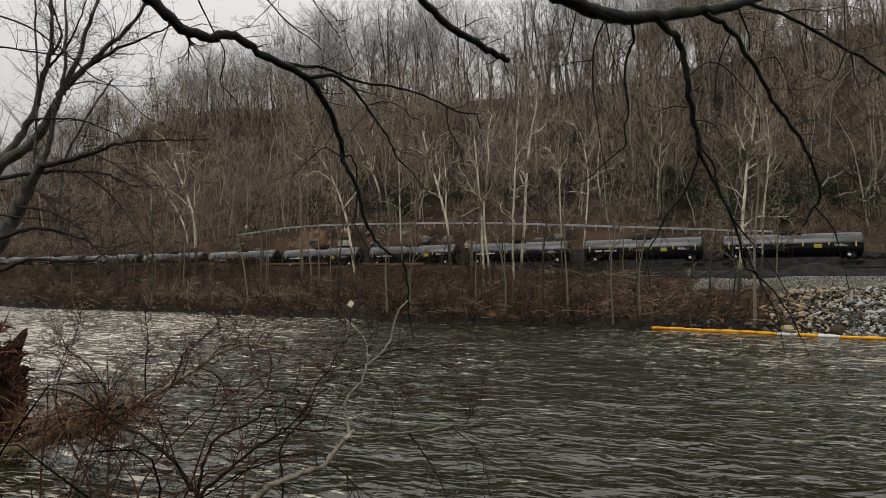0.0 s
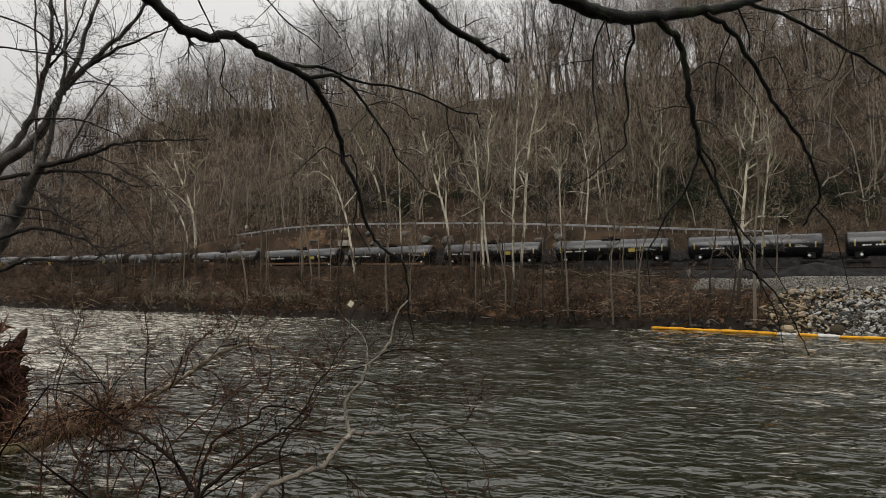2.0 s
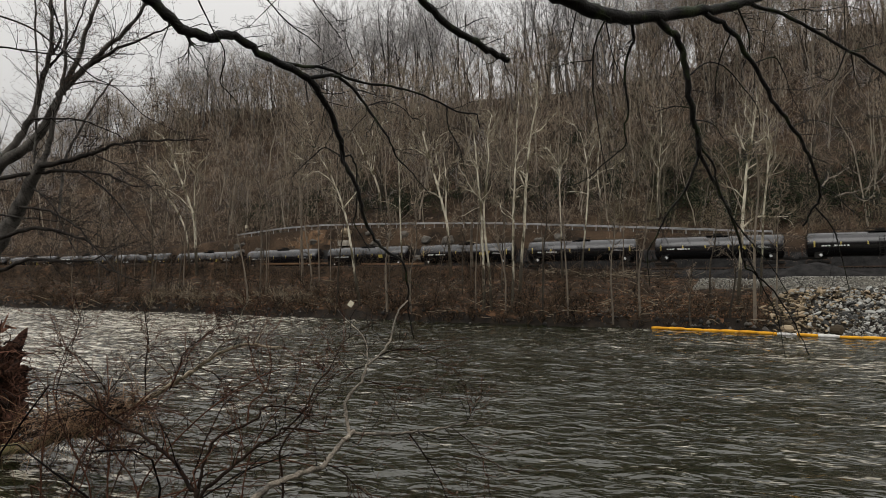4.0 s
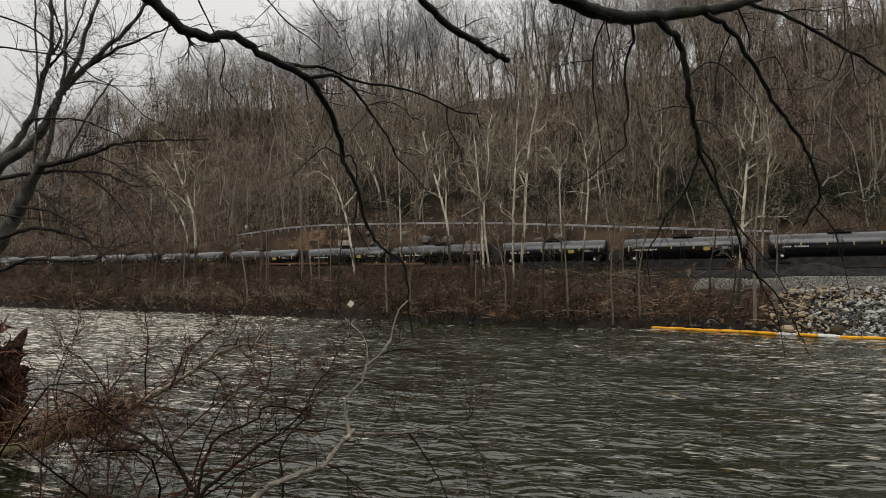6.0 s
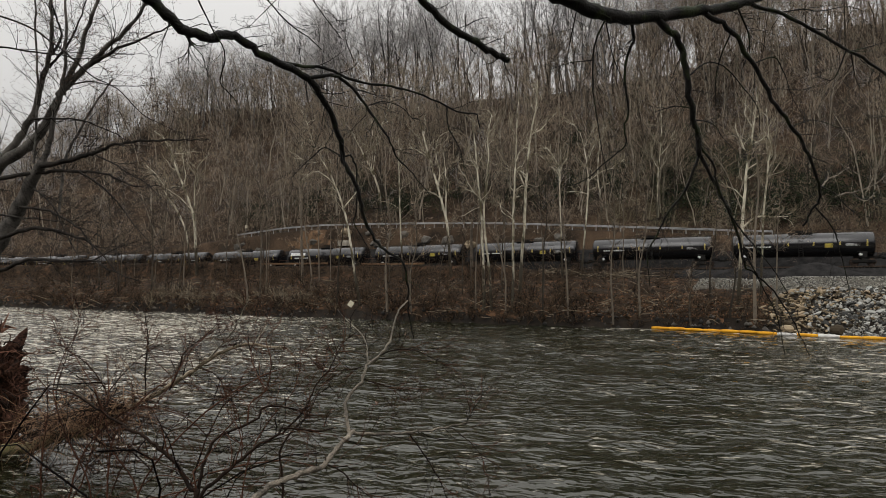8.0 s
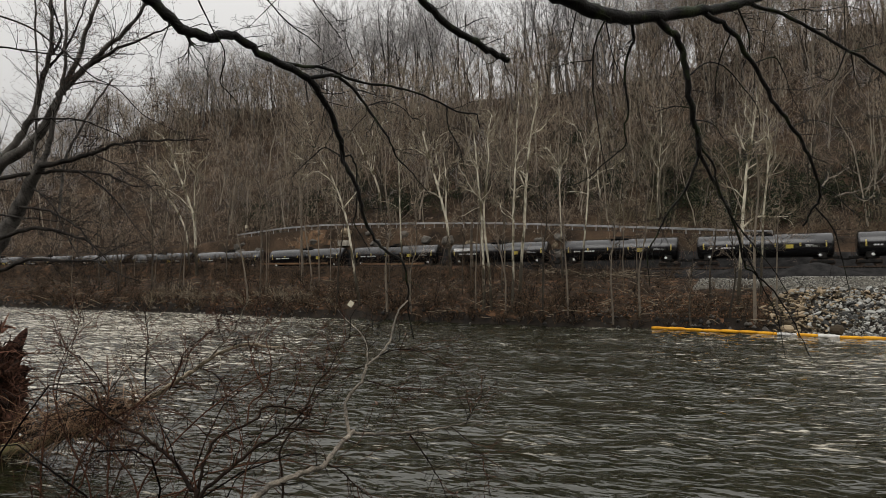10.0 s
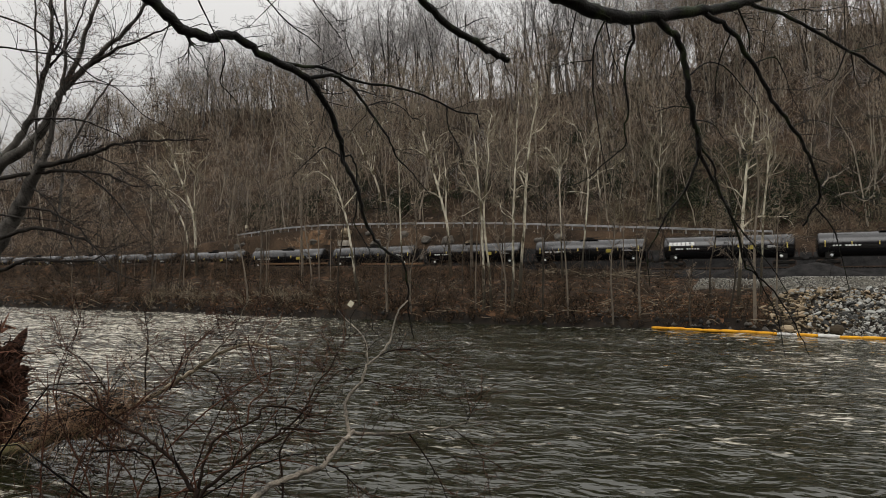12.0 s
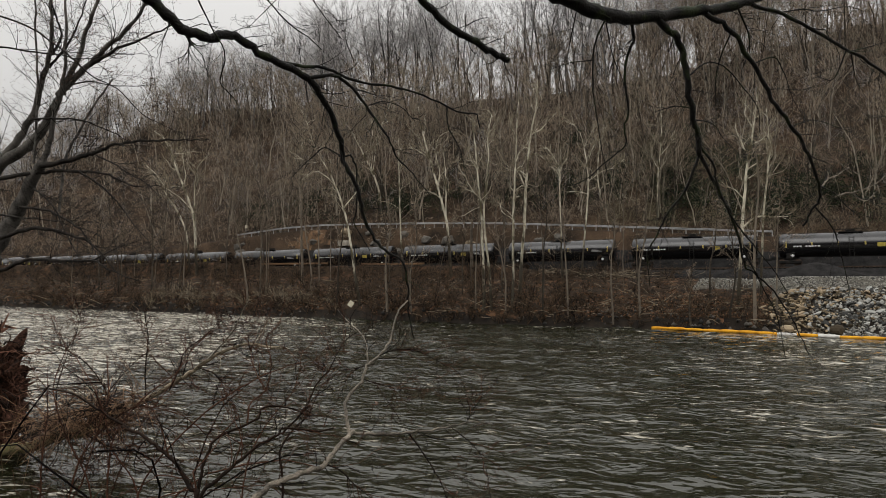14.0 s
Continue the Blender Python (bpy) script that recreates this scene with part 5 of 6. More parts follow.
def build_left_tree():
    rng = np.random.default_rng(37)
    root = new("leaning_tree")
    store = []
    grow = limb_builder(root, store)
    grow("trunk", BARK_LEFT, 0.1471, 0.0676, ((-7.51, 10.20, 3.96), (-7.11, 10.20, 5.16), (-6.78, 10.20, 5.81), (-6.47, 10.12, 6.28), (-6.14, 9.96, 6.76), (-5.90, 9.80, 6.96)))
    grow("stem", BARK_LEFT, 0.0430, 0.0151, ((-5.91, 9.80, 6.90), (-5.78, 9.76, 7.33), (-5.71, 9.72, 7.66), (-5.57, 9.68, 8.06), (-5.51, 9.64, 8.81), (-5.55, 9.60, 9.42)))
    grow("stem", BARK_LEFT, 0.1109, 0.0522, ((-7.58, 10.40, 5.86), (-7.09, 10.24, 6.60), (-6.73, 10.08, 6.95), (-6.23, 9.96, 7.22), (-5.90, 9.88, 7.57), (-5.69, 9.80, 7.89)))
    grow("stem", BARK_LEFT, 0.0461, 0.0206, ((-5.69, 9.80, 7.89), (-5.53, 9.70, 8.11), (-5.30, 9.60, 8.46), (-5.13, 9.50, 8.84), (-4.90, 9.40, 9.33)))
    grow("stem", BARK_LEFT, 0.0492, 0.0173, ((-5.71, 9.80, 7.93), (-5.24, 9.65, 8.29), (-4.84, 9.50, 8.55), (-4.45, 9.35, 8.82), (-4.03, 9.20, 9.25)))
    grow("branch", BARK_LIMB, 0.0271, 0.0085, ((-5.13, 9.60, 8.32), (-4.71, 9.40, 8.46), (-4.21, 9.20, 8.57), (-3.65, 9.00, 8.71)))
    grow("stem", BARK_LEFT, 0.0672, 0.0184, ((-7.20, 10.20, 6.64), (-6.78, 10.14, 7.02), (-6.45, 10.09, 7.36), (-6.20, 10.03, 7.77), (-6.05, 9.97, 8.23), (-5.90, 9.91, 8.60), (-5.86, 9.86, 9.06), (-5.88, 9.80, 9.50)))
    grow("branch", BARK_LIMB, 0.0219, 0.0093, ((-5.95, 10.00, 8.61), (-5.80, 9.97, 8.80), (-5.77, 9.95, 8.96), (-5.87, 9.93, 9.25), (-5.93, 9.90, 9.52)))
    grow("branch", BARK_LIMB, 0.0219, 0.0090, ((-5.96, 10.00, 8.42), (-5.68, 9.87, 8.65), (-5.42, 9.73, 8.92), (-5.19, 9.60, 9.39)))
    grow("stem", BARK_LEFT, 0.0184, 0.0122, ((-6.05, 9.80, 6.92), (-6.02, 9.78, 7.33), (-5.98, 9.75, 8.08), (-6.01, 9.72, 8.75), (-6.03, 9.70, 9.46)))
    grow("limb", BARK_LIMB, 0.0399, 0.0058, ((-5.94, 9.80, 6.89), (-5.58, 9.71, 6.92), (-5.20, 9.63, 7.01), (-4.95, 9.54, 7.06), (-4.63, 9.46, 7.15), (-4.19, 9.37, 7.17), (-3.68, 9.29, 7.17), (-3.25, 9.20, 7.16)))
    grow("limb", BARK_LIMB, 0.0314, 0.0058, ((-6.84, 10.00, 6.71), (-6.19, 9.90, 6.78), (-5.71, 9.80, 6.81), (-5.24, 9.70, 6.79), (-4.90, 9.60, 6.74), (-4.60, 9.50, 6.61), (-4.31, 9.40, 6.53), (-3.95, 9.30, 6.52)))
    grow("branch", BARK_LIMB, 0.0151, 0.0043, ((-5.28, 9.60, 6.78), (-4.88, 9.50, 6.54), (-4.59, 9.40, 6.29), (-4.30, 9.30, 5.96), (-4.07, 9.20, 5.76)))
    grow("limb", BARK_LIMB, 0.0341, 0.0087, ((-6.75, 9.90, 5.74), (-6.18, 9.78, 5.93), (-5.78, 9.67, 5.95), (-5.38, 9.55, 5.86), (-5.03, 9.43, 5.75), (-4.81, 9.32, 5.61), (-4.51, 9.20, 5.32)))
    grow("limb", BARK_LIMB, 0.0186, 0.0058, ((-6.76, 9.90, 6.19), (-6.21, 9.70, 6.12), (-5.64, 9.50, 6.06), (-5.28, 9.30, 6.02)))
    grow("branch", BARK_LIMB, 0.0217, 0.0058, ((-6.30, 9.90, 6.29), (-5.84, 9.76, 6.23), (-5.51, 9.62, 6.11), (-5.18, 9.48, 5.94), (-4.94, 9.34, 5.74), (-4.79, 9.20, 5.57)))
    grow("limb", BARK_LIMB, 0.0310, 0.0056, ((-6.74, 9.90, 5.27), (-6.27, 9.75, 5.42), (-5.89, 9.60, 5.51), (-5.40, 9.45, 5.47), (-4.88, 9.30, 5.47), (-4.57, 9.15, 5.35), (-4.07, 9.00, 5.18)))
    grow("branch", BARK_LIMB, 0.0152, 0.0058, ((-5.98, 9.70, 6.53), (-5.73, 9.57, 6.39), (-5.49, 9.45, 6.17), (-5.21, 9.32, 5.73), (-5.02, 9.20, 5.53)))
    grow("branch", BARK_LIMB, 0.0151, 0.0042, ((-6.63, 9.60, 9.11), (-5.99, 9.51, 8.86), (-5.61, 9.43, 8.61), (-5.24, 9.34, 8.33), (-4.91, 9.26, 8.06), (-4.50, 9.17, 7.84), (-4.15, 9.09, 7.50), (-3.68, 9.00, 7.25)))
    grow("branch", BARK_LIMB, 0.0151, 0.0058, ((-6.62, 9.60, 8.62), (-5.90, 9.50, 8.49), (-5.43, 9.40, 8.41), (-5.13, 9.30, 8.32), (-4.68, 9.20, 8.33)))
    grow("branch", BARK_LIMB, 0.0119, 0.0043, ((-5.36, 9.50, 8.01), (-5.00, 9.37, 8.02), (-4.61, 9.23, 7.92), (-4.06, 9.10, 7.88)))
    grow("branch", BARK_LIMB, 0.0152, 0.0043, ((-6.04, 9.70, 7.55), (-5.59, 9.57, 7.54), (-5.12, 9.45, 7.47), (-4.65, 9.32, 7.28), (-4.23, 9.20, 7.06)))
    grow("stem", BARK_LEFT, 0.0241, 0.0138, ((-6.35, 11.00, 6.32), (-6.30, 11.00, 7.02), (-6.18, 11.00, 7.40), (-6.00, 11.00, 7.73), (-5.77, 11.00, 8.16), (-5.50, 11.00, 8.54)))
    grow("branch", BARK_LIMB, 0.0118, 0.0042, ((-4.92, 9.40, 6.97), (-4.63, 9.30, 6.84), (-4.38, 9.20, 6.70), (-4.06, 9.10, 6.53), (-3.82, 9.00, 6.32)))
    grow("branch", BARK_LIMB, 0.0118, 0.0042, ((-4.93, 9.40, 5.48), (-4.52, 9.20, 5.64), (-4.08, 9.00, 5.75)))
    A, B, _ = twig_set(rng, store, 14, 0.95, BARK_LIMB, root, least=0.0026, sub=5, lift=0.02, label="fine bare twigs with small buds")
    tips = np.concatenate([A[:, -1], B[:, -1], B[:, 2]])
    tips = tips[tips[:, 2] > 7.2]
    tagged(link_mesh("bud_growth", *leaf_cards(rng, tips, 0.035, 0.0135, 2), material=BUD, parent=root, label="small reddish brown opening buds", smooth=False), kind="stuff")
    tagged(root, "bare leaning tree with budding twigs by the river", "tree")


def build_near_brush():
    rng = np.random.default_rng(41)
    root = new("riverside_shrub")
    store = []
    grow = limb_builder(root, store)
    grow("stem", BARK_PALE, 0.0225, 0.0180, ((-1.48, 3.90, 3.59), (-1.31, 4.07, 3.80), (-1.19, 4.24, 3.88), (-1.09, 4.41, 3.93), (-0.94, 4.60, 3.95), (-0.85, 4.80, 3.93), (-0.77, 5.00, 4.02), (-0.69, 5.20, 4.08)))
    grow("stem", BARK_PALE, 0.0155, 0.0062, ((-0.72, 5.20, 4.06), (-0.76, 5.28, 4.19), (-0.77, 5.36, 4.29), (-0.66, 5.43, 4.43), (-0.62, 5.51, 4.55), (-0.54, 5.59, 4.61), (-0.45, 5.67, 4.72), (-0.42, 5.74, 4.88), (-0.37, 5.82, 5.00), (-0.31, 5.90, 5.06)))
    grow("branch", BARK_PALE, 0.0140, 0.0045, ((-0.73, 5.20, 4.07), (-0.50, 5.27, 4.04), (-0.29, 5.33, 4.04), (-0.11, 5.40, 4.04), (0.07, 5.47, 4.06), (0.24, 5.53, 4.08), (0.41, 5.60, 4.05)))
    grow("branch", BARK_BRUSH, 0.0071, 0.0029, ((-0.28, 5.40, 4.02), (-0.20, 5.43, 3.91), (-0.09, 5.45, 3.74), (0.00, 5.47, 3.57), (0.05, 5.50, 3.39)))
    grow("branch", BARK_PALE, 0.0081, 0.0034, ((-0.63, 5.60, 4.54), (-0.65, 5.67, 4.70), (-0.72, 5.75, 4.80), (-0.83, 5.83, 4.88), (-0.93, 5.90, 4.98)))
    grow("branch", BARK_BRUSH, 0.0060, 0.0024, ((-0.57, 5.70, 4.59), (-0.41, 5.78, 4.64), (-0.24, 5.85, 4.63), (-0.09, 5.92, 4.55), (0.06, 6.00, 4.45)))
    grow("branch", BARK_BRUSH, 0.0044, 0.0022, ((-0.63, 5.60, 4.53), (-0.82, 5.60, 4.49), (-1.03, 5.60, 4.48)))
    grow("branch", BARK_BRUSH, 0.0036, 0.0022, ((0.18, 5.50, 4.06), (0.25, 5.55, 4.18), (0.28, 5.60, 4.29)))
    grow("branch", BARK_BRUSH, 0.0067, 0.0026, ((-0.89, 5.10, 3.86), (-0.76, 5.07, 3.81), (-0.65, 5.03, 3.72), (-0.48, 5.00, 3.60)))
    grow("branch", BARK_BRUSH, 0.0043, 0.0022, ((-0.65, 5.50, 4.43), (-0.53, 5.53, 4.39), (-0.39, 5.57, 4.34), (-0.29, 5.60, 4.32)))
    grow("branch", BARK_BRUSH, 0.0043, 0.0015, ((0.07, 5.50, 4.04), (0.26, 5.57, 3.87), (0.36, 5.63, 3.67), (0.40, 5.70, 3.37)))
    grow("stem", BARK_BRUSH, 0.0181, 0.0101, ((-1.73, 4.30, 3.42), (-1.64, 4.37, 3.74), (-1.61, 4.44, 3.86), (-1.70, 4.51, 3.88), (-1.82, 4.59, 4.01), (-1.97, 4.66, 4.09), (-2.12, 4.73, 4.17), (-2.29, 4.80, 4.21)))
    grow("branch", BARK_BRUSH, 0.0101, 0.0041, ((-2.25, 4.80, 4.20), (-2.44, 4.88, 4.27), (-2.58, 4.96, 4.32), (-2.82, 5.04, 4.41), (-3.08, 5.12, 4.42), (-3.30, 5.20, 4.36)))
    grow("stem", BARK_BRUSH, 0.0147, 0.0053, ((-1.66, 4.30, 3.49), (-1.59, 4.39, 3.83), (-1.50, 4.47, 3.93), (-1.39, 4.56, 4.02), (-1.28, 4.65, 4.11), (-1.17, 4.74, 4.16), (-1.13, 4.83, 4.19), (-0.94, 4.91, 4.15), (-0.81, 5.00, 4.15)))
    grow("stem", BARK_BRUSH, 0.0118, 0.0055, ((-1.67, 4.50, 3.59), (-1.65, 4.57, 3.85), (-1.65, 4.64, 3.99), (-1.60, 4.71, 4.13), (-1.54, 4.78, 4.17), (-1.44, 4.85, 4.20), (-1.36, 4.92, 4.24), (-1.34, 4.99, 4.30), (-1.21, 5.06, 4.30), (-1.10, 5.13, 4.25), (-1.03, 5.20, 4.19)))
    grow("branch", BARK_BRUSH, 0.0080, 0.0029, ((-1.22, 5.10, 4.08), (-1.10, 5.17, 4.21), (-1.05, 5.24, 4.30), (-1.00, 5.31, 4.42), (-0.90, 5.39, 4.55), (-0.85, 5.46, 4.67), (-0.77, 5.53, 4.78), (-0.62, 5.60, 4.86)))
    grow("stem", BARK_BRUSH, 0.0109, 0.0030, ((-1.36, 5.20, 3.06), (-1.26, 5.30, 3.55), (-1.30, 5.40, 3.87), (-1.22, 5.50, 4.03), (-1.12, 5.60, 4.12), (-1.07, 5.70, 4.26), (-1.01, 5.80, 4.30)))
    grow("branch", BARK_TWIG, 0.0071, 0.0032, ((-1.57, 5.40, 4.09), (-1.58, 5.50, 4.23), (-1.48, 5.60, 4.33), (-1.46, 5.70, 4.55), (-1.53, 5.80, 4.73), (-1.44, 5.90, 4.87), (-1.42, 6.00, 5.08)))
    grow("branch", BARK_TWIG, 0.0057, 0.0023, ((-1.43, 5.40, 4.36), (-1.57, 5.57, 4.52), (-1.66, 5.73, 4.69), (-1.79, 5.90, 4.85)))
    grow("stem", BARK_TWIG, 0.0079, 0.0030, ((-2.43, 5.00, 3.11), (-2.54, 5.11, 3.61), (-2.58, 5.23, 3.92), (-2.55, 5.34, 4.11), (-2.41, 5.46, 4.31), (-2.22, 5.57, 4.47), (-2.13, 5.69, 4.65), (-1.95, 5.80, 4.85)))
    grow("stem", BARK_TWIG, 0.0079, 0.0029, ((-2.89, 5.00, 3.11), (-2.83, 5.10, 3.61), (-2.77, 5.20, 3.92), (-2.60, 5.30, 4.14), (-2.42, 5.40, 4.23), (-2.10, 5.50, 4.12), (-1.85, 5.60, 3.82)))
    grow("stem", BARK_TWIG, 0.0076, 0.0028, ((-2.22, 4.80, 3.24), (-2.20, 4.92, 3.75), (-1.92, 5.04, 4.13), (-1.58, 5.16, 4.41), (-1.26, 5.28, 4.56), (-1.09, 5.40, 4.59)))
    grow("stem", BARK_TWIG, 0.0063, 0.0028, ((-1.46, 4.80, 3.24), (-1.46, 4.92, 3.71), (-1.43, 5.04, 3.97), (-1.32, 5.16, 4.19), (-1.17, 5.28, 4.39), (-1.13, 5.40, 4.68)))
    grow("stem", BARK_TWIG, 0.0068, 0.0022, ((-2.75, 5.20, 3.06), (-2.75, 5.27, 3.60), (-2.97, 5.33, 3.98), (-3.13, 5.40, 4.32), (-3.13, 5.47, 4.54), (-3.05, 5.53, 4.76), (-2.95, 5.60, 4.89)))
    grow("stem", BARK_TWIG, 0.0068, 0.0022, ((-2.27, 5.20, 3.06), (-2.40, 5.27, 3.64), (-2.61, 5.33, 3.89), (-2.74, 5.40, 4.23), (-2.97, 5.47, 4.58), (-3.12, 5.53, 4.71), (-3.26, 5.60, 4.94)))
    grow("stem", BARK_TWIG, 0.0082, 0.0022, ((-3.14, 5.20, 3.06), (-3.15, 5.28, 3.55), (-3.18, 5.35, 3.88), (-3.19, 5.42, 4.13), (-3.24, 5.50, 4.53)))
    red = [s for s in store if s[2] is not BARK_PALE]
    A, B, _ = twig_set(rng, red, 15, 0.6, BARK_TWIG, root, least=0.0028, sub=4, lift=0.02, label="tangled thin reddish twigs", wander=0.38)
    # thin arching shoots that knit the thicket together
    M, n = 34, 9
    x0, y0 = rng.uniform(-4.3, -1.7, M), rng.uniform(4.9, 7.2, M)
    at = np.stack([x0, y0, ground_z(x0, y0) - 0.05], -1)
    way = unit(np.stack([rng.normal(0.1, 0.35, M), rng.normal(0.05, 0.25, M), np.ones(M)], -1))
    step = rng.uniform(2.2, 3.6, M)[:, None] / (n - 1)
    side = rng.normal(0, 0.16, (M, 3)) * np.array([1, 0.6, 0])
    pts = [at]
    for j in range(n - 1):
        pts.append(pts[-1] + way * step)
        way = unit(way + side + rng.normal(0, 0.18, (M, 3)) + np.array([0, 0, -0.055 * j]))
    S = np.stack(pts, 1)
    RS = rng.uniform(0.006, 0.016, (M, 1)) * np.linspace(1, 0.35, n)
    T, RT = sprout(rng, S, RS, 9, 0.35, 1.0, 0.8, 0, 6, 0.0, 0.32, 0.6, 0.0025, fixed=0.6, tip=0.4, most=0.004)
    U, RU = sprout(rng, T, RT, 3, 0.2, 1.0, 0.75, 0.5, 4, 0.0, 0.3, 0.7, 0.0013, tip=0.4)
    tagged(link_mesh("shoot_growth", *join([tubes(S, RS, 4), tubes(T, RT, 3), tubes(U, RU, 3)]), material=BARK_TWIG, parent=root, label="thin arching dark red shoots"), kind="stuff")
    pale = [s for s in store if s[2] is BARK_PALE]
    twig_set(rng, pale, 8, 0.35, BARK_BRUSH, root, least=0.002, sub=2, lift=0.03, wander=0.3)
    picks = B[rng.permutation(len(B))[:110], -1]
    tagged(link_mesh("dead_foliage", *leaf_cards(rng, picks, 0.015, 0.016, 2), material=BUD, parent=root, label="few withered dark leaves left on twigs", smooth=False), kind="stuff")
    tagged(root, "tangled leafless shrub with pale and reddish stems on the bank", "shrub")


def build_fallen_tree():
    rng = np.random.default_rng(43)
    root = new("fallen_tree")
    store = []
    grow = limb_builder(root, store)
    grow("log", LOG, 0.1259, 0.0787, ((-9.97, 13.60, 1.56), (-8.86, 13.48, 1.76), (-8.12, 13.36, 1.87), (-7.55, 13.24, 2.12), (-6.98, 13.12, 2.21), (-6.38, 13.00, 2.51)))
    grow("log", BARK_LOG, 0.0555, 0.0214, ((-6.49, 13.00, 2.45), (-5.87, 12.83, 2.81), (-5.27, 12.67, 3.11), (-4.78, 12.50, 3.40), (-4.30, 12.33, 3.73), (-3.63, 12.17, 4.01), (-2.87, 12.00, 3.96)))
    grow("limb", BARK_BRUSH, 0.0149, 0.0067, ((-5.58, 12.60, 3.01), (-5.53, 12.47, 3.66), (-5.43, 12.33, 4.09), (-5.45, 12.20, 4.64)))
    grow("limb", BARK_BRUSH, 0.0147, 0.0044, ((-5.05, 12.40, 3.15), (-4.83, 12.30, 3.58), (-4.67, 12.20, 3.90), (-4.18, 12.10, 4.27), (-3.99, 12.00, 4.53)))
    grow("limb", BARK_BRUSH, 0.0175, 0.0046, ((-6.28, 12.80, 2.53), (-6.36, 12.72, 2.99), (-6.48, 12.64, 3.32), (-6.71, 12.56, 3.65), (-7.10, 12.48, 3.97), (-7.22, 12.40, 4.40)))
    grow("limb", BARK_BRUSH, 0.0131, 0.0046, ((-6.60, 12.80, 2.34), (-6.43, 12.67, 2.89), (-5.75, 12.53, 3.65), (-5.06, 12.40, 4.09)))
    grow("limb", BARK_BRUSH, 0.0132, 0.0046, ((-7.30, 12.90, 2.20), (-7.37, 12.80, 2.98), (-7.16, 12.70, 3.63), (-6.90, 12.60, 4.17), (-6.80, 12.50, 4.55)))
    grow("limb", BARK_BRUSH, 0.0198, 0.0070, ((-6.81, 12.80, 2.25), (-6.35, 12.75, 2.03), (-5.90, 12.70, 1.94), (-5.50, 12.65, 1.63), (-5.10, 12.60, 1.13)))
    grow("limb", BARK_BRUSH, 0.0176, 0.0070, ((-7.19, 12.90, 2.20), (-6.98, 12.83, 1.79), (-6.68, 12.77, 1.60), (-6.42, 12.70, 1.30)))
    grow("limb", BARK_PALE, 0.0176, 0.0069, ((-4.26, 12.20, 3.75), (-3.83, 12.13, 4.22), (-3.66, 12.07, 4.53), (-3.49, 12.00, 4.83)))
    grow("limb", BARK_BRUSH, 0.0103, 0.0044, ((-4.46, 12.20, 3.59), (-4.08, 12.13, 3.45), (-3.90, 12.07, 3.11), (-3.82, 12.00, 2.72)))
    grow("limb", BARK_BRUSH, 0.0132, 0.0046, ((-6.44, 12.90, 2.44), (-5.83, 12.77, 2.50), (-5.13, 12.63, 2.37), (-4.55, 12.50, 1.99)))
    twig_set(rng, store, 24, 0.9, BARK_TWIG, root, least=0.005, sub=5, lift=0.03, label="tangled twigs and flood debris", wander=0.4)
    twig_set(rng, store[:9], 9, 0.8, STICK, root, name="dry_twig_growth", least=0.0035, sub=4, lift=0.04, label="bleached dry twigs", wander=0.35)
    # upturned root plate: a ragged mass of torn roots, splintered wood and earth
    c = np.array([-9.95, 14.6, 2.72])
    bm = bmesh.new()
    bmesh.ops.create_icosphere(bm, subdivisions=5, radius=1.0)
    for v in bm.verts:
        p = v.co.normalized()
        ragged = noise.fractal(p * 3.2, 0.9, 2.1, 6) * 0.55 + abs(noise.noise(p * 9.0)) * 0.4 - 0.1
        v.co = Vector((p.x * 0.85, p.y * 0.7, p.z * 1.25)) * (0.8 + ragged) + Vector(c)
    part("root_plate", bm, ROOT, root, "ragged dark root plate with torn rotten wood", smooth=False)
    for k in range(46):
        a = rng.uniform(0, 6.283)
        z = rng.uniform(-1.2, 1.5)
        w = math.sqrt(max(0.1, 1 - (z / 1.75) ** 2))
        at = Vector((c[0] + 0.8 * w * math.cos(a), c[1] + 0.6 * w * math.sin(a), c[2] + z))
        out = Vector((math.cos(a) * rng.uniform(0.4, 1.2), math.sin(a) * 0.7, rng.normal(0.15, 0.5))).normalized()
        ln = rng.uniform(0.18, 0.42)
        bm = bmesh.new()
        bmesh.ops.create_cone(bm, cap_ends=True, segments=5, radius1=rng.uniform(0.04, 0.09), radius2=0.012, depth=ln, matrix=Matrix.Translation((0, 0, ln / 2)))
        for v in bm.verts:
            v.co.x *= 0.45
            v.co += Vector((noise.noise(v.co * 9 + Vector((k, 0, 0))), noise.noise(v.co * 9 + Vector((0, k, 0))), 0)) * 0.05
        bmesh.ops.transform(bm, matrix=Matrix.Translation(at - out * 0.12) @ out.to_track_quat("Z", "Y").to_matrix().to_4x4() @ Matrix.Rotation(rng.uniform(0, 3.1), 4, "Z"), verts=bm.verts)
        part("splinter", bm, ROOT, root)
    # straw and fine flood wrack caught on the log
    K = 1000
    t = rng.uniform(0, 1, K)[:, None] ** 0.8
    at = np.array([-8.3, 13.2, 2.2]) * (1 - t) + np.array([-5.9, 12.6, 2.85]) * t + rng.normal(0, 1, (K, 3)) * np.array([0.25, 0.3, 0.17])
    way = unit(rng.normal(size=(K, 3)) * np.array([1.0, 0.6, 0.8]) + np.array([0, 0, -0.35]))
    ln = rng.uniform(0.1, 0.45, (K, 1))
    fib = np.stack([at, at + way * ln, at + way * ln * 2 + np.array([0, 0, -0.05])], 1)
    tagged(link_mesh("flood_wrack", *tubes(fib, rng.uniform(0.003, 0.009, (K, 1)) * np.array([1, 0.9, 0.5]), 3), material=WRACK, parent=root, label="tan straw and flood wrack caught in the branches"), kind="stuff")
    M = 170
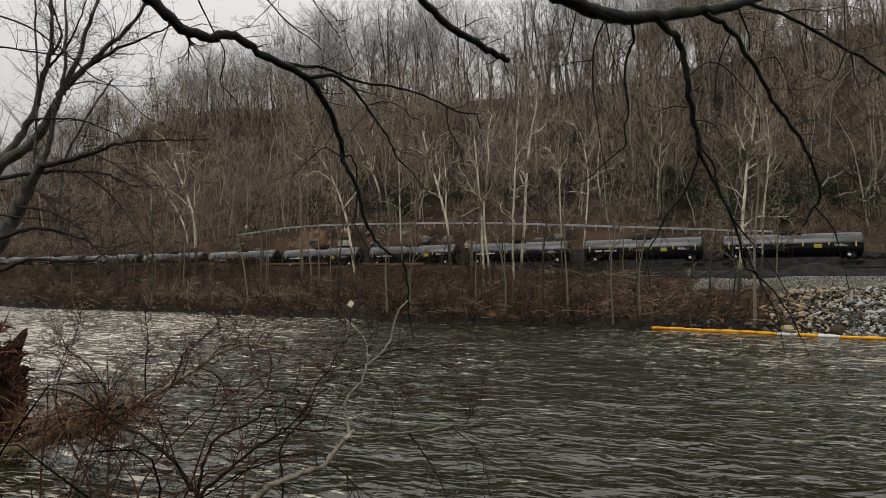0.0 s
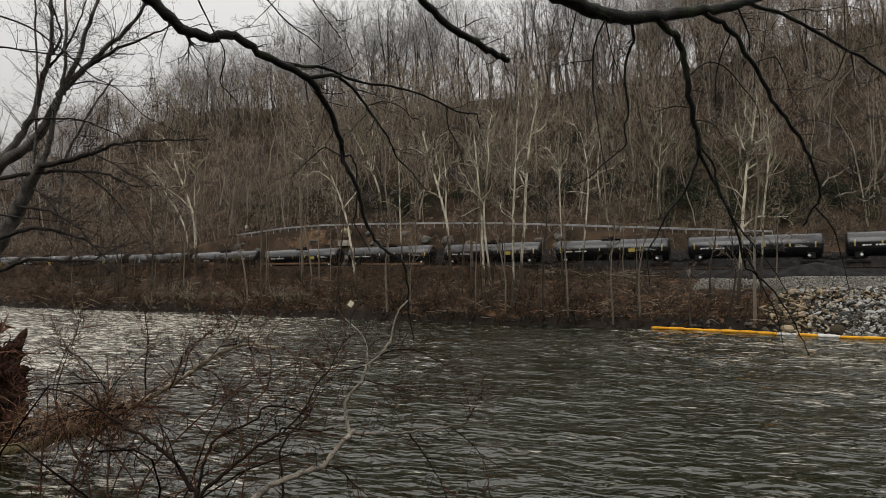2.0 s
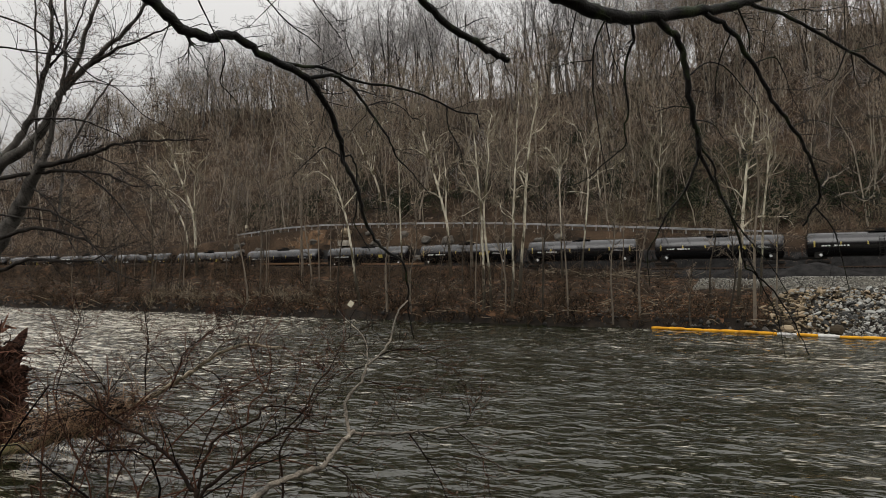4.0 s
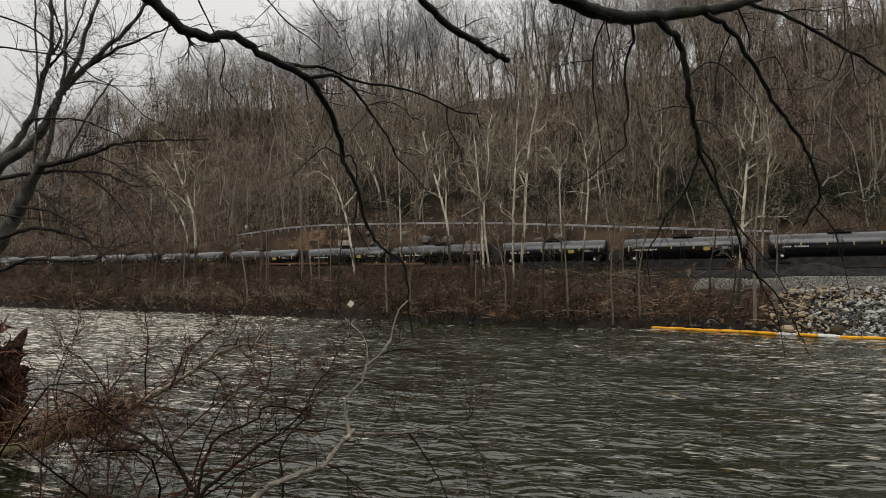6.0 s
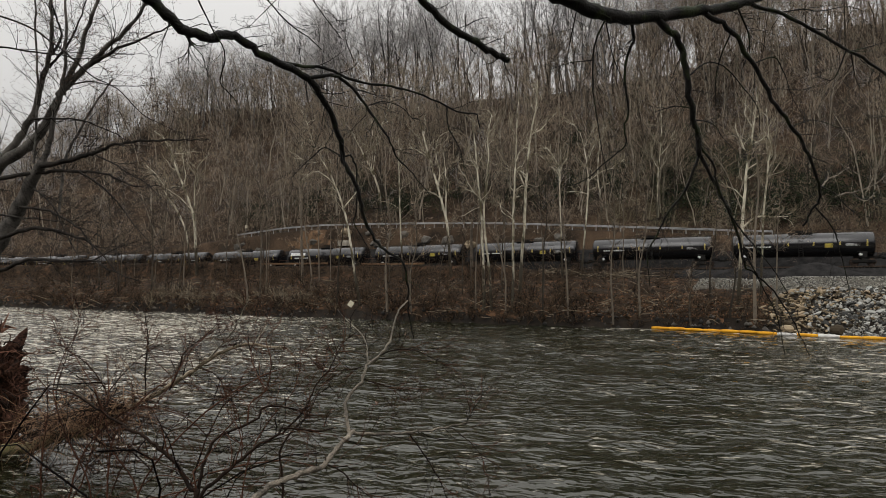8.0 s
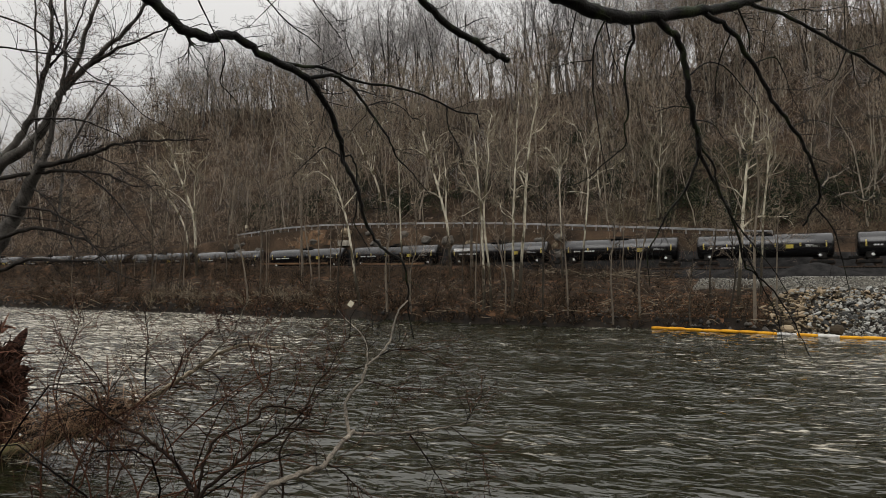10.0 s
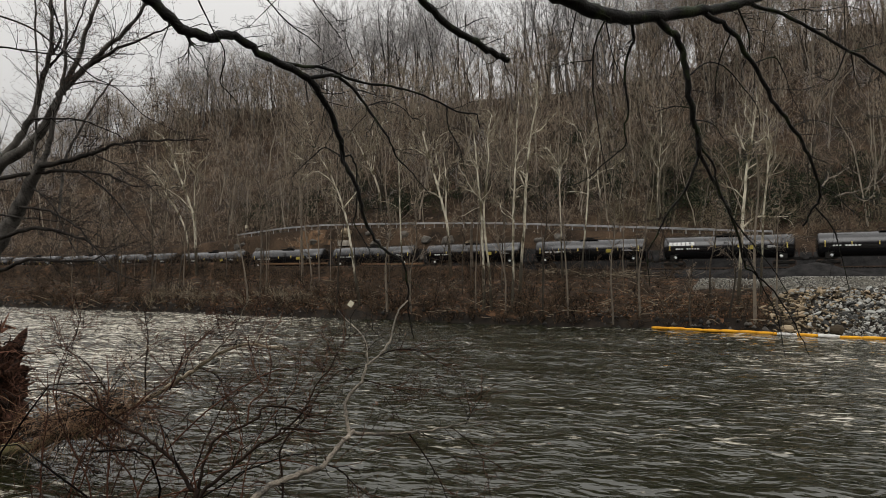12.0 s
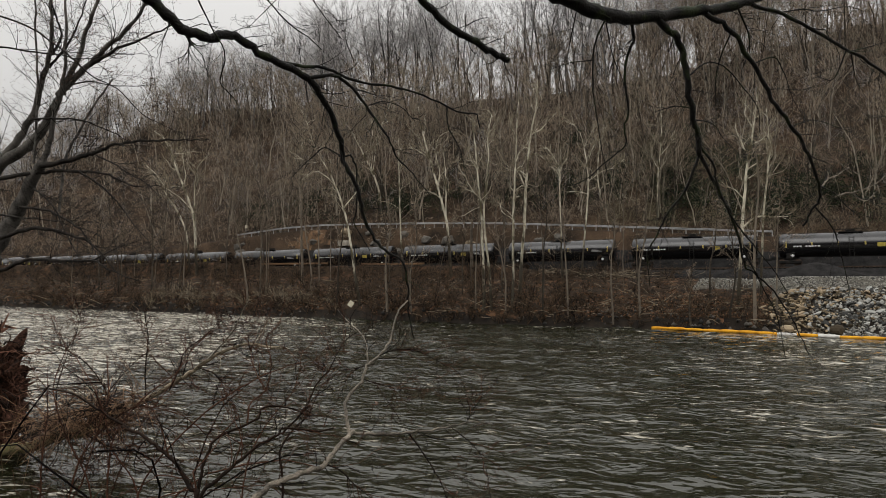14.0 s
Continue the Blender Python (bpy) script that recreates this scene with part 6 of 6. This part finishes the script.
    d = unit(rng.normal(size=(M, 3)) * np.array([1, 0.8, 1.0]))
    start = c + d * np.array([0.8, 0.6, 1.15])
    pts = [start]
    for _ in range(5):
        pts.append(pts[-1] + d * rng.uniform(0.06, 0.2, (M, 1)))
        d = unit(d + rng.normal(0, 0.45, (M, 3)) + np.array([0, 0, -0.3]))
    tagged(link_mesh("torn_root_growth", *tubes(np.stack(pts, 1), rng.uniform(0.006, 0.022, (M, 1)) * np.linspace(1, 0.25, 6), 5), material=ROOT, parent=root), kind="stuff")
    # scaled about the eye to fit the view; log and root plate in water
    root.scale = (1.4, 1.4, 1.4)
    root.location = Vector(EYE) * -0.4
    tagged(root, "fallen tree with upturned root plate in the shallow water", "fallen tree")


# ---- along the track ----
def build_guardrail():
    root = new("guardrail")
    tagged(root, "galvanised steel guardrail along the hillside road", "guardrail")
    stations = np.arange(-47, 52, 1.9)
    prof = [(0.0, 0.78), (-0.05, 0.74), (-0.05, 0.68), (0.0, 0.62), (-0.05, 0.56), (-0.05, 0.50), (0.0, 0.46)]
    for k in range(0, len(stations) - 1, 4):
        bm = bmesh.new()
        rows = []
        for s in np.linspace(stations[k], stations[min(k + 4, len(stations) - 1)], 5):
            line = []
            for back in (0.0, 0.02):
                for off, z in (prof if not back else reversed(prof)):
                    x, y = track_xy(s, 8.8 + off + back)
                    line.append(bm.verts.new((x, y, float(road_z(s)) + z)))
            rows.append(line)
        for a, b in zip(rows, rows[1:]):
            for j in range(len(a)):
                bm.faces.new((a[j], b[j], b[(j + 1) % len(a)], a[(j + 1) % len(a)]))
        part("beam", bm, GALVANISED, root, smooth=False)
    bm = bmesh.new()
    box(bm, -0.06, 0.06, -0.07, 0.07, -0.3, 0.76, 0.01)
    post = part("post", bm, GALVANISED, root)
    for k, s in enumerate(stations):
        ob = post if k == 0 else post.copy()
        if k:
            scene.collection.objects.link(ob)
        x, y = track_xy(s, 8.92)
        ob.location = (x, y, float(road_z(s)))


def build_road():
    s = np.arange(-130, 260, 3.0)
    rows = []
    for u in (9.3, 9.32, 15.4, 15.42):
        lift = 0.06 if u in (9.32, 15.4) else -0.3
        rows.append(np.stack([TRACK[0] + ALONG[0] * s + BEHIND[0] * u, TRACK[1] + ALONG[1] * s + BEHIND[1] * u, road_z(s) + lift], -1))
    V = np.stack(rows, 1)
    n = len(s)
    i = np.arange(n - 1)[:, None] * 4 + np.arange(3)[None]
    q = np.stack([i, i + 4, i + 5, i + 1], -1).reshape(-1, 4)
    tagged(link_mesh("road", V, q, material=ASPHALT, smooth=False), "wet grey asphalt road cut into the hillside", "road", kind="structure")


def build_beams():
    for s0, s1 in ((-0.7, 10.3), (16.8, 30.8)):
        bm = bmesh.new()
        box(bm, -(s1 - s0) / 2, (s1 - s0) / 2, -0.15, 0.15, -0.14, 0.14, 0.02)
        ob = part("timber_beam", bm, BEAM)
        x, y = track_xy((s0 + s1) / 2, -7.7)
        ob.matrix_world = pose(x, y, float(max(ground_z(*track_xy(s0, -7.0)), ground_z(*track_xy(s1, -7.0)))) + 0.3, 0, 0, math.degrees(math.atan2(-ALONG[1], -ALONG[0])))
        tagged(ob, "long tan timber beam lying along the bank edge", "beam", "beams along the bank edge")


def build_stones():
    rng = np.random.default_rng(53)
    meshes = []
    for k in range(9):
        bm = bmesh.new()
        bmesh.ops.create_icosphere(bm, subdivisions=1, radius=1.0)
        off = Vector((k * 3.7, k * 1.9, 0))
        flat = rng.uniform(0.5, 0.8)
        cuts = [Vector(unit(rng.normal(size=3))) for _ in range(7)]
        for v in bm.verts:
            p = v.co.normalized()
            for c in cuts:
                d = p.dot(c)
                if d > 0.5:
                    p = p - c * (d - 0.5)
            p = p * (1 + 0.16 * noise.noise(p * 1.5 + off))
            v.co = Vector((p.x, p.y * 0.8, p.z * flat))
        me = bpy.data.meshes.new("stone")
        bm.to_mesh(me)
        bm.free()
        me.materials.append(STONE if k % 3 else STONE_TAN)
        meshes.append(me)
    root = new("riprap")
    tagged(root, "bank of dumped grey and tan riprap stones", "riprap", kind="structure")
    count = 0
    rest, tan_rest = [], []
    while count < 2700:
        x, y = rng.uniform(24.5, 43), rng.uniform(46, 68)
        r = far_shore(x, y)
        s = (x - TRACK[0]) * ALONG[0] + (y - TRACK[1]) * ALONG[1]
        if not (-0.8 < r < 6.6) or riprap(s + rng.normal(0, 1.0)) < 0.5 or abs(x) > 0.7 * y + 1:
            continue
        k = rng.uniform(0.24, 0.46) if count < 300 else rng.uniform(0.12, 0.27)
        m = pose(x, y, max(float(ground_z(x, y)), -0.1) + 0.35 * k, *rng.uniform(-35, 35, 2), rng.uniform(0, 360)) @ Matrix.Diagonal((k * rng.uniform(0.9, 1.4), k, k, 1))
        tan = s > -50.5 + rng.normal(0, 1.6) or (r > 4.3 and rng.uniform() < 0.4) or rng.uniform() < 0.08
        me = meshes[3 * rng.integers(3) if tan else (1, 2, 4, 5, 7, 8)[rng.integers(6)]]
        if count < 300:
            ob = new("stone", me)
            ob.parent = root
            ob.matrix_world = m
        else:
            co = np.empty(len(me.vertices) * 3, np.float32)
            me.vertices.foreach_get("co", co)
            v = np.c_[co.reshape(-1, 3), np.ones(len(me.vertices))] @ np.array(m).T[:, :3]
            tri = np.empty(len(me.polygons) * 3, np.int32)
            me.polygons.foreach_get("vertices", tri)
            (tan_rest if tan else rest).append((v, np.zeros((0, 4), int), tri.reshape(-1, 3)))
        count += 1
    tagged(link_mesh("small_rubble", *join(rest), material=RUBBLE, parent=root, smooth=False, label="small grey broken stones between the large ones"), kind="stuff")
    tagged(link_mesh("small_rubble", *join(tan_rest), material=RUBBLE_TAN, parent=root, smooth=False, label="small tan broken stones between the large ones"), kind="stuff")


def build_gravel_piles():
    rng = np.random.default_rng(59)
    for s, u, w, h in ((-51.5, -5.4, 6.0, 1.75), (-44.0, -5.4, 5.0, 1.35), (-37.5, -5.4, 4.5, 1.0)):
        n, m = 24, 14
        V, Q = [], []
        for i in range(n):
            a = 2 * math.pi * i / n
            for j in range(m):
                f = j / (m - 1)
                x, y = track_xy(s + math.cos(a) * w * f, u + math.sin(a) * 2.3 * f)
                z = 4.85 + h * max(0, 1 - f ** 1.3) ** 1.1 + 0.06 * math.sin(x * 5 + y * 7) * (1 - f) - 0.25 * (f > 0.98)
                V.append((x, y, z))
                if j < m - 1:
                    i2 = (i + 1) % n
                    Q.append((i * m + j, i * m + j + 1, i2 * m + j + 1, i2 * m + j))
        tagged(link_mesh("ballast_heap", V, Q, material=BALLAST), "heap of dark wet ballast beside the track", "gravel heap", "heaps of ballast")


def build_boom():
    """A floating containment boom of sausage-shaped sections."""
    root = new("containment_boom")
    tagged(root, "yellow-orange floating containment boom along the shore", "containment boom")
    line = curve(((19.9, 63.8, 0.12), (24.0, 61.0, 0.12), (27.6, 58.4, 0.12), (28.9, 57.3, 0.12), (31.5, 55.2, 0.12), (38.5, 51.3, 0.12)), 200)
    step = np.concatenate([[0], np.cumsum(np.linalg.norm(np.diff(line, axis=0), axis=1))])
    length, x = step[-1], 0.0
    k = 0
    while x < length - 0.5:
        ln = 1.55
        t = np.linspace(x, min(x + ln, length), 9)
        P = np.stack([np.interp(t, step, line[:, c]) for c in range(3)], -1)
        P[:, 2] += 0.02 * math.sin(k * 1.7)
        R = 0.15 * np.array([0.72, 0.9, 0.97, 1, 1, 1, 0.97, 0.9, 0.72]) * (1 + 0.06 * math.sin(k * 2.3))
        white = 10.6 < x < 12.2 or 13.6 < x < 15.0
        link_mesh("float_section", *tubes(P[None], R[None], 10), material=BOOM_WHITE if white else BOOM, parent=root, label="white worn fabric section" if white else "")
        x += ln
        k += 1


def build_litter():
    bm = bmesh.new()
    box(bm, -0.3, 0.3, -0.04, 0.04, -0.36, 0.36, 0.02)
    ob = part("discarded_panel", bm, WHITE_PANEL)
    ob.matrix_world = Matrix.Translation((PANEL_AT[0], PANEL_AT[1], float(ground_z(*PANEL_AT)) + 0.38)) @ pose(0, 0, 0, -18, 32, 8)
    tagged(ob, "small tilted cream panel washed up on the bank", "panel")


def build_cutting():
    """Boulders in the road cutting, a concrete block and a road sign."""
    rng = np.random.default_rng(71)
    for k in range(34):
        s, u = rng.uniform(-20, 52), rng.uniform(4.6, 8.3)
        x, y = track_xy(s, u)
        bm = bmesh.new()
        bmesh.ops.create_icosphere(bm, subdivisions=2, radius=rng.uniform(0.45, 1.25))
        off = Vector((k * 2.3, 0, k))
        for v in bm.verts:
            v.co *= 1 + 0.45 * noise.noise(v.co * 1.1 + off) + 0.3 * noise.noise(v.co * 2.9 + off)
            v.co.z *= 0.75
        ob = part("boulder", bm, STONE_TAN if k % 9 == 0 else SHORE_STONE)
        ob.matrix_world = pose(x, y, float(ground_z(x, y)), 0, 0, rng.uniform(0, 360))
        tagged(ob, "tan boulder in the road cutting" if k % 9 == 0 else "dark weathered boulder in the road cutting", "boulder", "boulders in the cutting")
    for bx, by, k in ((30.4, 59.2, 0.5), (30.7, 59.6, 0.36), (33.6, 57.0, 0.55)):
        bm = bmesh.new()
        bmesh.ops.create_icosphere(bm, subdivisions=2, radius=k)
        for v in bm.verts:
            v.co *= 1 + 0.35 * noise.noise(v.co * 1.7 + Vector((bx, 0, k)))
            v.co.z *= 0.8
        ob = part("boulder", bm, STONE_TAN)
        ob.matrix_world = pose(bx, by, max(float(ground_z(bx, by)), 0.0) + 0.3 * k, 0, 0, bx * 40)
        tagged(ob, "tan rounded boulder at the water's edge", "boulder", "boulders at the shore")
    x, y = track_xy(23.5, 6.2)
    ob = part("concrete_block", box(bmesh.new(), -1.0, 1.0, -0.5, 0.5, -0.6, 0.4, 0.05), CONCRETE)
    ob.matrix_world = pose(x, y, 10.9, 0, 0, -27)
    tagged(ob, "weathered pale concrete block in the cutting", "concrete block")
    x, y = track_xy(50.7, 10.2)
    root = new("road_sign")
    root.location = (x, y, float(road_z(50.7)))
    part("post", box(bmesh.new(), -0.04, 0.04, -0.03, 0.03, -0.2, 2.6, 0.01), GALVANISED, root)
    part("panel", box(bmesh.new(), -0.25, 0.25, -0.06, -0.03, 2.0, 2.6, 0.01), WHITE_PANEL, root, "plain pale sign plate")
    tagged(root, "small pale road sign on a steel post", "road sign")



# ---- the train ----
PITCH = 18.1
SPEED = 15.982


def tank_car_parts(root, rng, lettering, placard):
    """A black tank car along its own x axis, its rails at z = 0; the river side is -y."""
    rad, mid, half = 1.53, 2.65, 8.0
    bm = bmesh.new()
    prof = [(-half - 0.0, 0.05)] + [(-half + 0.42 * (1 - math.cos(a)), rad * math.sin(a)) for a in np.linspace(0.15, math.pi / 2, 7)]
    prof = prof + [(-3.6, rad), (0.0, rad), (3.6, rad)] + [(-x, r) for x, r in reversed(prof)]
    sides = 28
    rings = [[bm.verts.new((x, r * math.cos(2 * math.pi * j / sides), mid + r * math.sin(2 * math.pi * j / sides))) for j in range(sides)] for x, r in prof]
    for a, b in zip(rings, rings[1:]):
        for j in range(sides):
            bm.faces.new((a[j], b[j], b[(j + 1) % sides], a[(j + 1) % sides]))
    bm.faces.new(rings[0]), bm.faces.new(list(reversed(rings[-1])))
    bmesh.ops.recalc_face_normals(bm, faces=bm.faces)
    part("tank", bm, TANK_BLACK, root, "glossy black cylindrical tank", smooth=True)
    for end in (-1, 1):
        part("stub_sill", box(bmesh.new(), end * 5.6, end * 8.75, -0.35, 0.35, 0.85, 1.2, 0.02), STEEL_BLACK, root)
        part("end_sill", box(bmesh.new(), end * 8.2, end * 8.4, -1.35, 1.35, 0.95, 1.25, 0.02), STEEL_BLACK, root)
        part("saddle", box(bmesh.new(), end * 6.2, end * 7.0, -1.2, 1.2, 0.95, 1.9, 0.05), STEEL_BLACK, root)
    bm = bmesh.new()
    cyl(bm, (0, 0, mid + rad - 0.05), (0, 0, mid + rad + 0.26), 0.55, sides=16)
    box(bm, -1.3, 1.3, -0.75, 0.75, mid + rad - 0.06, mid + rad + 0.02)
    part("manway_housing", bm, STEEL_BLACK, root)
    for y in (-1, 1):
        bm = bmesh.new()
        for x in (-1.3, 0, 1.3):
            box(bm, x - 0.02, x + 0.02, y * 0.75, y * 0.79, mid + rad - 0.1, mid + rad + 0.34)
        box(bm, -1.3, 1.3, y * 0.75, y * 0.79, mid + rad + 0.3, mid + rad + 0.34)
        part("safety_rail", bm, STEEL_BLACK, root)
        bm = bmesh.new()
        for x in (-0.25, 0.25):
            box(bm, x - 0.025, x + 0.025, y * 1.62, y * 1.57, 1.0, mid + 0.9)
        for k in range(9):
            box(bm, -0.25, 0.25, y * 1.61, y * 1.58, 1.1 + k * 0.28, 1.13 + k * 0.28)
        part("ladder", bm, STEEL_BLACK, root)
    for end in (-1, 1):
        bm = bmesh.new()
        for x in (-0.9, 0.9):
            box(bm, end * 6.6 + x - 0.1, end * 6.6 + x + 0.1, -1.05, 1.05, 0.42, 0.52)
        for y in (-1, 1):
            box(bm, end * 6.6 - 1.25, end * 6.6 + 1.25, y * 0.9, y * 1.05, 0.35, 0.72, 0.05)
        box(bm, end * 6.6 - 0.2, end * 6.6 + 0.2, -1.1, 1.1, 0.6, 0.9)
        truck = part("truck", bm, STEEL_BLACK, root)
        for x in (-0.9, 0.9):
            for y in (-0.75, 0.75):
                bm = bmesh.new()
                cyl(bm, (end * 6.6 + x, y - 0.07, 0.46), (end * 6.6 + x, y + 0.07, 0.46), 0.46, sides=20)
                part("wheel", bm, RAIL_STEEL, truck)
        bm = bmesh.new()
        box(bm, end * 8.6, end * 9.05, -0.14, 0.14, 0.75, 1.0, 0.03)
        part("coupler", bm, STEEL_BLACK, root)
        pad = box(bmesh.new(), end * 6.3 - 0.16, end * 6.3 + 0.16, -1.36, -1.24, 1.22, 1.5, 0.03)
        bmesh.ops.rotate(pad, cent=(end * 6.3, -1.3, 1.36), matrix=Matrix.Rotation(radians(45), 3, "Y"), verts=pad.verts)
        part("jacking_pad", pad, WHITE_PAINT, root, "small white diamond-shaped jacking pad")
        bm = bmesh.new()
        for y in (-1.25, 1.25):
            cyl(bm, (end * 8.3, y, 1.2), (end * 8.3, y, 2.2), 0.025, sides=6)
        cyl(bm, (end * 8.3, -1.25, 2.2), (end * 8.3, 1.25, 2.2), 0.025, sides=6)
        part("end_rail", bm, RUST, root)

    def on_side(name, x0, x1, a0, a1, material, label, out=0.012):
        """A thin plate on the river side of the shell, between two angles below or above the middle."""
        bm = bmesh.new()
        rows = []
        for a in np.linspace(radians(a0), radians(a1), 4):
            for rr in (rad - 0.01, rad + out):
                rows.append([bm.verts.new((x, -rr * math.cos(a), mid + rr * math.sin(a))) for x in (x0, x1)])
        for k in range(0, len(rows) - 2, 2):
            i0, o0, i1, o1 = rows[k], rows[k + 1], rows[k + 2], rows[k + 3]
            bm.faces.new((o0[0], o0[1], o1[1], o1[0]))
            bm.faces.new((i0[0], o0[0], o1[0], i1[0]))
            bm.faces.new((i0[1], i1[1], o1[1], o0[1]))
        bm.faces.new((rows[0][0], rows[0][1], rows[1][1], rows[1][0]))
        bm.faces.new((rows[-2][0], rows[-1][0], rows[-1][1], rows[-2][1]))
        return part(name, bm, material, root, label)

    for x in (-7.0, -4.2, -1.4, 1.4, 4.2, 7.0):
        tall = 12 if abs(x) > 6 else 5
        on_side("reflective_stripe", x - 0.045, x + 0.045, -tall, tall + 6, REFLECTOR, "narrow yellow and white reflective stripe")
    if placard:
        on_side("placard", 2.6, 3.42, -15, 3, YELLOW_PAINT, "rectangular yellow notice plate")
    x = 6.2
    for k in range(9):
        wdt = rng.uniform(0.16, 0.26)
        if k != 3:
            on_side("lettering_bar", -x + k * 0.33, -x + k * 0.33 + wdt, -10, -3, WHITE_PAINT, "white unreadable stencilled mark")
    on_side("data_panel", 4.7, 6.3, -10, 3, STEEL_BLACK, "dull grey panel of small print")
    for k in range(3):
        on_side("small_print_bar", 4.8, 6.2 - 0.3 * k, -8 + 4 * k, -6.8 + 4 * k, WHITE_PAINT, "white row of unreadable small print")
    if lettering:
        for k in range(6):
            on_side("logo_block", -7.1 + k * 0.54, -6.63 + k * 0.54, 10, 28, WHITE_PAINT, "large white block of the owner's mark")


CARS = []


def build_train():
    rng = np.random.default_rng(21)
    plain = []
    for v, (lettering, placard) in enumerate(((False, True), (False, False), (True, True))):
        root = new("tank_car")
        tank_car_parts(root, rng, lettering, placard)
        tagged(root, "black railway tank car with large white block lettering" if lettering else
               ("black railway tank car with a yellow notice plate" if placard else "plain black railway tank car with white stencil marks"),
               "tank car", "tank cars of the moving train")
        plain.append(root)
    used = set()
    for k in range(-2, 28):
        v = 2 if k == 10 else (1 if k % 3 == 1 else 0)
        car = plain[v] if v not in used else copy_thing(plain[v], Matrix.Identity(4))
        used.add(v)
        CARS.append((k, car))


def build_rails():
    for y in (-0.75, 0.75):
        bm = bmesh.new()
        for x0 in np.arange(-130, 300, 20.0):
            for half, low, high in ((0.035, -0.16, 0.0), (0.07, -0.18, -0.15)):
                ends = [[bm.verts.new((*track_xy(st, -y + side * half), float(rail_z(st)) + h)) for side, h in ((-1, low), (1, low), (1, high), (-1, high))] for st in (x0, x0 + 20)]
                for j in range(4):
                    bm.faces.new((ends[0][j], ends[0][(j + 1) % 4], ends[1][(j + 1) % 4], ends[1][j]))
                bm.faces.new(ends[0][::-1]), bm.faces.new(ends[1])
        tagged(part("rail", bm, RAIL_STEEL), "rusty steel rail on dark ballast", "rail", "rails of the track", kind="structure")
    bm = bmesh.new()
    for st in np.arange(-110, 200, 0.55):
        made = box(bmesh.new(), -0.115, 0.115, -1.3, 1.3, -0.42, -0.18)
        made.transform(track_pose(st))
        me = bpy.data.meshes.new("sleeper_shape")
        made.to_mesh(me)
        made.free()
        bm.from_mesh(me)
        bpy.data.meshes.remove(me)
    tagged(part("sleepers", bm, SLEEPER), "dark timber sleepers set in ballast", "sleepers", kind="stuff")


def track_pose(s):
    """On the line at s metres up the line from its middle, x pointing the way the train runs, the river on the right."""
    x, y = track_xy(s, 0)
    rise = math.degrees(math.atan((rail_z(s + 7) - rail_z(s - 7)) / 14))
    return pose(x, y, float(rail_z(s)), 0, rise, math.degrees(math.atan2(-ALONG[1], -ALONG[0])))


# where the gap between two cars stands at t = 0.9 s
GAP_S = -54.37


def motions():
    for k, car in CARS:
        s0 = GAP_S + PITCH * (k + 0.5)
        walk(car, [(t, track_pose(s0 - SPEED * (t - 0.9))) for t in np.arange(0, 14.01, 1.0)])
    river = bpy.data.objects["water"]
    turn = math.degrees(math.atan2(-0.28, 0.96))
    walk(river, [(t, pose(-5 - 0.96 * 1.38 * (t - 7), 41 + 0.28 * 1.38 * (t - 7), 0, 0, 0, turn)) for t in np.arange(0, 14.01, 1.0)])


build_ground()
build_water()
build_woods()
build_brush()
build_debris()
build_evergreens()
build_riverside_trees()
build_road()
build_guardrail()
build_beams()
build_gravel_piles()
build_train()
build_rails()
build_boom()
build_litter()
build_cutting()
build_fallen_tree()
build_left_tree()
build_near_brush()
build_overhang()
build_stones()

motions()
